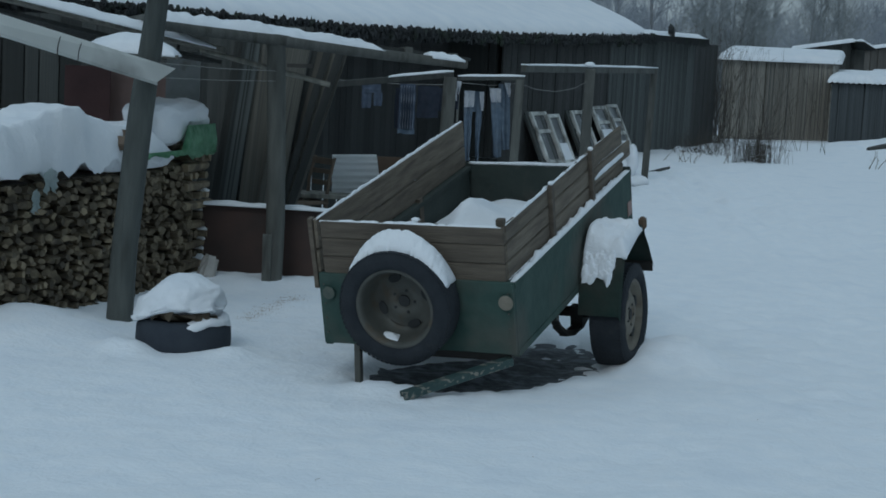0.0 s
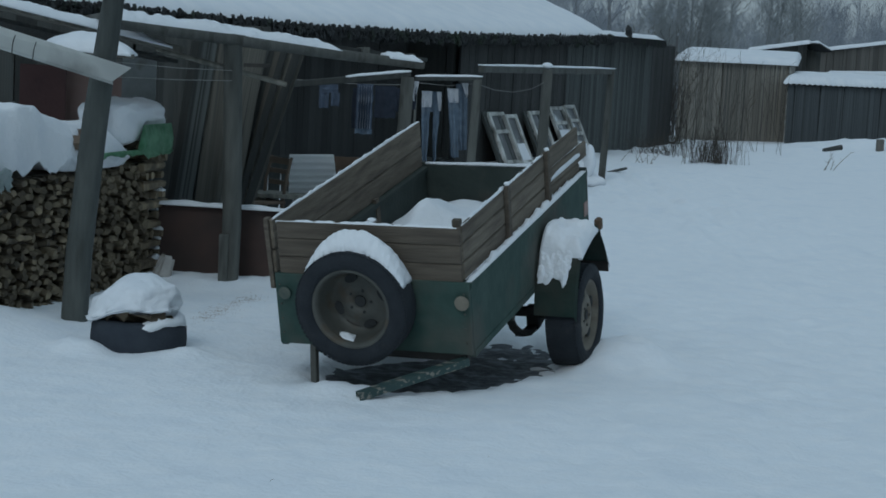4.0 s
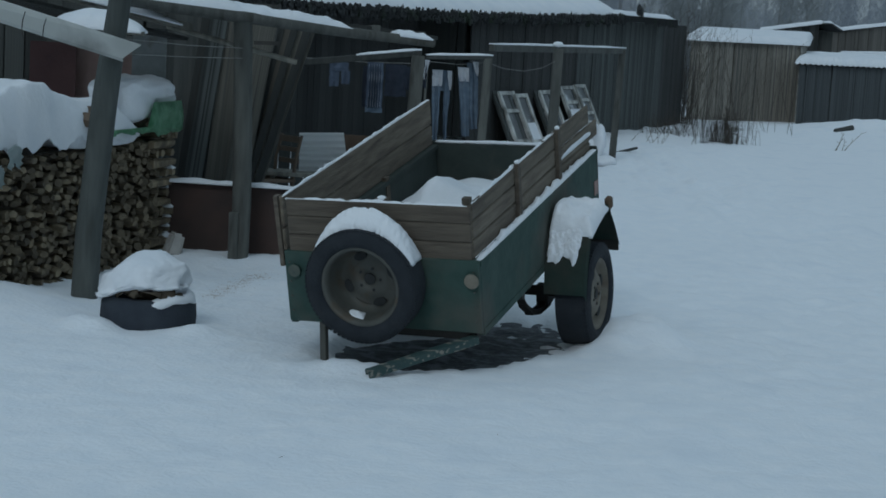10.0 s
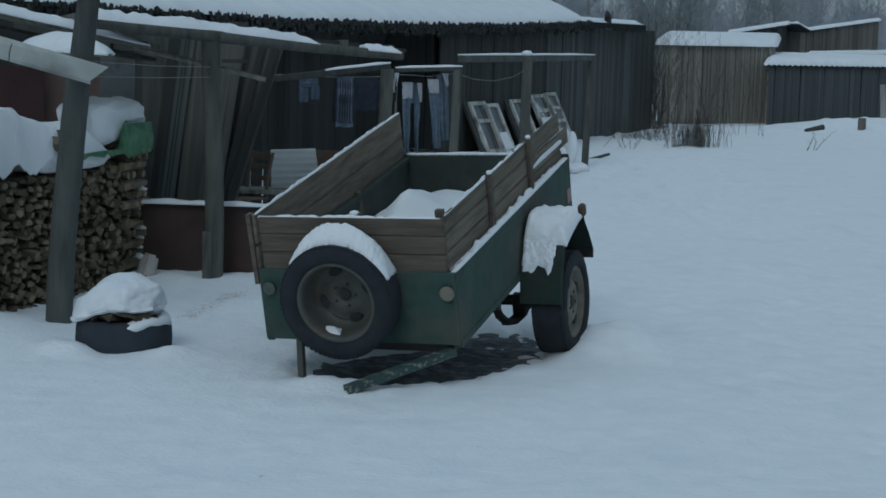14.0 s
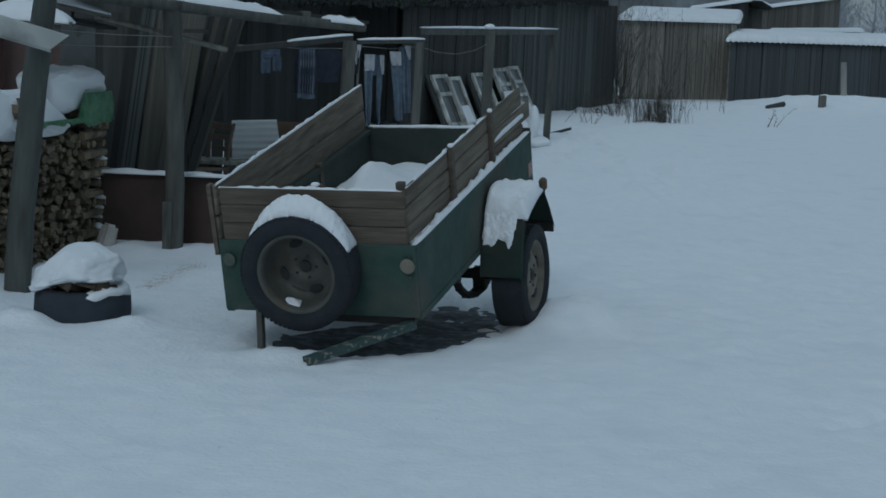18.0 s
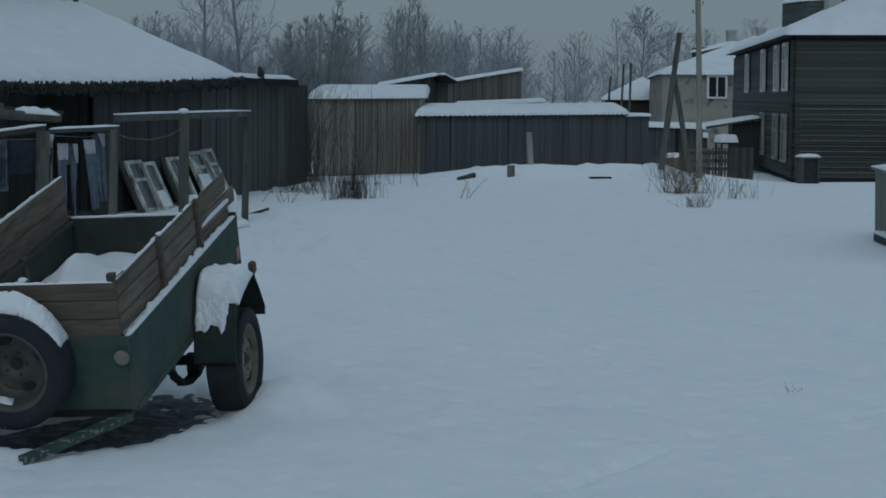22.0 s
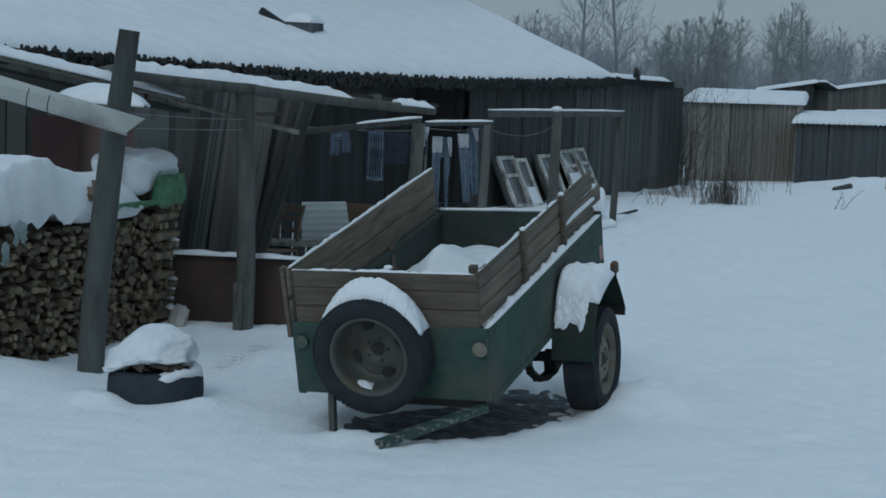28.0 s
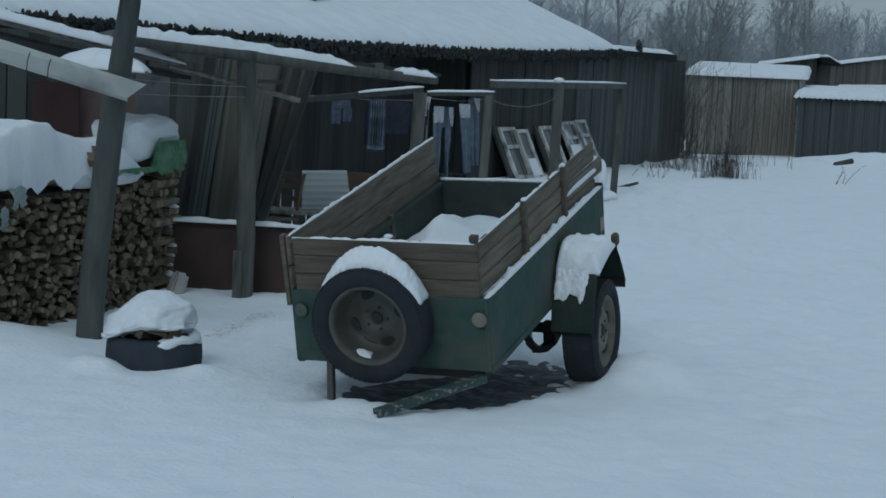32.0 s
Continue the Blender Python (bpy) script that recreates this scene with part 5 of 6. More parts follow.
# scraps of plastic that hang out from under the snow
for s, z, w, h, mat, note in ((0.30, 0.985, 0.22, 0.13, PALEBAG, "pale plastic scrap"), (0.10, 0.86, 0.12, 0.12, PALEBAG, "pale plastic scrap"), (1.57, 1.02, 0.24, 0.11, PALEGREEN, "green plastic scrap")):
    bm = bmesh.new()
    g = [[bm.verts.new(E0 + EDIR * (s + w * (i / 8 - 0.5) * (1 - 0.4 * j / 6)) + EOUT * (0.13 + 0.035 * noise.noise(Vector((i * 0.9, j * 0.9, s)))) + Vector((0, 0, z + h * (0.5 - j / 6) - 0.05 * abs(i - 4) / 4)) - PO) for i in range(9)] for j in range(7)]
    for r0, r1 in zip(g, g[1:]):
        for i in range(8):
            bm.faces.new((r0[i], r0[i + 1], r1[i + 1], r1[i]))
    bmesh.ops.solidify(bm, geom=bm.faces[:], thickness=0.004)
    part("plastic_scrap", bm, mat, pile, note, smooth=True)

# ---- posts, gutter board and lean-to ----
def pole_thing(name, pts, radii, label, category="post", mat=POST, n=10):
    base = Vector(pts[0])
    th = thing(name, base, label, category)
    shaft = part("shaft", sweep(bmesh.new(), [Vector(p) - base for p in pts], radii, n, 0.05, len(pts)), mat, th, smooth=True)
    return th, shaft


pole_thing("yard_post", [(-2.19, 11.93, -0.2), (-2.16, 11.92, 0.5), (-2.08, 11.9, 1.4), (-1.97, 11.9, 2.33)], [0.090, 0.090, 0.084, 0.068], "thick weathered leaning yard post", "post", OLDPOST)
gut = thing("gutter_board", (-2.03, 11.72, 1.76), "white sheet-metal gutter board fixed to the post", "board")
GO = Vector((-2.03, 11.72, 1.76))
bm = bmesh.new()
G_TR, G_BR, G_TL, G_BL = Vector((-1.86, 11.96, 1.748)), Vector((-1.955, 11.78, 1.655)), Vector((-3.30, 10.08, 2.235)), Vector((-3.30, 9.96, 2.135))
low_r, low_l = G_BR + Vector((0, 0.03, -0.022)), G_BL + Vector((0, 0.03, -0.022))
vs = [bm.verts.new(p - GO) for p in (G_TR, G_BR, G_BL, G_TL, low_r, low_l)]
bm.faces.new((vs[0], vs[1], vs[2], vs[3]))
bm.faces.new((vs[1], vs[4], vs[5], vs[2]))
bmesh.ops.solidify(bm, geom=bm.faces[:], thickness=0.014)
part("board", bm, SHEETWHITE, gut)
part("bracket", bar(bmesh.new(), (-0.02, 0.02, -0.02), (-0.04, 0.20, -0.04), 0.05, 0.05), POST, gut)
for k, tail in ((0.30, 0.01), (0.375, 0.05)):
    q = G_BR.lerp(G_BL, k) - GO + Vector((0, -0.016, 0))
    part("wire_tie", sweep(bmesh.new(), [q + Vector((0.012, 0.01, 0.092)), q + Vector((0, 0, 0.04)), q + Vector((-0.004, 0, -0.02)), q + Vector((0.008, 0, -0.03 - tail))], [0.0035] * 4, 5), DARKSTEEL, gut)
ltp, _ = pole_thing("lean_to_post", [(-1.38, 14.3, -0.15), (-1.375, 14.3, 0.5), (-1.40, 14.3, 1.2), (-1.43, 14.3, 1.97)], [0.075, 0.078, 0.075, 0.075], "weathered grey round lean-to post")
part("splint", bar(bmesh.new(), (-0.045, -0.075, 0.0), (-0.05, -0.08, 0.56), 0.075, 0.03, up=(0, 1, 0), bev=0.006), POST, ltp, "board nailed to the foot of the post")
part("hook", bar(bmesh.new(), (0.05, -0.07, 1.92), (0.26, -0.05, 1.925), 0.02, 0.03), DARKSTEEL, ltp, "dark iron hook")
lean = thing("lean_to_roof", (-1.43, 14.3, 1.95), "sagging snow-edged lean-to roof on a pole beam", "roof")
LO = Vector((-1.43, 14.3, 1.95))
BEAM = [Vector((-2.28, 13.63, 2.045)), Vector((-2.0, 13.84, 2.02)), Vector((-1.43, 14.25, 1.97)), Vector((-0.6, 14.85, 1.89)), Vector((0.10, 15.36, 1.835))]
part("beam", sweep(bmesh.new(), [p - LO for p in BEAM], [0.045, 0.047, 0.052, 0.046, 0.038], 10, 0.06), POST, lean, smooth=True)
for k in range(7):
    p = BEAM[0].lerp(BEAM[-1], k / 6.2) + Vector((0, 0.04, 0.062))
    part("rafter", bar(bmesh.new(), p - LO + Vector((-0.02, 0.06, 0)), p - LO + Vector((-0.45, 1.0, -0.06)), 0.06, 0.05), POST, lean)
part("deck", bar(bmesh.new(), BEAM[0] - LO + Vector((-0.1, 0.55, 0.045)), BEAM[-1] - LO + Vector((-0.2, 0.55, 0.045)), 0.8, 0.03), BARN, lean)
def beam_snow(u, v):
    t = u * 3.999
    i = int(t)
    p = BEAM[i].lerp(BEAM[i + 1], t - i) - LO
    return p + Vector((-0.10 * v, 0.20 * v - 0.045, 0.030 + 0.02 * v))


part("snow", snow_layer(bmesh.new(), lambda u, v: beam_snow(u * 0.76, v), 110, 8, 0.06, 2, 0.10, 0.9, 5.0), DRIFT, lean, smooth=True)
part("snow", snow_layer(bmesh.new(), lambda u, v: beam_snow(0.90 + u * 0.10, v), 30, 8, 0.032, 3, 0.2, 1.2, 9.0), DRIFT, lean, smooth=True)
# second small roof and the pole that juts from it
small = thing("small_roof", (-3.04, 13.0, 2.1), "narrow snow-covered board roof beside the lean-to", "roof")
SO = Vector((-3.04, 13.0, 2.1))
part("deck", bar(bmesh.new(), Vector((-4.2, 12.7, 2.36)) - SO, Vector((-1.9, 14.5, 1.86)) - SO, 0.22, 0.05), GREYWOOD, small)
part("snow", snow_layer(bmesh.new(), quad(Vector((-4.2, 12.45, 2.39)) - SO, Vector((-1.9, 14.25, 1.88)) - SO, Vector((-2.1, 14.7, 1.90)) - SO, Vector((-4.4, 12.9, 2.41)) - SO), 90, 8, 0.062, 4, 0.15, 0.7, 4.0), DRIFT, small, smooth=True)
# unseen rear deck, added only to shade the space below
part("deck", bar(bmesh.new(), Vector((-4.75, 13.75, 2.24)) - SO, Vector((-2.5, 15.5, 1.76)) - SO, 1.9, 0.03), BARN, small)
part("pole", sweep(bmesh.new(), [Vector((-2.05, 14.4, 1.86)) - SO, Vector((-1.02, 14.75, 1.62)) - SO], [0.020, 0.022], 8), GREYWOOD, small)

# ---- under the lean-to ----
red = thing("rusty_sheet", (-1.5, 14.62, 0), "low rust-brown metal sheet fence with snow along its top", "fence")
part("sheet", bar(bmesh.new(), (-0.62, 0.02, 0.27), (0.62, -0.1, 0.27), 0.03, 0.68), RUST, red)
snow_strip((-0.62, 0.0, 0.60), (0.62, -0.12, 0.60), 0.10, 0.026, 1, red, lump=0.9)
wall_boards = thing("board_screen", (-1.5, 16.2, 0), "leaning screen of mixed grey and dark boards", "wall")
# x of the head, slant of the board, width, wood
for k, (xh, slant, w, mat) in enumerate(((-0.44, 0.24, 0.10, BARN), (-0.33, 0.25, 0.16, ENDBOARDS), (-0.10, 0.17, 0.36, LIGHTBOARD), (0.10, 0.30, 0.20, GREYWOOD), (0.25, 0.44, 0.05, BARN), (0.30, 0.47, 0.11, LIGHTBOARD),
                                         (0.37, 0.52, 0.06, BARN), (0.43, 0.54, 0.07, GREYWOOD), (0.49, 0.57, 0.07, BARN), (0.54, 0.60, 0.04, LIGHTBOARD))):
    depth = (0.05, -0.02, 0.03, -0.03, 0.04)[k % 5]
    plank(wall_boards, (xh - slant, depth - 0.06, -0.1), (xh, depth, 1.97), w, 0.03, mat, (0, -1, 0))
part("backing", bar(bmesh.new(), (-0.75, 0.16, 0.95), (-0.05, 0.16, 0.95), 0.03, 2.0), BARN, wall_boards)
dark = thing("back_wall", (-3.6, 17.2, 0), "dark board wall behind the firewood", "wall")
plank_front(dark, (-3.0, -1.2), (2.2, 0.3), (-0.2, -0.2), (2.1, 2.1), 0.17, BARN, 21)
part("backing", bar(bmesh.new(), (-3.0, -1.1, 1.0), (2.2, 0.42, 1.0), 0.05, 2.2), BARN, dark)
barrel = thing("painted_panel", (-2.72, 14.9, 0), "faded red painted panel leaning behind the firewood", "panel")
part("panel", bar(bmesh.new(), (-0.15, 0, 0.85), (0.36, 0.03, 0.85), 0.03, 1.70), BRICKRED, barrel)
barrel2 = thing("dark_red_panel", (-3.3, 14.7, 0), "dark red panel leaning behind the firewood", "panel")
part("panel", bar(bmesh.new(), (0.10, 0, 0.8), (0.47, 0.05, 0.8), 0.03, 1.75), DARKRED, barrel2)
tin = thing("tin_sheet", (-2.32, 15.0, 0), "dull grey tin sheet standing upright", "panel")
part("sheet", bar(bmesh.new(), (-0.08, -0.08, 0.9), (0.20, -0.06, 0.9), 0.02, 1.86), TINSHEET, tin)
crate = thing("covered_crate", (-2.44, 13.55, 1.82), "board shelf carrying a cushion of snow", "shelf")
part("board", bar(bmesh.new(), (-0.33, 0, 0), (0.34, 0.06, -0.02), 0.34, 0.03), GREYWOOD, crate)
part("bracket", bar(bmesh.new(), (0.08, 0.1, -1.9), (0.08, 0.1, -0.01), 0.06, 0.06), POST, crate)
part("snow", snow_layer(bmesh.new(), quad((-0.34, -0.18, 0.015), (0.34, -0.12, -0.01), (0.34, 0.22, -0.01), (-0.34, 0.18, 0.015)), 36, 18, 0.145, 2, 0.42, 0.12, 5), DRIFT, crate, smooth=True)
# made-up dark boards that stand for the gloom behind the chair
low = thing("dark_backdrop", (-1.0, 18.3, 0), "added dark boards hiding the bright snow behind chair and bench", "wall")
plank_front(low, (-0.95, 0.0), (1.3, 0.1), (-0.1, -0.1), (0.80, 0.78), 0.16, BARN, 24)
chair = thing("wooden_chair", (-1.40, 16.95, 0), "old brown wooden chair with a slatted back", "chair", turn=pose(0, 0, 0, 0, 0, -52))
for sx in (-0.17, 0.17):
    part("back_post", sweep(bmesh.new(), [(sx * 0.95, 0.2, 0), (sx * 0.95, 0.18, 0.42), (sx, 0.2, 0.65), (sx * 0.98, 0.26, 0.87)], [0.016, 0.018, 0.017, 0.015], 8), CHAIRWOOD, chair)
    part("leg", bar(bmesh.new(), (sx, -0.18, 0), (sx, -0.18, 0.43), 0.03, 0.03), CHAIRWOOD, chair)
for zz, h in ((0.83, 0.06), (0.73, 0.045), (0.62, 0.045)):
    part("slat", bar(bmesh.new(), (-0.17, 0.235, zz), (0.17, 0.235, zz), 0.015, h), CHAIRWOOD, chair)
part("seat", box(bmesh.new(), (0, 0, 0.44), (0.38, 0.4, 0.03), bev=0.006), CHAIRWOOD, chair)
bench = thing("bench", (-0.8, 17.1, 0), "low grey plank bench under the lean-to", "bench")
part("top", box(bmesh.new(), (0, 0, 0.5), (1.3, 0.4, 0.04), bev=0.005), GREYWOOD, bench)
for sx in (-0.55, 0.55):
    part("leg", box(bmesh.new(), (sx, 0, 0.24), (0.05, 0.36, 0.48)), GREYWOOD, bench)
tinplate = thing("corrugated_sheet", (-0.87, 17.15, 0.53), "white corrugated sheet leaning upright on the bench", "panel", turn=pose(0, 0, 0, 0, -3, 0))
bm = bmesh.new()
prev = None
for i in range(49):
    zz = 0.37 * i / 48
    y = 0.012 * math.sin(i * 6.2832 / 8) + zz * 0.12
    a, b = bm.verts.new((-0.25 + zz * 0.02, y, zz)), bm.verts.new((0.23 - zz * 0.12, y, zz))
    if prev:
        bm.faces.new((prev[0], prev[1], b, a))
    prev = (a, b)
bmesh.ops.solidify(bm, geom=bm.faces[:], thickness=0.004)
part("sheet", bm, BRIGHTSHEET, tinplate)
cb = thing("brown_panel", (-0.6, 17.3, 0.52), "brown fibreboard panel leaning behind the sheet", "panel")
part("panel", box(bmesh.new(), (0.02, 0, 0.18), (0.42, 0.02, 0.37)), CARDBOARD, cb)

# ---- clothes-drying frames ----
def drying_frame(name, posts, beam, label, snow_from=0.0, beam_h=0.07, beam_mat=BARN):
    base = Vector((*Vector(posts[0][0]).xy, 0))
    th = thing(name, base, label, "drying frame")
    for p0, p1, r in posts:
        part("post", bar(bmesh.new(), Vector(p0) - base, Vector(p1) - base, r, r, up=(0, 1, 0), bev=0.006), POST, th)
    b0, b1 = Vector(beam[0]), Vector(beam[1])
    bm_ = part("beam", bar(bmesh.new(), b0 - base, b1 - base, 0.08, beam_h, bev=0.008), beam_mat, th)
    snow_strip(b0.lerp(b1, snow_from) - base + Vector((0, 0, beam_h / 2)), b1 - base + Vector((0, 0, beam_h / 2)), 0.09, 0.02, len(name), bm_, n=40, freq=2.5)
    return th, base


drying_frame("drying_frame", [((-0.08, 19.0, -0.1), (-0.03, 19.0, 1.66), 0.14)], ((-1.25, 18.9, 1.52), (0.0, 19.0, 1.69)), "weathered wooden clothes-drying frame with snow on its beam", 0.45)
drying_frame("drying_frame", [((0.82, 23.0, -0.1), (0.86, 23.0, 1.60), 0.11), ((0.06, 22.6, -0.1), (0.08, 22.6, 1.55), 0.03)], ((0.06, 22.9, 1.58), (0.92, 23.0, 1.62)), "grey wooden clothes-drying frame with snow on its beam", beam_h=0.06)
big_frame, BF = drying_frame("drying_frame", [((1.885, 25.0, -0.1), (1.91, 25.0, 1.76), 0.135), ((3.20, 29.0, -0.05), (3.25, 29.0, 1.76), 0.105)], ((0.92, 23.56, 1.74), (3.28, 29.1, 1.75)), "long weathered wooden clothes-drying frame with snow on its beam", beam_h=0.10, beam_mat=POST)
bm = bmesh.new()
bmesh.ops.create_icosphere(bm, subdivisions=2, radius=0.07, matrix=Matrix.Translation(Vector((1.9, 25.0, 1.82)) - BF) @ Matrix.Diagonal((1.1, 1.1, 0.6, 1)))
part("snow", bm, DRIFT, big_frame, smooth=True)
line = thing("washing_line", (0.0, 19.0, 1.6), "thin sagging washing line", "line")
pts = [Vector((-1.3, 19.9, 1.55)), Vector((-0.6, 19.95, 1.535)), Vector((0, 20.2, 1.55)), Vector((0.08, 22.6, 1.53)), Vector((0.5, 23.15, 1.50)), Vector((0.86, 23.05, 1.55)), Vector((1.1, 23.6, 1.47)), Vector((1.4, 24.2, 1.44)), Vector((1.68, 24.65, 1.49)), Vector((1.9, 25, 1.6))]
part("rope", sweep(bmesh.new(), [p - Vector((0, 19.0, 1.6)) for p in pts], [0.004] * len(pts), 5), ROPE, line)
line2 = thing("washing_line", (-2.0, 12.0, 1.7), "thin washing line from the yard post", "line")
part("rope", sweep(bmesh.new(), [(0.0, 0, 0.08), (0.3, 1.15, 0.04), (0.6, 2.3, 0.02)], [0.0026] * 3, 5), ROPE, line2)
part("rope", sweep(bmesh.new(), [(0.0, 0, -0.02), (0.3, 1.15, -0.046), (0.6, 2.3, -0.06)], [0.0026] * 3, 5), ROPE, line2)


def cloth(bm, x0, x1, z0, z1, y, seed, taper=0.0, fold=0.02, nx=14, nz=18, thick=0.012, sway=0.0):
    """A hanging piece of cloth with soft upright folds, in two layers."""
    for side in (-1, 1):
        g = []
        for j in range(nz + 1):
            v = j / nz
            row = []
            for i in range(nx + 1):
                u = i / nx
                x = x0 + (x1 - x0) * (u * (1 - taper * v) + taper * v * 0.5) + sway * v
                yy = y + side * thick + fold * math.sin(u * 9 + seed) * (0.3 + 0.7 * v) + 0.5 * fold * noise.noise(Vector((u * 4, v * 4, seed)))
                row.append(bm.verts.new((x + 0.01 * noise.noise(Vector((v * 5, seed, u))), yy, z0 + (z1 - z0) * v + 0.012 * noise.noise(Vector((u * 3, 1, seed))) * v)))
            g.append(row)
        for a, b in zip(g, g[1:]):
            for i in range(nx):
                bm.faces.new((a[i], a[i + 1], b[i + 1], b[i]))
    return bm


def garment(name, at, label, pieces_list, category="laundry"):
    th = thing(name, at, label, category, "washing on the line")
    for nm, mat, args in pieces_list:
        part(nm, cloth(bmesh.new(), *args), mat, th, smooth=True)
    return th


garment("shorts", (-0.9, 19.9, 1.55), "small blue shorts hanging on the line", [("body", BLUECLOTH, (-0.11, 0.10, -0.03, -0.13, 0, 1)), ("leg", BLUECLOTH, (-0.11, 0.0, -0.12, -0.30, 0, 2)), ("leg", BLUECLOTH, (0.02, 0.12, -0.12, -0.27, 0.01, 3))])
garment("striped_towel", (-0.5, 19.95, 1.54), "blue towel with a pale striped border on the line", [("towel", BLUECLOTH, (-0.09, 0.09, 0.0, -0.50, 0, 4)), ("stripe", DENIMPALE, (-0.070, -0.064, -0.02, -0.50, -0.022, 4)), ("stripe", DENIMPALE, (-0.042, -0.036, -0.02, -0.50, -0.022, 4)), ("stripe", DENIMPALE, (-0.014, -0.008, -0.02, -0.50, -0.022, 4)), ("stripe", DENIMPALE, (0.014, 0.020, -0.02, -0.50, -0.022, 4)), ("stripe", DENIMPALE, (0.042, 0.048, -0.02, -0.50, -0.022, 4)), ("stripe", DENIMPALE, (0.068, 0.074, -0.02, -0.50, -0.022, 4)), ("border", DENIM, (-0.095, 0.095, -0.50, -0.56, 0.0, 4)), ("second_layer", NAVY, (-0.14, -0.02, -0.05, -0.50, 0.03, 5))])
garment("dark_shirt", (-0.27, 20.0, 1.53), "dark shirt hanging on the line", [("body", NAVY, (-0.12, 0.12, 0.0, -0.36, 0, 6)), ("sleeve", NAVY, (0.08, 0.16, -0.02, -0.28, 0.02, 7))])
garment("pale_blouse", (0.05, 22.0, 1.56), "pale striped blouse hanging folded on the line", [("body", PALE, (-0.07, -0.02, 0.0, -0.24, 0, 8, 0.5, 0.02, 14, 18, 0.012, 0.05)), ("sleeve", PALE, (0.0, 0.06, 0.0, -0.16, 0.02, 9, 0.4, 0.02, 14, 18, 0.012, -0.02)), ("inside", NAVY, (-0.05, 0.03, -0.02, -0.35, 0.04, 3))])
garment("jeans", (0.30, 23.15, 1.49), "blue jeans with pale turned-out pockets on the line", [("waist", DENIM, (-0.12, 0.10, -0.075, -0.34, 0, 1, 0.1, 0.015)), ("pocket", PALE, (-0.146, -0.01, -0.07, -0.28, -0.045, 2, 0.06, 0.025)), ("pocket", PALE, (0.045, 0.11, -0.075, -0.32, -0.045, 3, 0.5, 0.02, 14, 18, 0.012, 0.02)), ("leg", DENIM, (-0.146, -0.03, -0.26, -0.98, 0, 3, 0.45, 0.03, 14, 18, 0.03, 0.02)), ("leg", DENIM, (0.01, 0.10, -0.26, -1.0, 0.01, 5, 0.6, 0.03, 14, 18, 0.025, 0.0))])
garment("jeans", (0.66, 23.1, 1.55), "darker blue jeans with a pale folded waist on the line", [("waist", PALE, (-0.185, -0.04, -0.08, -0.26, -0.045, 2, 0.1, 0.03, 14, 18, 0.012, 0.02)), ("waistband", PALE, (0.0, 0.085, 0.0, -0.18, -0.045, 7, 0.7, 0.02, 14, 18, 0.012, 0.035)), ("leg", DENIM, (-0.18, -0.03, -0.10, -0.97, 0, 6, 0.35, 0.03, 14, 18, 0.03, 0.07)), ("leg", DENIM, (-0.07, 0.08, -0.02, -0.87, 0.03, 8, 0.3, 0.03, 14, 18, 0.03, 0.06))])

# ---- old window sashes leaning against the barn ----
def sash(s, w, h, rails, label, lean=-25, out=0.48, snow=0.0, paint=WHITEPAINT):
    """A wooden sash whose foot stands off the barn wall and whose head rests on it."""
    at = barn_pt(s, -out, 0.0)
    th = thing("window_sash", at, label, "window sash", "old window sashes", turn=pose(0, 0, 0, 0, 0, 64.7) @ pose(0, 0, 0, lean, 0, 0))
    for x in (0.035, w - 0.035):
        part("stile", box(bmesh.new(), (x, 0, h / 2), (0.085, 0.06, h), bev=0.005), paint, th)
    for zz in [0.035, h - 0.035] + [h * k for k in rails]:
        part("rail", box(bmesh.new(), (w / 2, 0.002, zz), (w - 0.16, 0.055, 0.07), bev=0.005), paint, th)
    part("pane", box(bmesh.new(), (w / 2, 0.01, h / 2), (w - 0.12, 0.006, h - 0.12)), SKYPANE, th)
    if snow:
        part("snow", snow_layer(bmesh.new(), quad((0.05, -0.03, 0.05), (w - 0.05, -0.03, 0.05), (w - 0.05, -0.012, h * snow), (0.05, -0.012, h * snow)), 12, 20, 0.02, 3, 0.2, 2.0, 7, 0.01, 0, -0.015), DRIFT, th, "blown snow sticking to the pane", smooth=True)
    return th


# OLDPOST sashes are added dark copies that paint the shaded edges
sash(8.18, 0.70, 0.98, (0.62,), "white-painted old window sash with a vent pane")
sash(8.36, 0.66, 0.99, (0.62,), "dark copy of the vent-pane sash, added as its shaded edge", out=0.44, paint=OLDPOST)
sash(7.56, 0.56, 0.93, (), "single-pane old window sash leaning in a stack, snow on its foot", out=0.52, snow=0.4)
sash(6.24, 0.72, 0.98, (), "old window sash leaning behind the drying-frame post", snow=0.2)
sash(6.42, 0.68, 0.98, (0.6,), "dark copy of the sash behind the post, added as its shaded edge", out=0.44, paint=OLDPOST)
sash(5.10, 0.76, 1.06, (0.68,), "white old window sash dusted with snow", snow=0.55)
sash(4.36, 0.58, 1.09, (0.45, 0.7), "narrow old window sash with small panes", snow=0.3, out=0.52)
sash(4.50, 0.56, 1.12, (), "tall dark copy of the narrow sash, added as its shaded edge", out=0.44, paint=OLDPOST)
bm = bmesh.new()
for x, y, z, rx, ry, rz in ((-0.03, 0, 0.30, 0.11, 0.26, 0.30), (-0.12, 0.1, 0.18, 0.16, 0.26, 0.22), (0.06, -0.1, 0.05, 0.21, 0.3, 0.12)):
    bmesh.ops.create_icosphere(bm, subdivisions=3, radius=1.0, matrix=Matrix.Translation((x, y, z)) @ Matrix.Diagonal((rx, ry, rz, 1)))
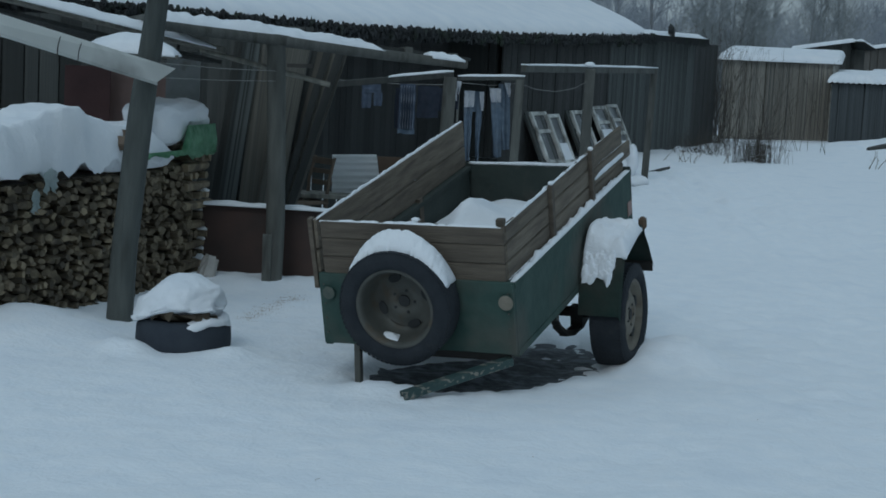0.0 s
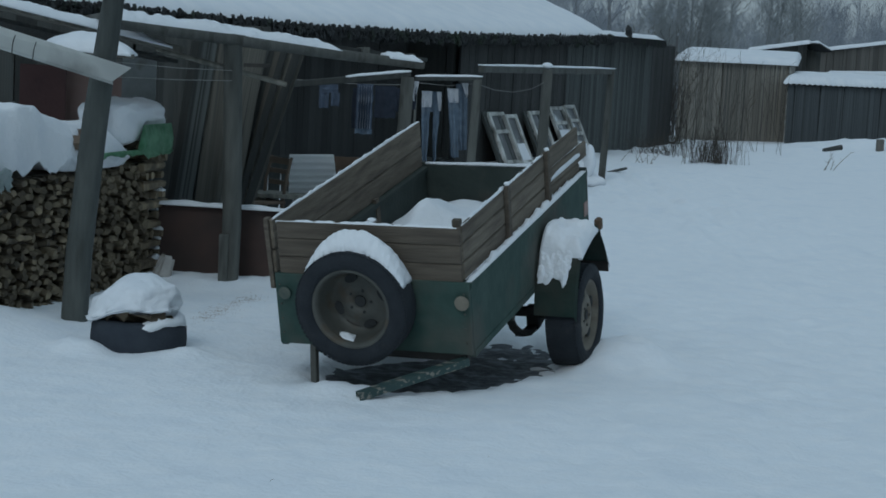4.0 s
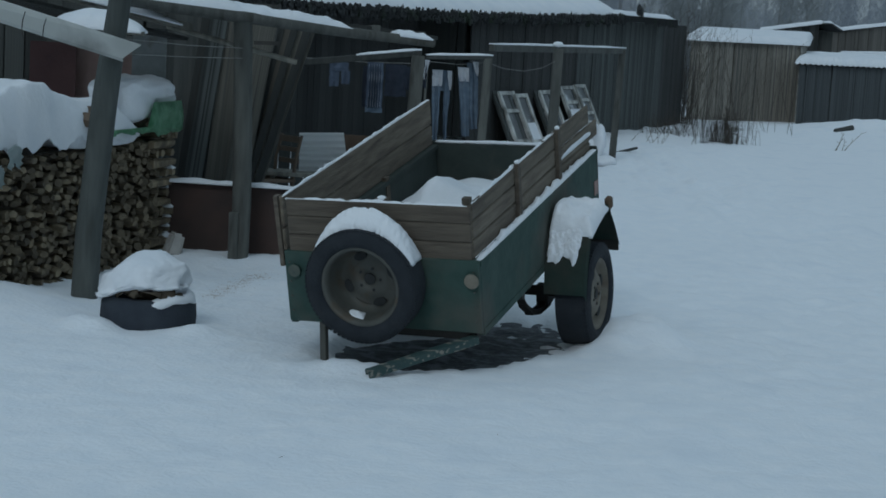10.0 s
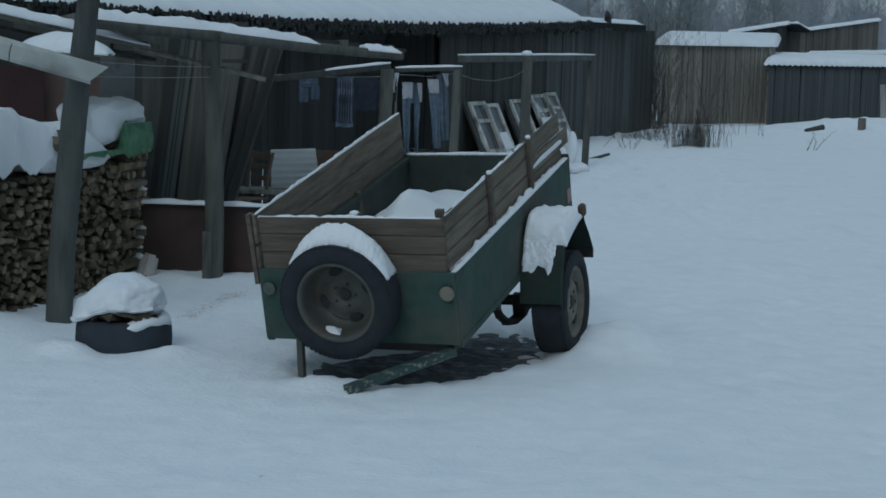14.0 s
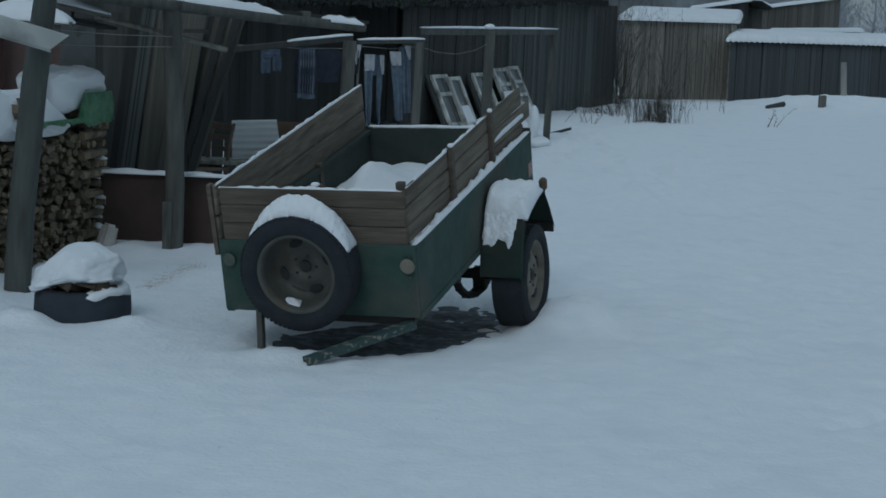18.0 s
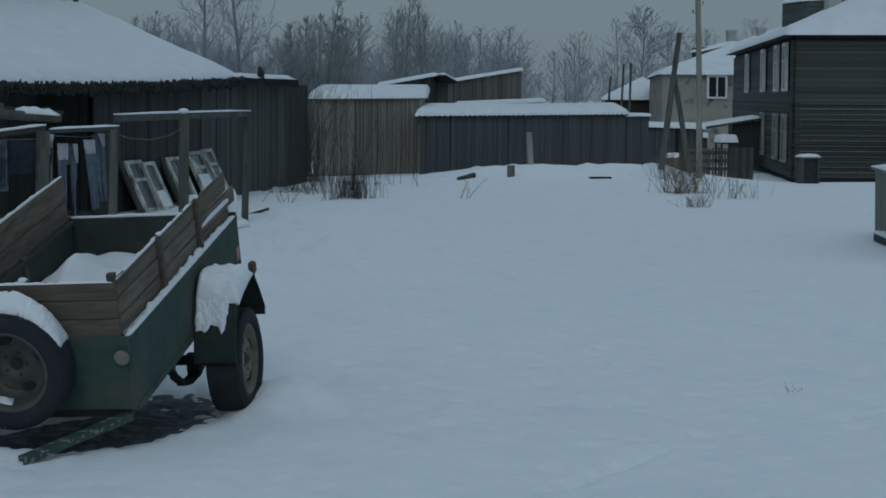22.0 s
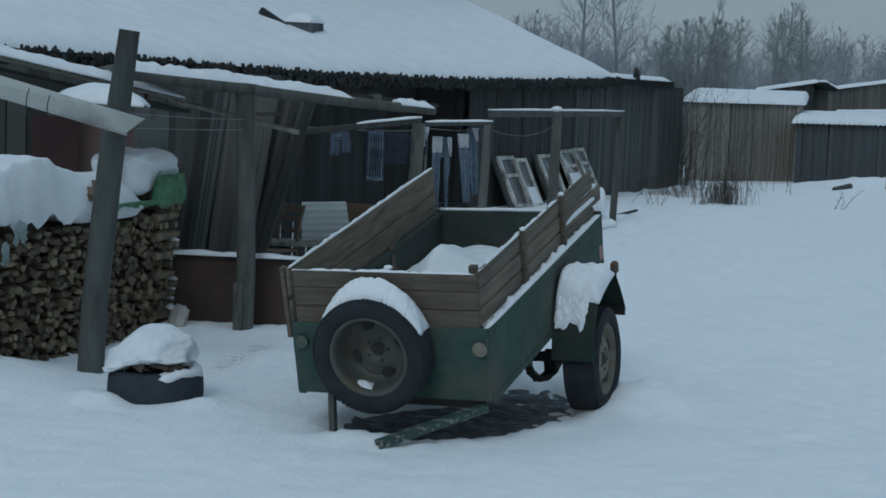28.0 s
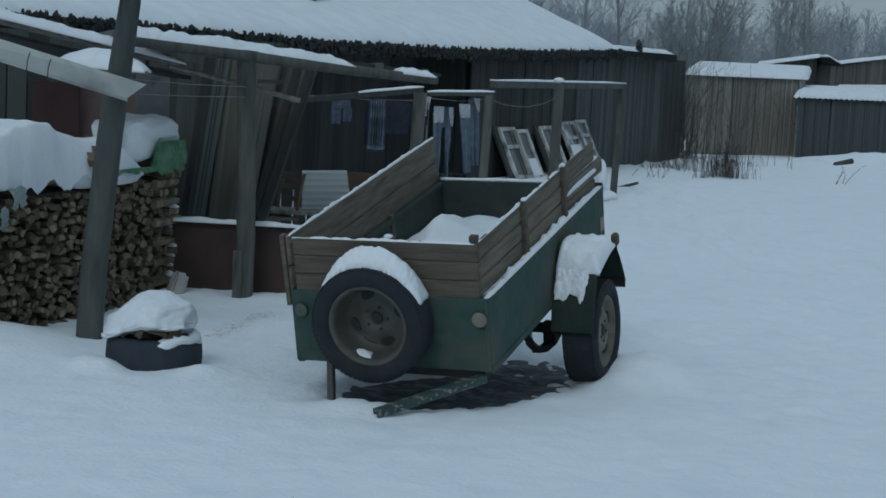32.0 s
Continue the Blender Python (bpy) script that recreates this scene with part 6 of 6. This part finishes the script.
for v in bm.verts:
    v.co += 0.07 * Vector((noise.noise(v.co * 4), noise.noise(v.co * 4 + Vector((5, 0, 0))), noise.noise(v.co * 4 + Vector((0, 5, 0)))))
solo("snow_heap", bm, DRIFT, "lump of snow piled by the drying frame", "snow", (2.86, 27.6, 0.0), kind="structure", smooth=True)

# ---- tyre planter ----
planter = thing("tyre_planter", (-1.63, 11.15, 0.0), "old tyre planter heaped with snow over wilted leaves", "planter")
part("tyre", lathe(bmesh.new(), [(0.18, 0.0), (0.20, 0.17), (0.235, 0.20), (0.275, 0.19), (0.298, 0.15), (0.303, 0.07), (0.292, -0.06), (0.2, -0.06)], 56), BLUERUBBER, planter, smooth=True)
part("soil", lathe(bmesh.new(), [(0.001, 0.10), (0.21, 0.09), (0.21, 0.02), (0.001, 0.02)], 24), EARTHSHADE, planter)


bm = bmesh.new()
bmesh.ops.create_icosphere(bm, subdivisions=5, radius=1.0)
for v in bm.verts:
    c = v.co.copy()
    flat = 1.0 if c.z > 0 else 0.28
    ragged = 0.15 * noise.noise(c * 1.9 + Vector((4, 0, 0))) + (0.05 + 0.05 * (c.z < 0.1)) * noise.noise(c * 5) + 0.012 * noise.noise(c * 11)
    r = 1 + ragged * (1.3 - 0.7 * max(0, c.z))
    v.co = Vector((-0.04 + 0.275 * c.x * r + 0.05 * max(0, c.z), -0.02 + 0.26 * c.y * r, 0.285 + 0.19 * c.z * flat * r - (0.09 * smooth_step(0.15, 1.0, -c.x) * (1 if c.z < 0.3 else 0.6))))
part("snow", bm, DRIFT, planter, "wide ragged cap of snow", smooth=True)
bm = bmesh.new()
lathe(bm, [(0.17, 0.15), (0.20, 0.20), (0.245, 0.235), (0.285, 0.215), (0.297, 0.175), (0.25, 0.16)], 56)
for v in bm.verts:
    a = math.atan2(v.co.y, v.co.x)
    bare = smooth_step(-0.35, 0.6, math.sin(-a - 1.25) + 0.25 * noise.noise(v.co * 7))
    v.co.z += 0.03 * noise.noise(v.co * 8) - 0.09 * bare
part("snow", bm, DRIFT, planter, smooth=True)
rng = random.Random(3)
for k in range(12):
    a = rng.uniform(3.9, 5.9)
    bm = bmesh.new()
    p0 = Vector((0.12 * math.cos(a), 0.12 * math.sin(a), 0.18))
    p1 = Vector((0.24 * math.cos(a), 0.24 * math.sin(a), 0.245 + rng.uniform(-0.03, 0.02)))
    p2 = Vector((0.28 * math.cos(a + 0.15), 0.28 * math.sin(a + 0.15), 0.225 + rng.uniform(-0.04, 0.02)))
    s = Vector((-math.sin(a), math.cos(a), 0)) * 0.045
    vs = [bm.verts.new(q) for q in (p0 - s, p0 + s, p1 + s * 1.3, p1 - s * 1.3, p2)]
    bm.faces.new(vs[:4])
    bm.faces.new((vs[3], vs[2], vs[4]))
    bmesh.ops.solidify(bm, geom=bm.faces[:], thickness=0.006)
    part("leaf", bm, DRY, planter)
bm = bmesh.new()
bmesh.ops.create_cube(bm, size=1.0, matrix=Matrix.Translation((0, 0, 0.05)) @ Matrix.Rotation(0.5, 4, "Z") @ Matrix.Rotation(0.25, 4, "Y") @ Matrix.Diagonal((0.11, 0.10, 0.2, 1)))
bmesh.ops.bevel(bm, geom=bm.edges[:], offset=0.022, segments=2, affect="EDGES")
for v in bm.verts:
    v.co.x *= 1.15 - v.co.z * 1.6
    v.co += 0.02 * Vector((noise.noise(v.co * 13), noise.noise(v.co * 13 + Vector((3, 0, 0))), noise.noise(v.co * 13 + Vector((0, 3, 0)))))
solo("stone", bm, STONE, "pale blocky stone standing in the snow", "stone", (-1.90, 14.2, 0.07))

# ---- pole, braces, fence, box, barrier on the far side ----
upole, ush = pole_thing("utility_pole", [(16.05, 41.9, -0.4), (16.0, 41.9, 2.5), (15.86, 41.9, 6.6)], [0.075, 0.07, 0.06], "tall slim pale wooden utility pole", "pole", TANWOOD)
for z, sx in ((4.55, -1), (4.75, 1), (4.95, -1), (5.2, 1), (5.4, -1)):
    bm = sweep(bmesh.new(), [(-0.12, 0, z), (-0.12 + sx * 0.13, -0.02, z), (-0.12 + sx * 0.13, -0.02, z + 0.08)], [0.010, 0.010, 0.022], 6)
    part("insulator", bm, DARKSTEEL, upole)
pole_thing("brace_pole", [(15.38, 43.0, -0.2), (15.87, 43.0, 3.7)], [0.09, 0.065], "thick slanting wooden pole with snow", "pole")
pole_thing("brace_pole", [(16.35, 43.2, -0.2), (15.75, 43.0, 2.6)], [0.08, 0.06], "slanting wooden brace pole", "pole")
pole_thing("stump_post", [(12.27, 44.0, 0.1), (12.2, 44.0, 1.15)], [0.08, 0.075], "short leaning grey wooden post in the snow bank", "post", PALEPOST)
fence = thing("picket_fence", (22.3, 57.0, -0.7), "low dark picket fence with a board gate by the porch", "fence")
for k in range(8):
    plank(fence, (0.03 + k * 0.11, 0, -0.6), (0.03 + k * 0.11, 0, 1.05), 0.065, 0.03, BARN, (0, -1, 0), "picket")
for k in range(6):
    plank(fence, (0.94 + k * 0.14, 0.5, -0.6), (0.94 + k * 0.14, 0.5, 1.08 - 0.02 * (k % 2)), 0.135, 0.03, BARN, (0, -1, 0), "gate_board")
    plank(fence, (-0.10 - k * 0.15, 0.1, -0.6), (-0.10 - k * 0.15, 0.1, 1.02 + 0.03 * (k % 2)), 0.145, 0.03, ENCLOSURE, (0, -1, 0), "board")
for z in (0.35, 0.62, 0.9):
    part("rail", bar(bmesh.new(), (-1.0, 0.04, z), (0.9, 0.04, z), 0.05, 0.11), BARN, fence)
bx = thing("wooden_bin", (18.1, 40.0, -0.06), "dark upright board bin with snow on its lid", "bin", turn=Matrix.Diagonal((0.75, 0.75, 1.0, 1.0)))
part("side_wall", box(bmesh.new(), (-0.27, 0, 0.3), (0.06, 0.5, 0.75)), DARKSHED, bx)
part("side_wall", box(bmesh.new(), (0.27, 0, 0.3), (0.06, 0.5, 0.75)), DARKSHED, bx)
part("front", box(bmesh.new(), (0, -0.16, 0.3), (0.5, 0.04, 0.72)), TAR, bx)
part("lid", box(bmesh.new(), (0, 0, 0.68), (0.68, 0.6, 0.04)), GREYWOOD, bx)
part("snow", snow_layer(bmesh.new(), quad((-0.34, -0.3, 0.70), (0.34, -0.3, 0.70), (0.34, 0.3, 0.70), (-0.34, 0.3, 0.70)), 14, 12, 0.07, 4, 0.2), DRIFT, bx, smooth=True)
# low plank enclosure at the yard's edge
enc = thing("plank_enclosure", (11.65, 23.4, 0), "grey-green low plank enclosure with snow on its rim", "fence")
corners = ((0, 0), (-0.85, -2.95), (1.55, -0.75), (2.6, 1.3))
for (ax, ay), (bx_, by) in zip(corners, corners[1:] + corners[:1]):
    n = round(math.hypot(bx_ - ax, by - ay) / 0.2)
    za, zb = 1.065 + 0.015 * ay, 1.065 + 0.015 * by
    for k in range(n):
        t = (k + 0.5) / n
        x, y = ax + (bx_ - ax) * t, ay + (by - ay) * t
        plank(enc, (x, y, 0.02), (x - 0.02, y, za + (zb - za) * t - 0.03), 0.194, 0.035, ENCLOSURE, (by - ay, ax - bx_, 0), "board")
    part("rim", bar(bmesh.new(), (ax - 0.02, ay, za - 0.01), (bx_ - 0.02, by, zb - 0.01), 0.13, 0.05), ENCLOSURE, enc)
    part("bottom_rail", bar(bmesh.new(), (ax, ay, 0.07), (bx_, by, 0.07), 0.07, 0.12), BARN, enc)
    snow_strip((ax - 0.03, ay, za + 0.015), (bx_ - 0.02, by, zb + 0.015), 0.14, 0.03, 3, enc, n=50, freq=4)
    snow_strip((ax - 0.02, ay - 0.01, 0.13), (bx_ - 0.02, by - 0.01, 0.13), 0.075, 0.055, 6, enc, n=90, lump=1.8, freq=9, least=-0.005)
for nm, at, r, lb in (("snowed_log", (3.62, 30.6, -0.04), 0.03, "small dark log end in the snow by the drying frame"), ("snowed_log", (10.12, 42.0, 0.02), 0.085, "dark log end sticking out of the snow")):
    b = sweep(bmesh.new(), [(-0.25, 0, 0), (0.2, 0.15, 0.12)], [r, r * 0.7], 8, 0.2)
    solo(nm, b, BARN, lb, "log", at)
solo("snowed_board", box(bmesh.new(), (0, 0, 0.015), (0.55, 0.16, 0.05), bev=0.01), BARN, "dark board lying half covered in the snow", "board", (13.35, 41.6, 0.07))
solo("block", box(bmesh.new(), (0, 0, 0.1), (0.16, 0.16, 0.3), bev=0.01), FARWOOD, "small grey wooden block in the snow bank", "block", (11.22, 42.1, 0.13))

for k, (x, y, z1) in enumerate(((30.58, 90.0, 3.9), (30.2, 90.5, 3.85), (29.5, 91.0, 3.2))):
    pole_thing("garden_pole", [(x - 0.1, y, -1.8), (x + 0.15 * k, y, z1)], [0.07, 0.06], "thin dark pole standing among the far sheds", "pole")
# crumbs of bark and frozen dirt on the snow
rng = random.Random(15)
v_all, f_all = [], []
for k in range(900):
    if k < 870:
        t = rng.random()
        x, y = -1.42 + 0.30 * t + rng.gauss(0, 0.05), 12.5 + 1.25 * t + rng.gauss(0, 0.10)
    else:
        x, y = rng.uniform(-2.5, 9), rng.uniform(8, 26)
    r = rng.uniform(0.0012, 0.0036)
    z = ground_z(x, y) + r * 0.3
    i = len(v_all)
    v_all += [(x + r * 2, y, z), (x - r, y + r, z), (x - r, y - r, z), (x, y, z + r)]
    f_all += [(i, i + 1, i + 3), (i + 1, i + 2, i + 3), (i + 2, i, i + 3)]
me = bpy.data.meshes.new("litter")
me.from_pydata(v_all, [], f_all)
me.materials.append(LITTER)
tagged(new("litter", me), "crumbs of bark and dirt scattered on the snow", "litter", kind="stuff")

# ---- trees and weeds ----
def limb(rng, p, d, length, r, n, lift, out, bend=0.14):
    """One crooked limb of n pieces that bends upward; gives back its joints."""
    joints = []
    for k in range(n):
        d = (d + Vector((rng.gauss(0, bend), rng.gauss(0, bend), rng.gauss(0, 0.08) + lift))).normalized()
        q = p + d * (length / n)
        out.append((p, q, r * (1 - 0.8 * k / n), r * (1 - 0.8 * (k + 1) / n)))
        p = q
        joints.append((p.copy(), d.copy(), r * (1 - 0.8 * (k + 1) / n)))
    return joints


def aside(rng, d, wide):
    a = rng.uniform(0, 6.2832)
    return (d + Vector((math.cos(a), math.sin(a), rng.uniform(-0.4, 0.4))) * wide).normalized()


def tree_segments(seed, height, r, depth=3, spread=0.6, trunk_part=0.2, lift=0.10, reach=0.36):
    """Trunk and crown of a bare tree: ascending limbs, side twigs and, at depth 3, fine spray."""
    rng = random.Random(seed)
    trunk, crown = [], []
    n = 14
    for k, (p, d, rr) in enumerate(limb(rng, Vector((0, 0, -0.4)), Vector((0, 0, 1)), height + 0.4, r, n, 0.06, trunk, 0.022)):
        f = (k + 1) / n
        if f < trunk_part:
            continue
        for _ in range(3):
            ln = height * rng.uniform(0.7, 1.15) * reach * max(0.12, math.sin(math.pi * (0.14 + 0.82 * f)))
            for q, e, r2 in limb(rng, p, aside(rng, d, spread), ln, max(0.006, rr * 0.4), 5, lift, crown):
                for _ in range(2):
                    t_ = limb(rng, q, aside(rng, e, 0.75), ln * rng.uniform(0.2, 0.42), r2 * 0.6, 3, lift * 0.5, crown)
                    if depth > 2:
                        for q3, e3, r3 in t_:
                            limb(rng, q3, aside(rng, e3, 0.8), ln * rng.uniform(0.10, 0.2), r3 * 0.6, 2, 0.0, crown)
    return trunk, crown


def segments_mesh(name, segs, mat, thin=0.0, spike=0.0):
    """Three-sided rods, all in one mesh; those thinner than spike run out to a point."""
    v, f = [], []
    for p, q, r0, r1 in segs:
        d = (q - p).normalized()
        a = d.cross(Vector((0.3, 0.9, 0.2))).normalized()
        b = d.cross(a)
        i = len(v)
        if r0 < spike:
            r = max(r0, thin)
            v += [p + (a * math.cos(2.0944 * k) + b * math.sin(2.0944 * k)) * r for k in range(3)] + [p + (q - p) * 1.25]
            f += [(i, i + 1, i + 3), (i + 1, i + 2, i + 3), (i + 2, i, i + 3)]
            continue
        for c, r in ((p, r0), (q, r1)):
            r = max(r, thin)
            for k in range(3):
                v.append(c + (a * math.cos(2.0944 * k) + b * math.sin(2.0944 * k)) * r)
        f += [(i, i + 1, i + 4, i + 3), (i + 1, i + 2, i + 5, i + 4), (i + 2, i, i + 3, i + 5)]
    me_ = bpy.data.meshes.new(name)
    me_.from_pydata(v, [], f)
    me_.materials.append(mat)
    return me_


def tree(at, seed, height, r, label, depth=3, spread=0.55, mat=HAZETWIG, thin=0.012, trunk_part=0.3, lift=0.10, reach=0.36):
    th = thing("bare_tree", at, label, "tree", "bare trees")
    trunk, crown = tree_segments(seed, height, r, depth, spread, trunk_part, lift, reach)
    for nm, segs, m_ in (("trunk", trunk, BARK), ("crown", crown, mat)):
        ob = new(nm, segments_mesh(nm, segs, m_, thin))
        ob.parent = th
    return th


tree((5.55, 62, -1.0), 1, 8.2, 0.11, "tall bare haze-pale birch behind the barn", 3, 0.7, HAZETWIG, 0.006, 0.2, 0.06, 0.21)
tree((6.85, 63, -1.0), 2, 8.6, 0.12, "tall bare birch with a forked haze-pale crown", 3, 0.7, HAZETWIG, 0.006, 0.2, 0.06, 0.21)
tree((4.0, 66, -1.0), 8, 6.0, 0.08, "slender bare birch paled by painted haze", 3, 0.7, HAZETWIG, 0.006, 0.2, 0.06, 0.22)
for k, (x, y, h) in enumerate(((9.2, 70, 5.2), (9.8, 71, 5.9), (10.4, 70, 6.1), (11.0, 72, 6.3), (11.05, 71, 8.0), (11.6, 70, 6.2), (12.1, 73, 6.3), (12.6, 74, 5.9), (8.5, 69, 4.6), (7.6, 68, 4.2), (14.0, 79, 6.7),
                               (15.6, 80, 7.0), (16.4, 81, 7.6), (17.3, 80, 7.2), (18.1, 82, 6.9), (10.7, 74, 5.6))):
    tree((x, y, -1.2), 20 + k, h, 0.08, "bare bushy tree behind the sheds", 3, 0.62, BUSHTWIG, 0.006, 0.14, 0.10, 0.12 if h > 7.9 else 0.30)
tree((54.5, 158, -2.0), 31, 12.0, 0.2, "far drooping birch paled by painted haze", 3, 0.7, HAZETWIG, 0.02, 0.15, -0.08)
# the wood along the horizon
rng = random.Random(60)
wood = []
for seed in range(6):
    t_, c_ = tree_segments(100 + seed, 8.4 if seed % 3 else 6.4, 0.10, 2, 0.95, 0.10, 0.09)
    wood.append(t_ + c_)
v_all, f_all = [], []
parts_np = []
for segs in wood:
    m_ = segments_mesh("tmp", segs, HAZETWIG, 0.014, 0.02)
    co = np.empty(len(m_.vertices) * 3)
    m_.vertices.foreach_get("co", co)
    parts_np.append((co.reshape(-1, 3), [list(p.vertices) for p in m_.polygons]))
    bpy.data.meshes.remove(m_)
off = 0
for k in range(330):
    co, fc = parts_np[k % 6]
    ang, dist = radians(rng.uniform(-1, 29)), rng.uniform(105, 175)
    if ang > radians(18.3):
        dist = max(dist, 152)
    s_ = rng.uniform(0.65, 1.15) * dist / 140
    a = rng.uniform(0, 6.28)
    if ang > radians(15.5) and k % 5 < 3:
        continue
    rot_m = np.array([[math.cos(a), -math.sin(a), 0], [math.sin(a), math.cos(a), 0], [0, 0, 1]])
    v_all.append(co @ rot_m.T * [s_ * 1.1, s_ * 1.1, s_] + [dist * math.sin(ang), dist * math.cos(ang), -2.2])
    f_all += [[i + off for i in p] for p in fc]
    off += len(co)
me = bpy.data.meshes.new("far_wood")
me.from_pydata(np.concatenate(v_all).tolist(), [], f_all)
me.materials.append(HAZETWIG)
tagged(new("far_wood", me), "grey haze-pale bare wood along the horizon", "trees", kind="stuff")


def bush(name, at, label, n, h, w, mat, seed, lean=0.25, r=0.006):
    rng_ = random.Random(seed)
    segs = []
    for _ in range(n):
        p = Vector((rng_.gauss(0, w * 0.45), rng_.gauss(0, w * 0.3), -0.05))
        d = Vector((rng_.gauss(0, lean), rng_.gauss(0, lean), 1)).normalized()
        ln = h * rng_.uniform(0.5, 1.15)
        for k in range(4):
            q = p + d * ln / 4
            segs.append((p, q, r * (1 - k * 0.18), r * (0.82 - k * 0.18)))
            if k:
                s = (d + Vector((rng_.gauss(0, 0.6), rng_.gauss(0, 0.6), 0))).normalized()
                segs.append((q, q + s * ln * 0.18, r * 0.6, r * 0.3))
            d = (d + Vector((rng_.gauss(0, 0.12), rng_.gauss(0, 0.12), 0))).normalized()
            p = q
    return tagged(_bush_ob(name, segs, mat, at), label, "bush", kind="stuff" if n < 100 else "")


def _bush_ob(name, segs, mat, at):
    ob = new(name, segments_mesh(name, segs, mat))
    ob.location = at
    return ob


bush("shrub", (6.05, 35.0, 0.0), "bare brown shrub standing in the snow", 300, 0.62, 0.55, TWIG, 1, 0.14, 0.0038)
bush("shrub", (7.0, 40.5, 0.0), "tall thin bare shrub before the shed", 60, 1.9, 1.3, TWIG, 2, 0.25, 0.006)
bush("shrub", (6.0, 42.0, 0.0), "tall thin bare shrub at the barn's end", 230, 2.4, 0.8, TWIG, 6, 0.2, 0.006)
bush("shrub", (5.4, 37.2, 0.0), "low ragged dark twigs at the barn's foot", 110, 0.55, 0.75, TWIG, 16, 0.5, 0.005)
bush("dry_weeds", (11.95, 31.4, 0.0), "low clump of dry brown grass in the snow", 60, 0.32, 0.32, DRY, 3, 0.45, 0.0045)
bush("dry_weeds", (13.5, 36.1, 0.0), "tall dry weeds by the utility pole", 150, 0.9, 0.62, DRY, 4, 0.28, 0.0062)
bush("dry_weeds", (14.9, 41.3, 0.0), "small leaning tuft of dry weeds", 24, 0.65, 0.2, DRY, 8, 0.3, 0.007)
bush("dry_weeds", (13.75, 34.0, 0.0), "sparse dry weeds in the snow", 45, 0.6, 0.7, DRY, 9, 0.4, 0.0045)
bush("dry_twig", (8.35, 35.2, 0.0), "single dry twig in the snow", 4, 0.5, 0.12, DRY, 5, 0.4, 0.010)
bush("dry_twig", (5.07, 11.37, 0.0), "small tuft of dry twigs in the snow", 9, 0.10, 0.07, DRY, 12, 0.6, 0.0025)
bush("dry_twig", (4.7, 34.0, 0.0), "few dry stalks in the snow", 10, 0.45, 0.6, DRY, 7, 0.4, 0.007)
bush("dry_twig", (-0.55, 7.9, -0.02), "two thin dry grass stalks in the snow", 3, 0.12, 0.03, DRY, 11, 0.5, 0.002)
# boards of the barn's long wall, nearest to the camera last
plank_front(barn, (BL(24.5, 1.0, 0)).xy, (BL(9.4, 1.0, 0)).xy, (-0.1, -0.1), (2.5, 2.5), 0.2, SHADEBOARDS, 31, 0.03, 0.004, 0.05)
plank_front(barn, (BL(9.4, -0.02, 0)).xy, (BL(4.2, -0.02, 0)).xy, (-0.1, -0.1), (2.16, 2.28), 0.2, SHADEBOARDS, 32, 0.03, 0.004, 0.05)
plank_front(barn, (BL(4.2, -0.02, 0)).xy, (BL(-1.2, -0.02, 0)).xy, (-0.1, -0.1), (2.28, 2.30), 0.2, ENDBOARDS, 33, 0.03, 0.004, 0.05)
# the dark tone again, painted for the shade at the barn's end
plank_front(barn, (BL(-1.2, -0.02, 0)).xy, (BL(-2.9, -0.02, 0)).xy, (-0.1, -0.1), (2.30, 2.30), 0.2, SHADEBOARDS, 34, 0.03, 0.004, 0.05)
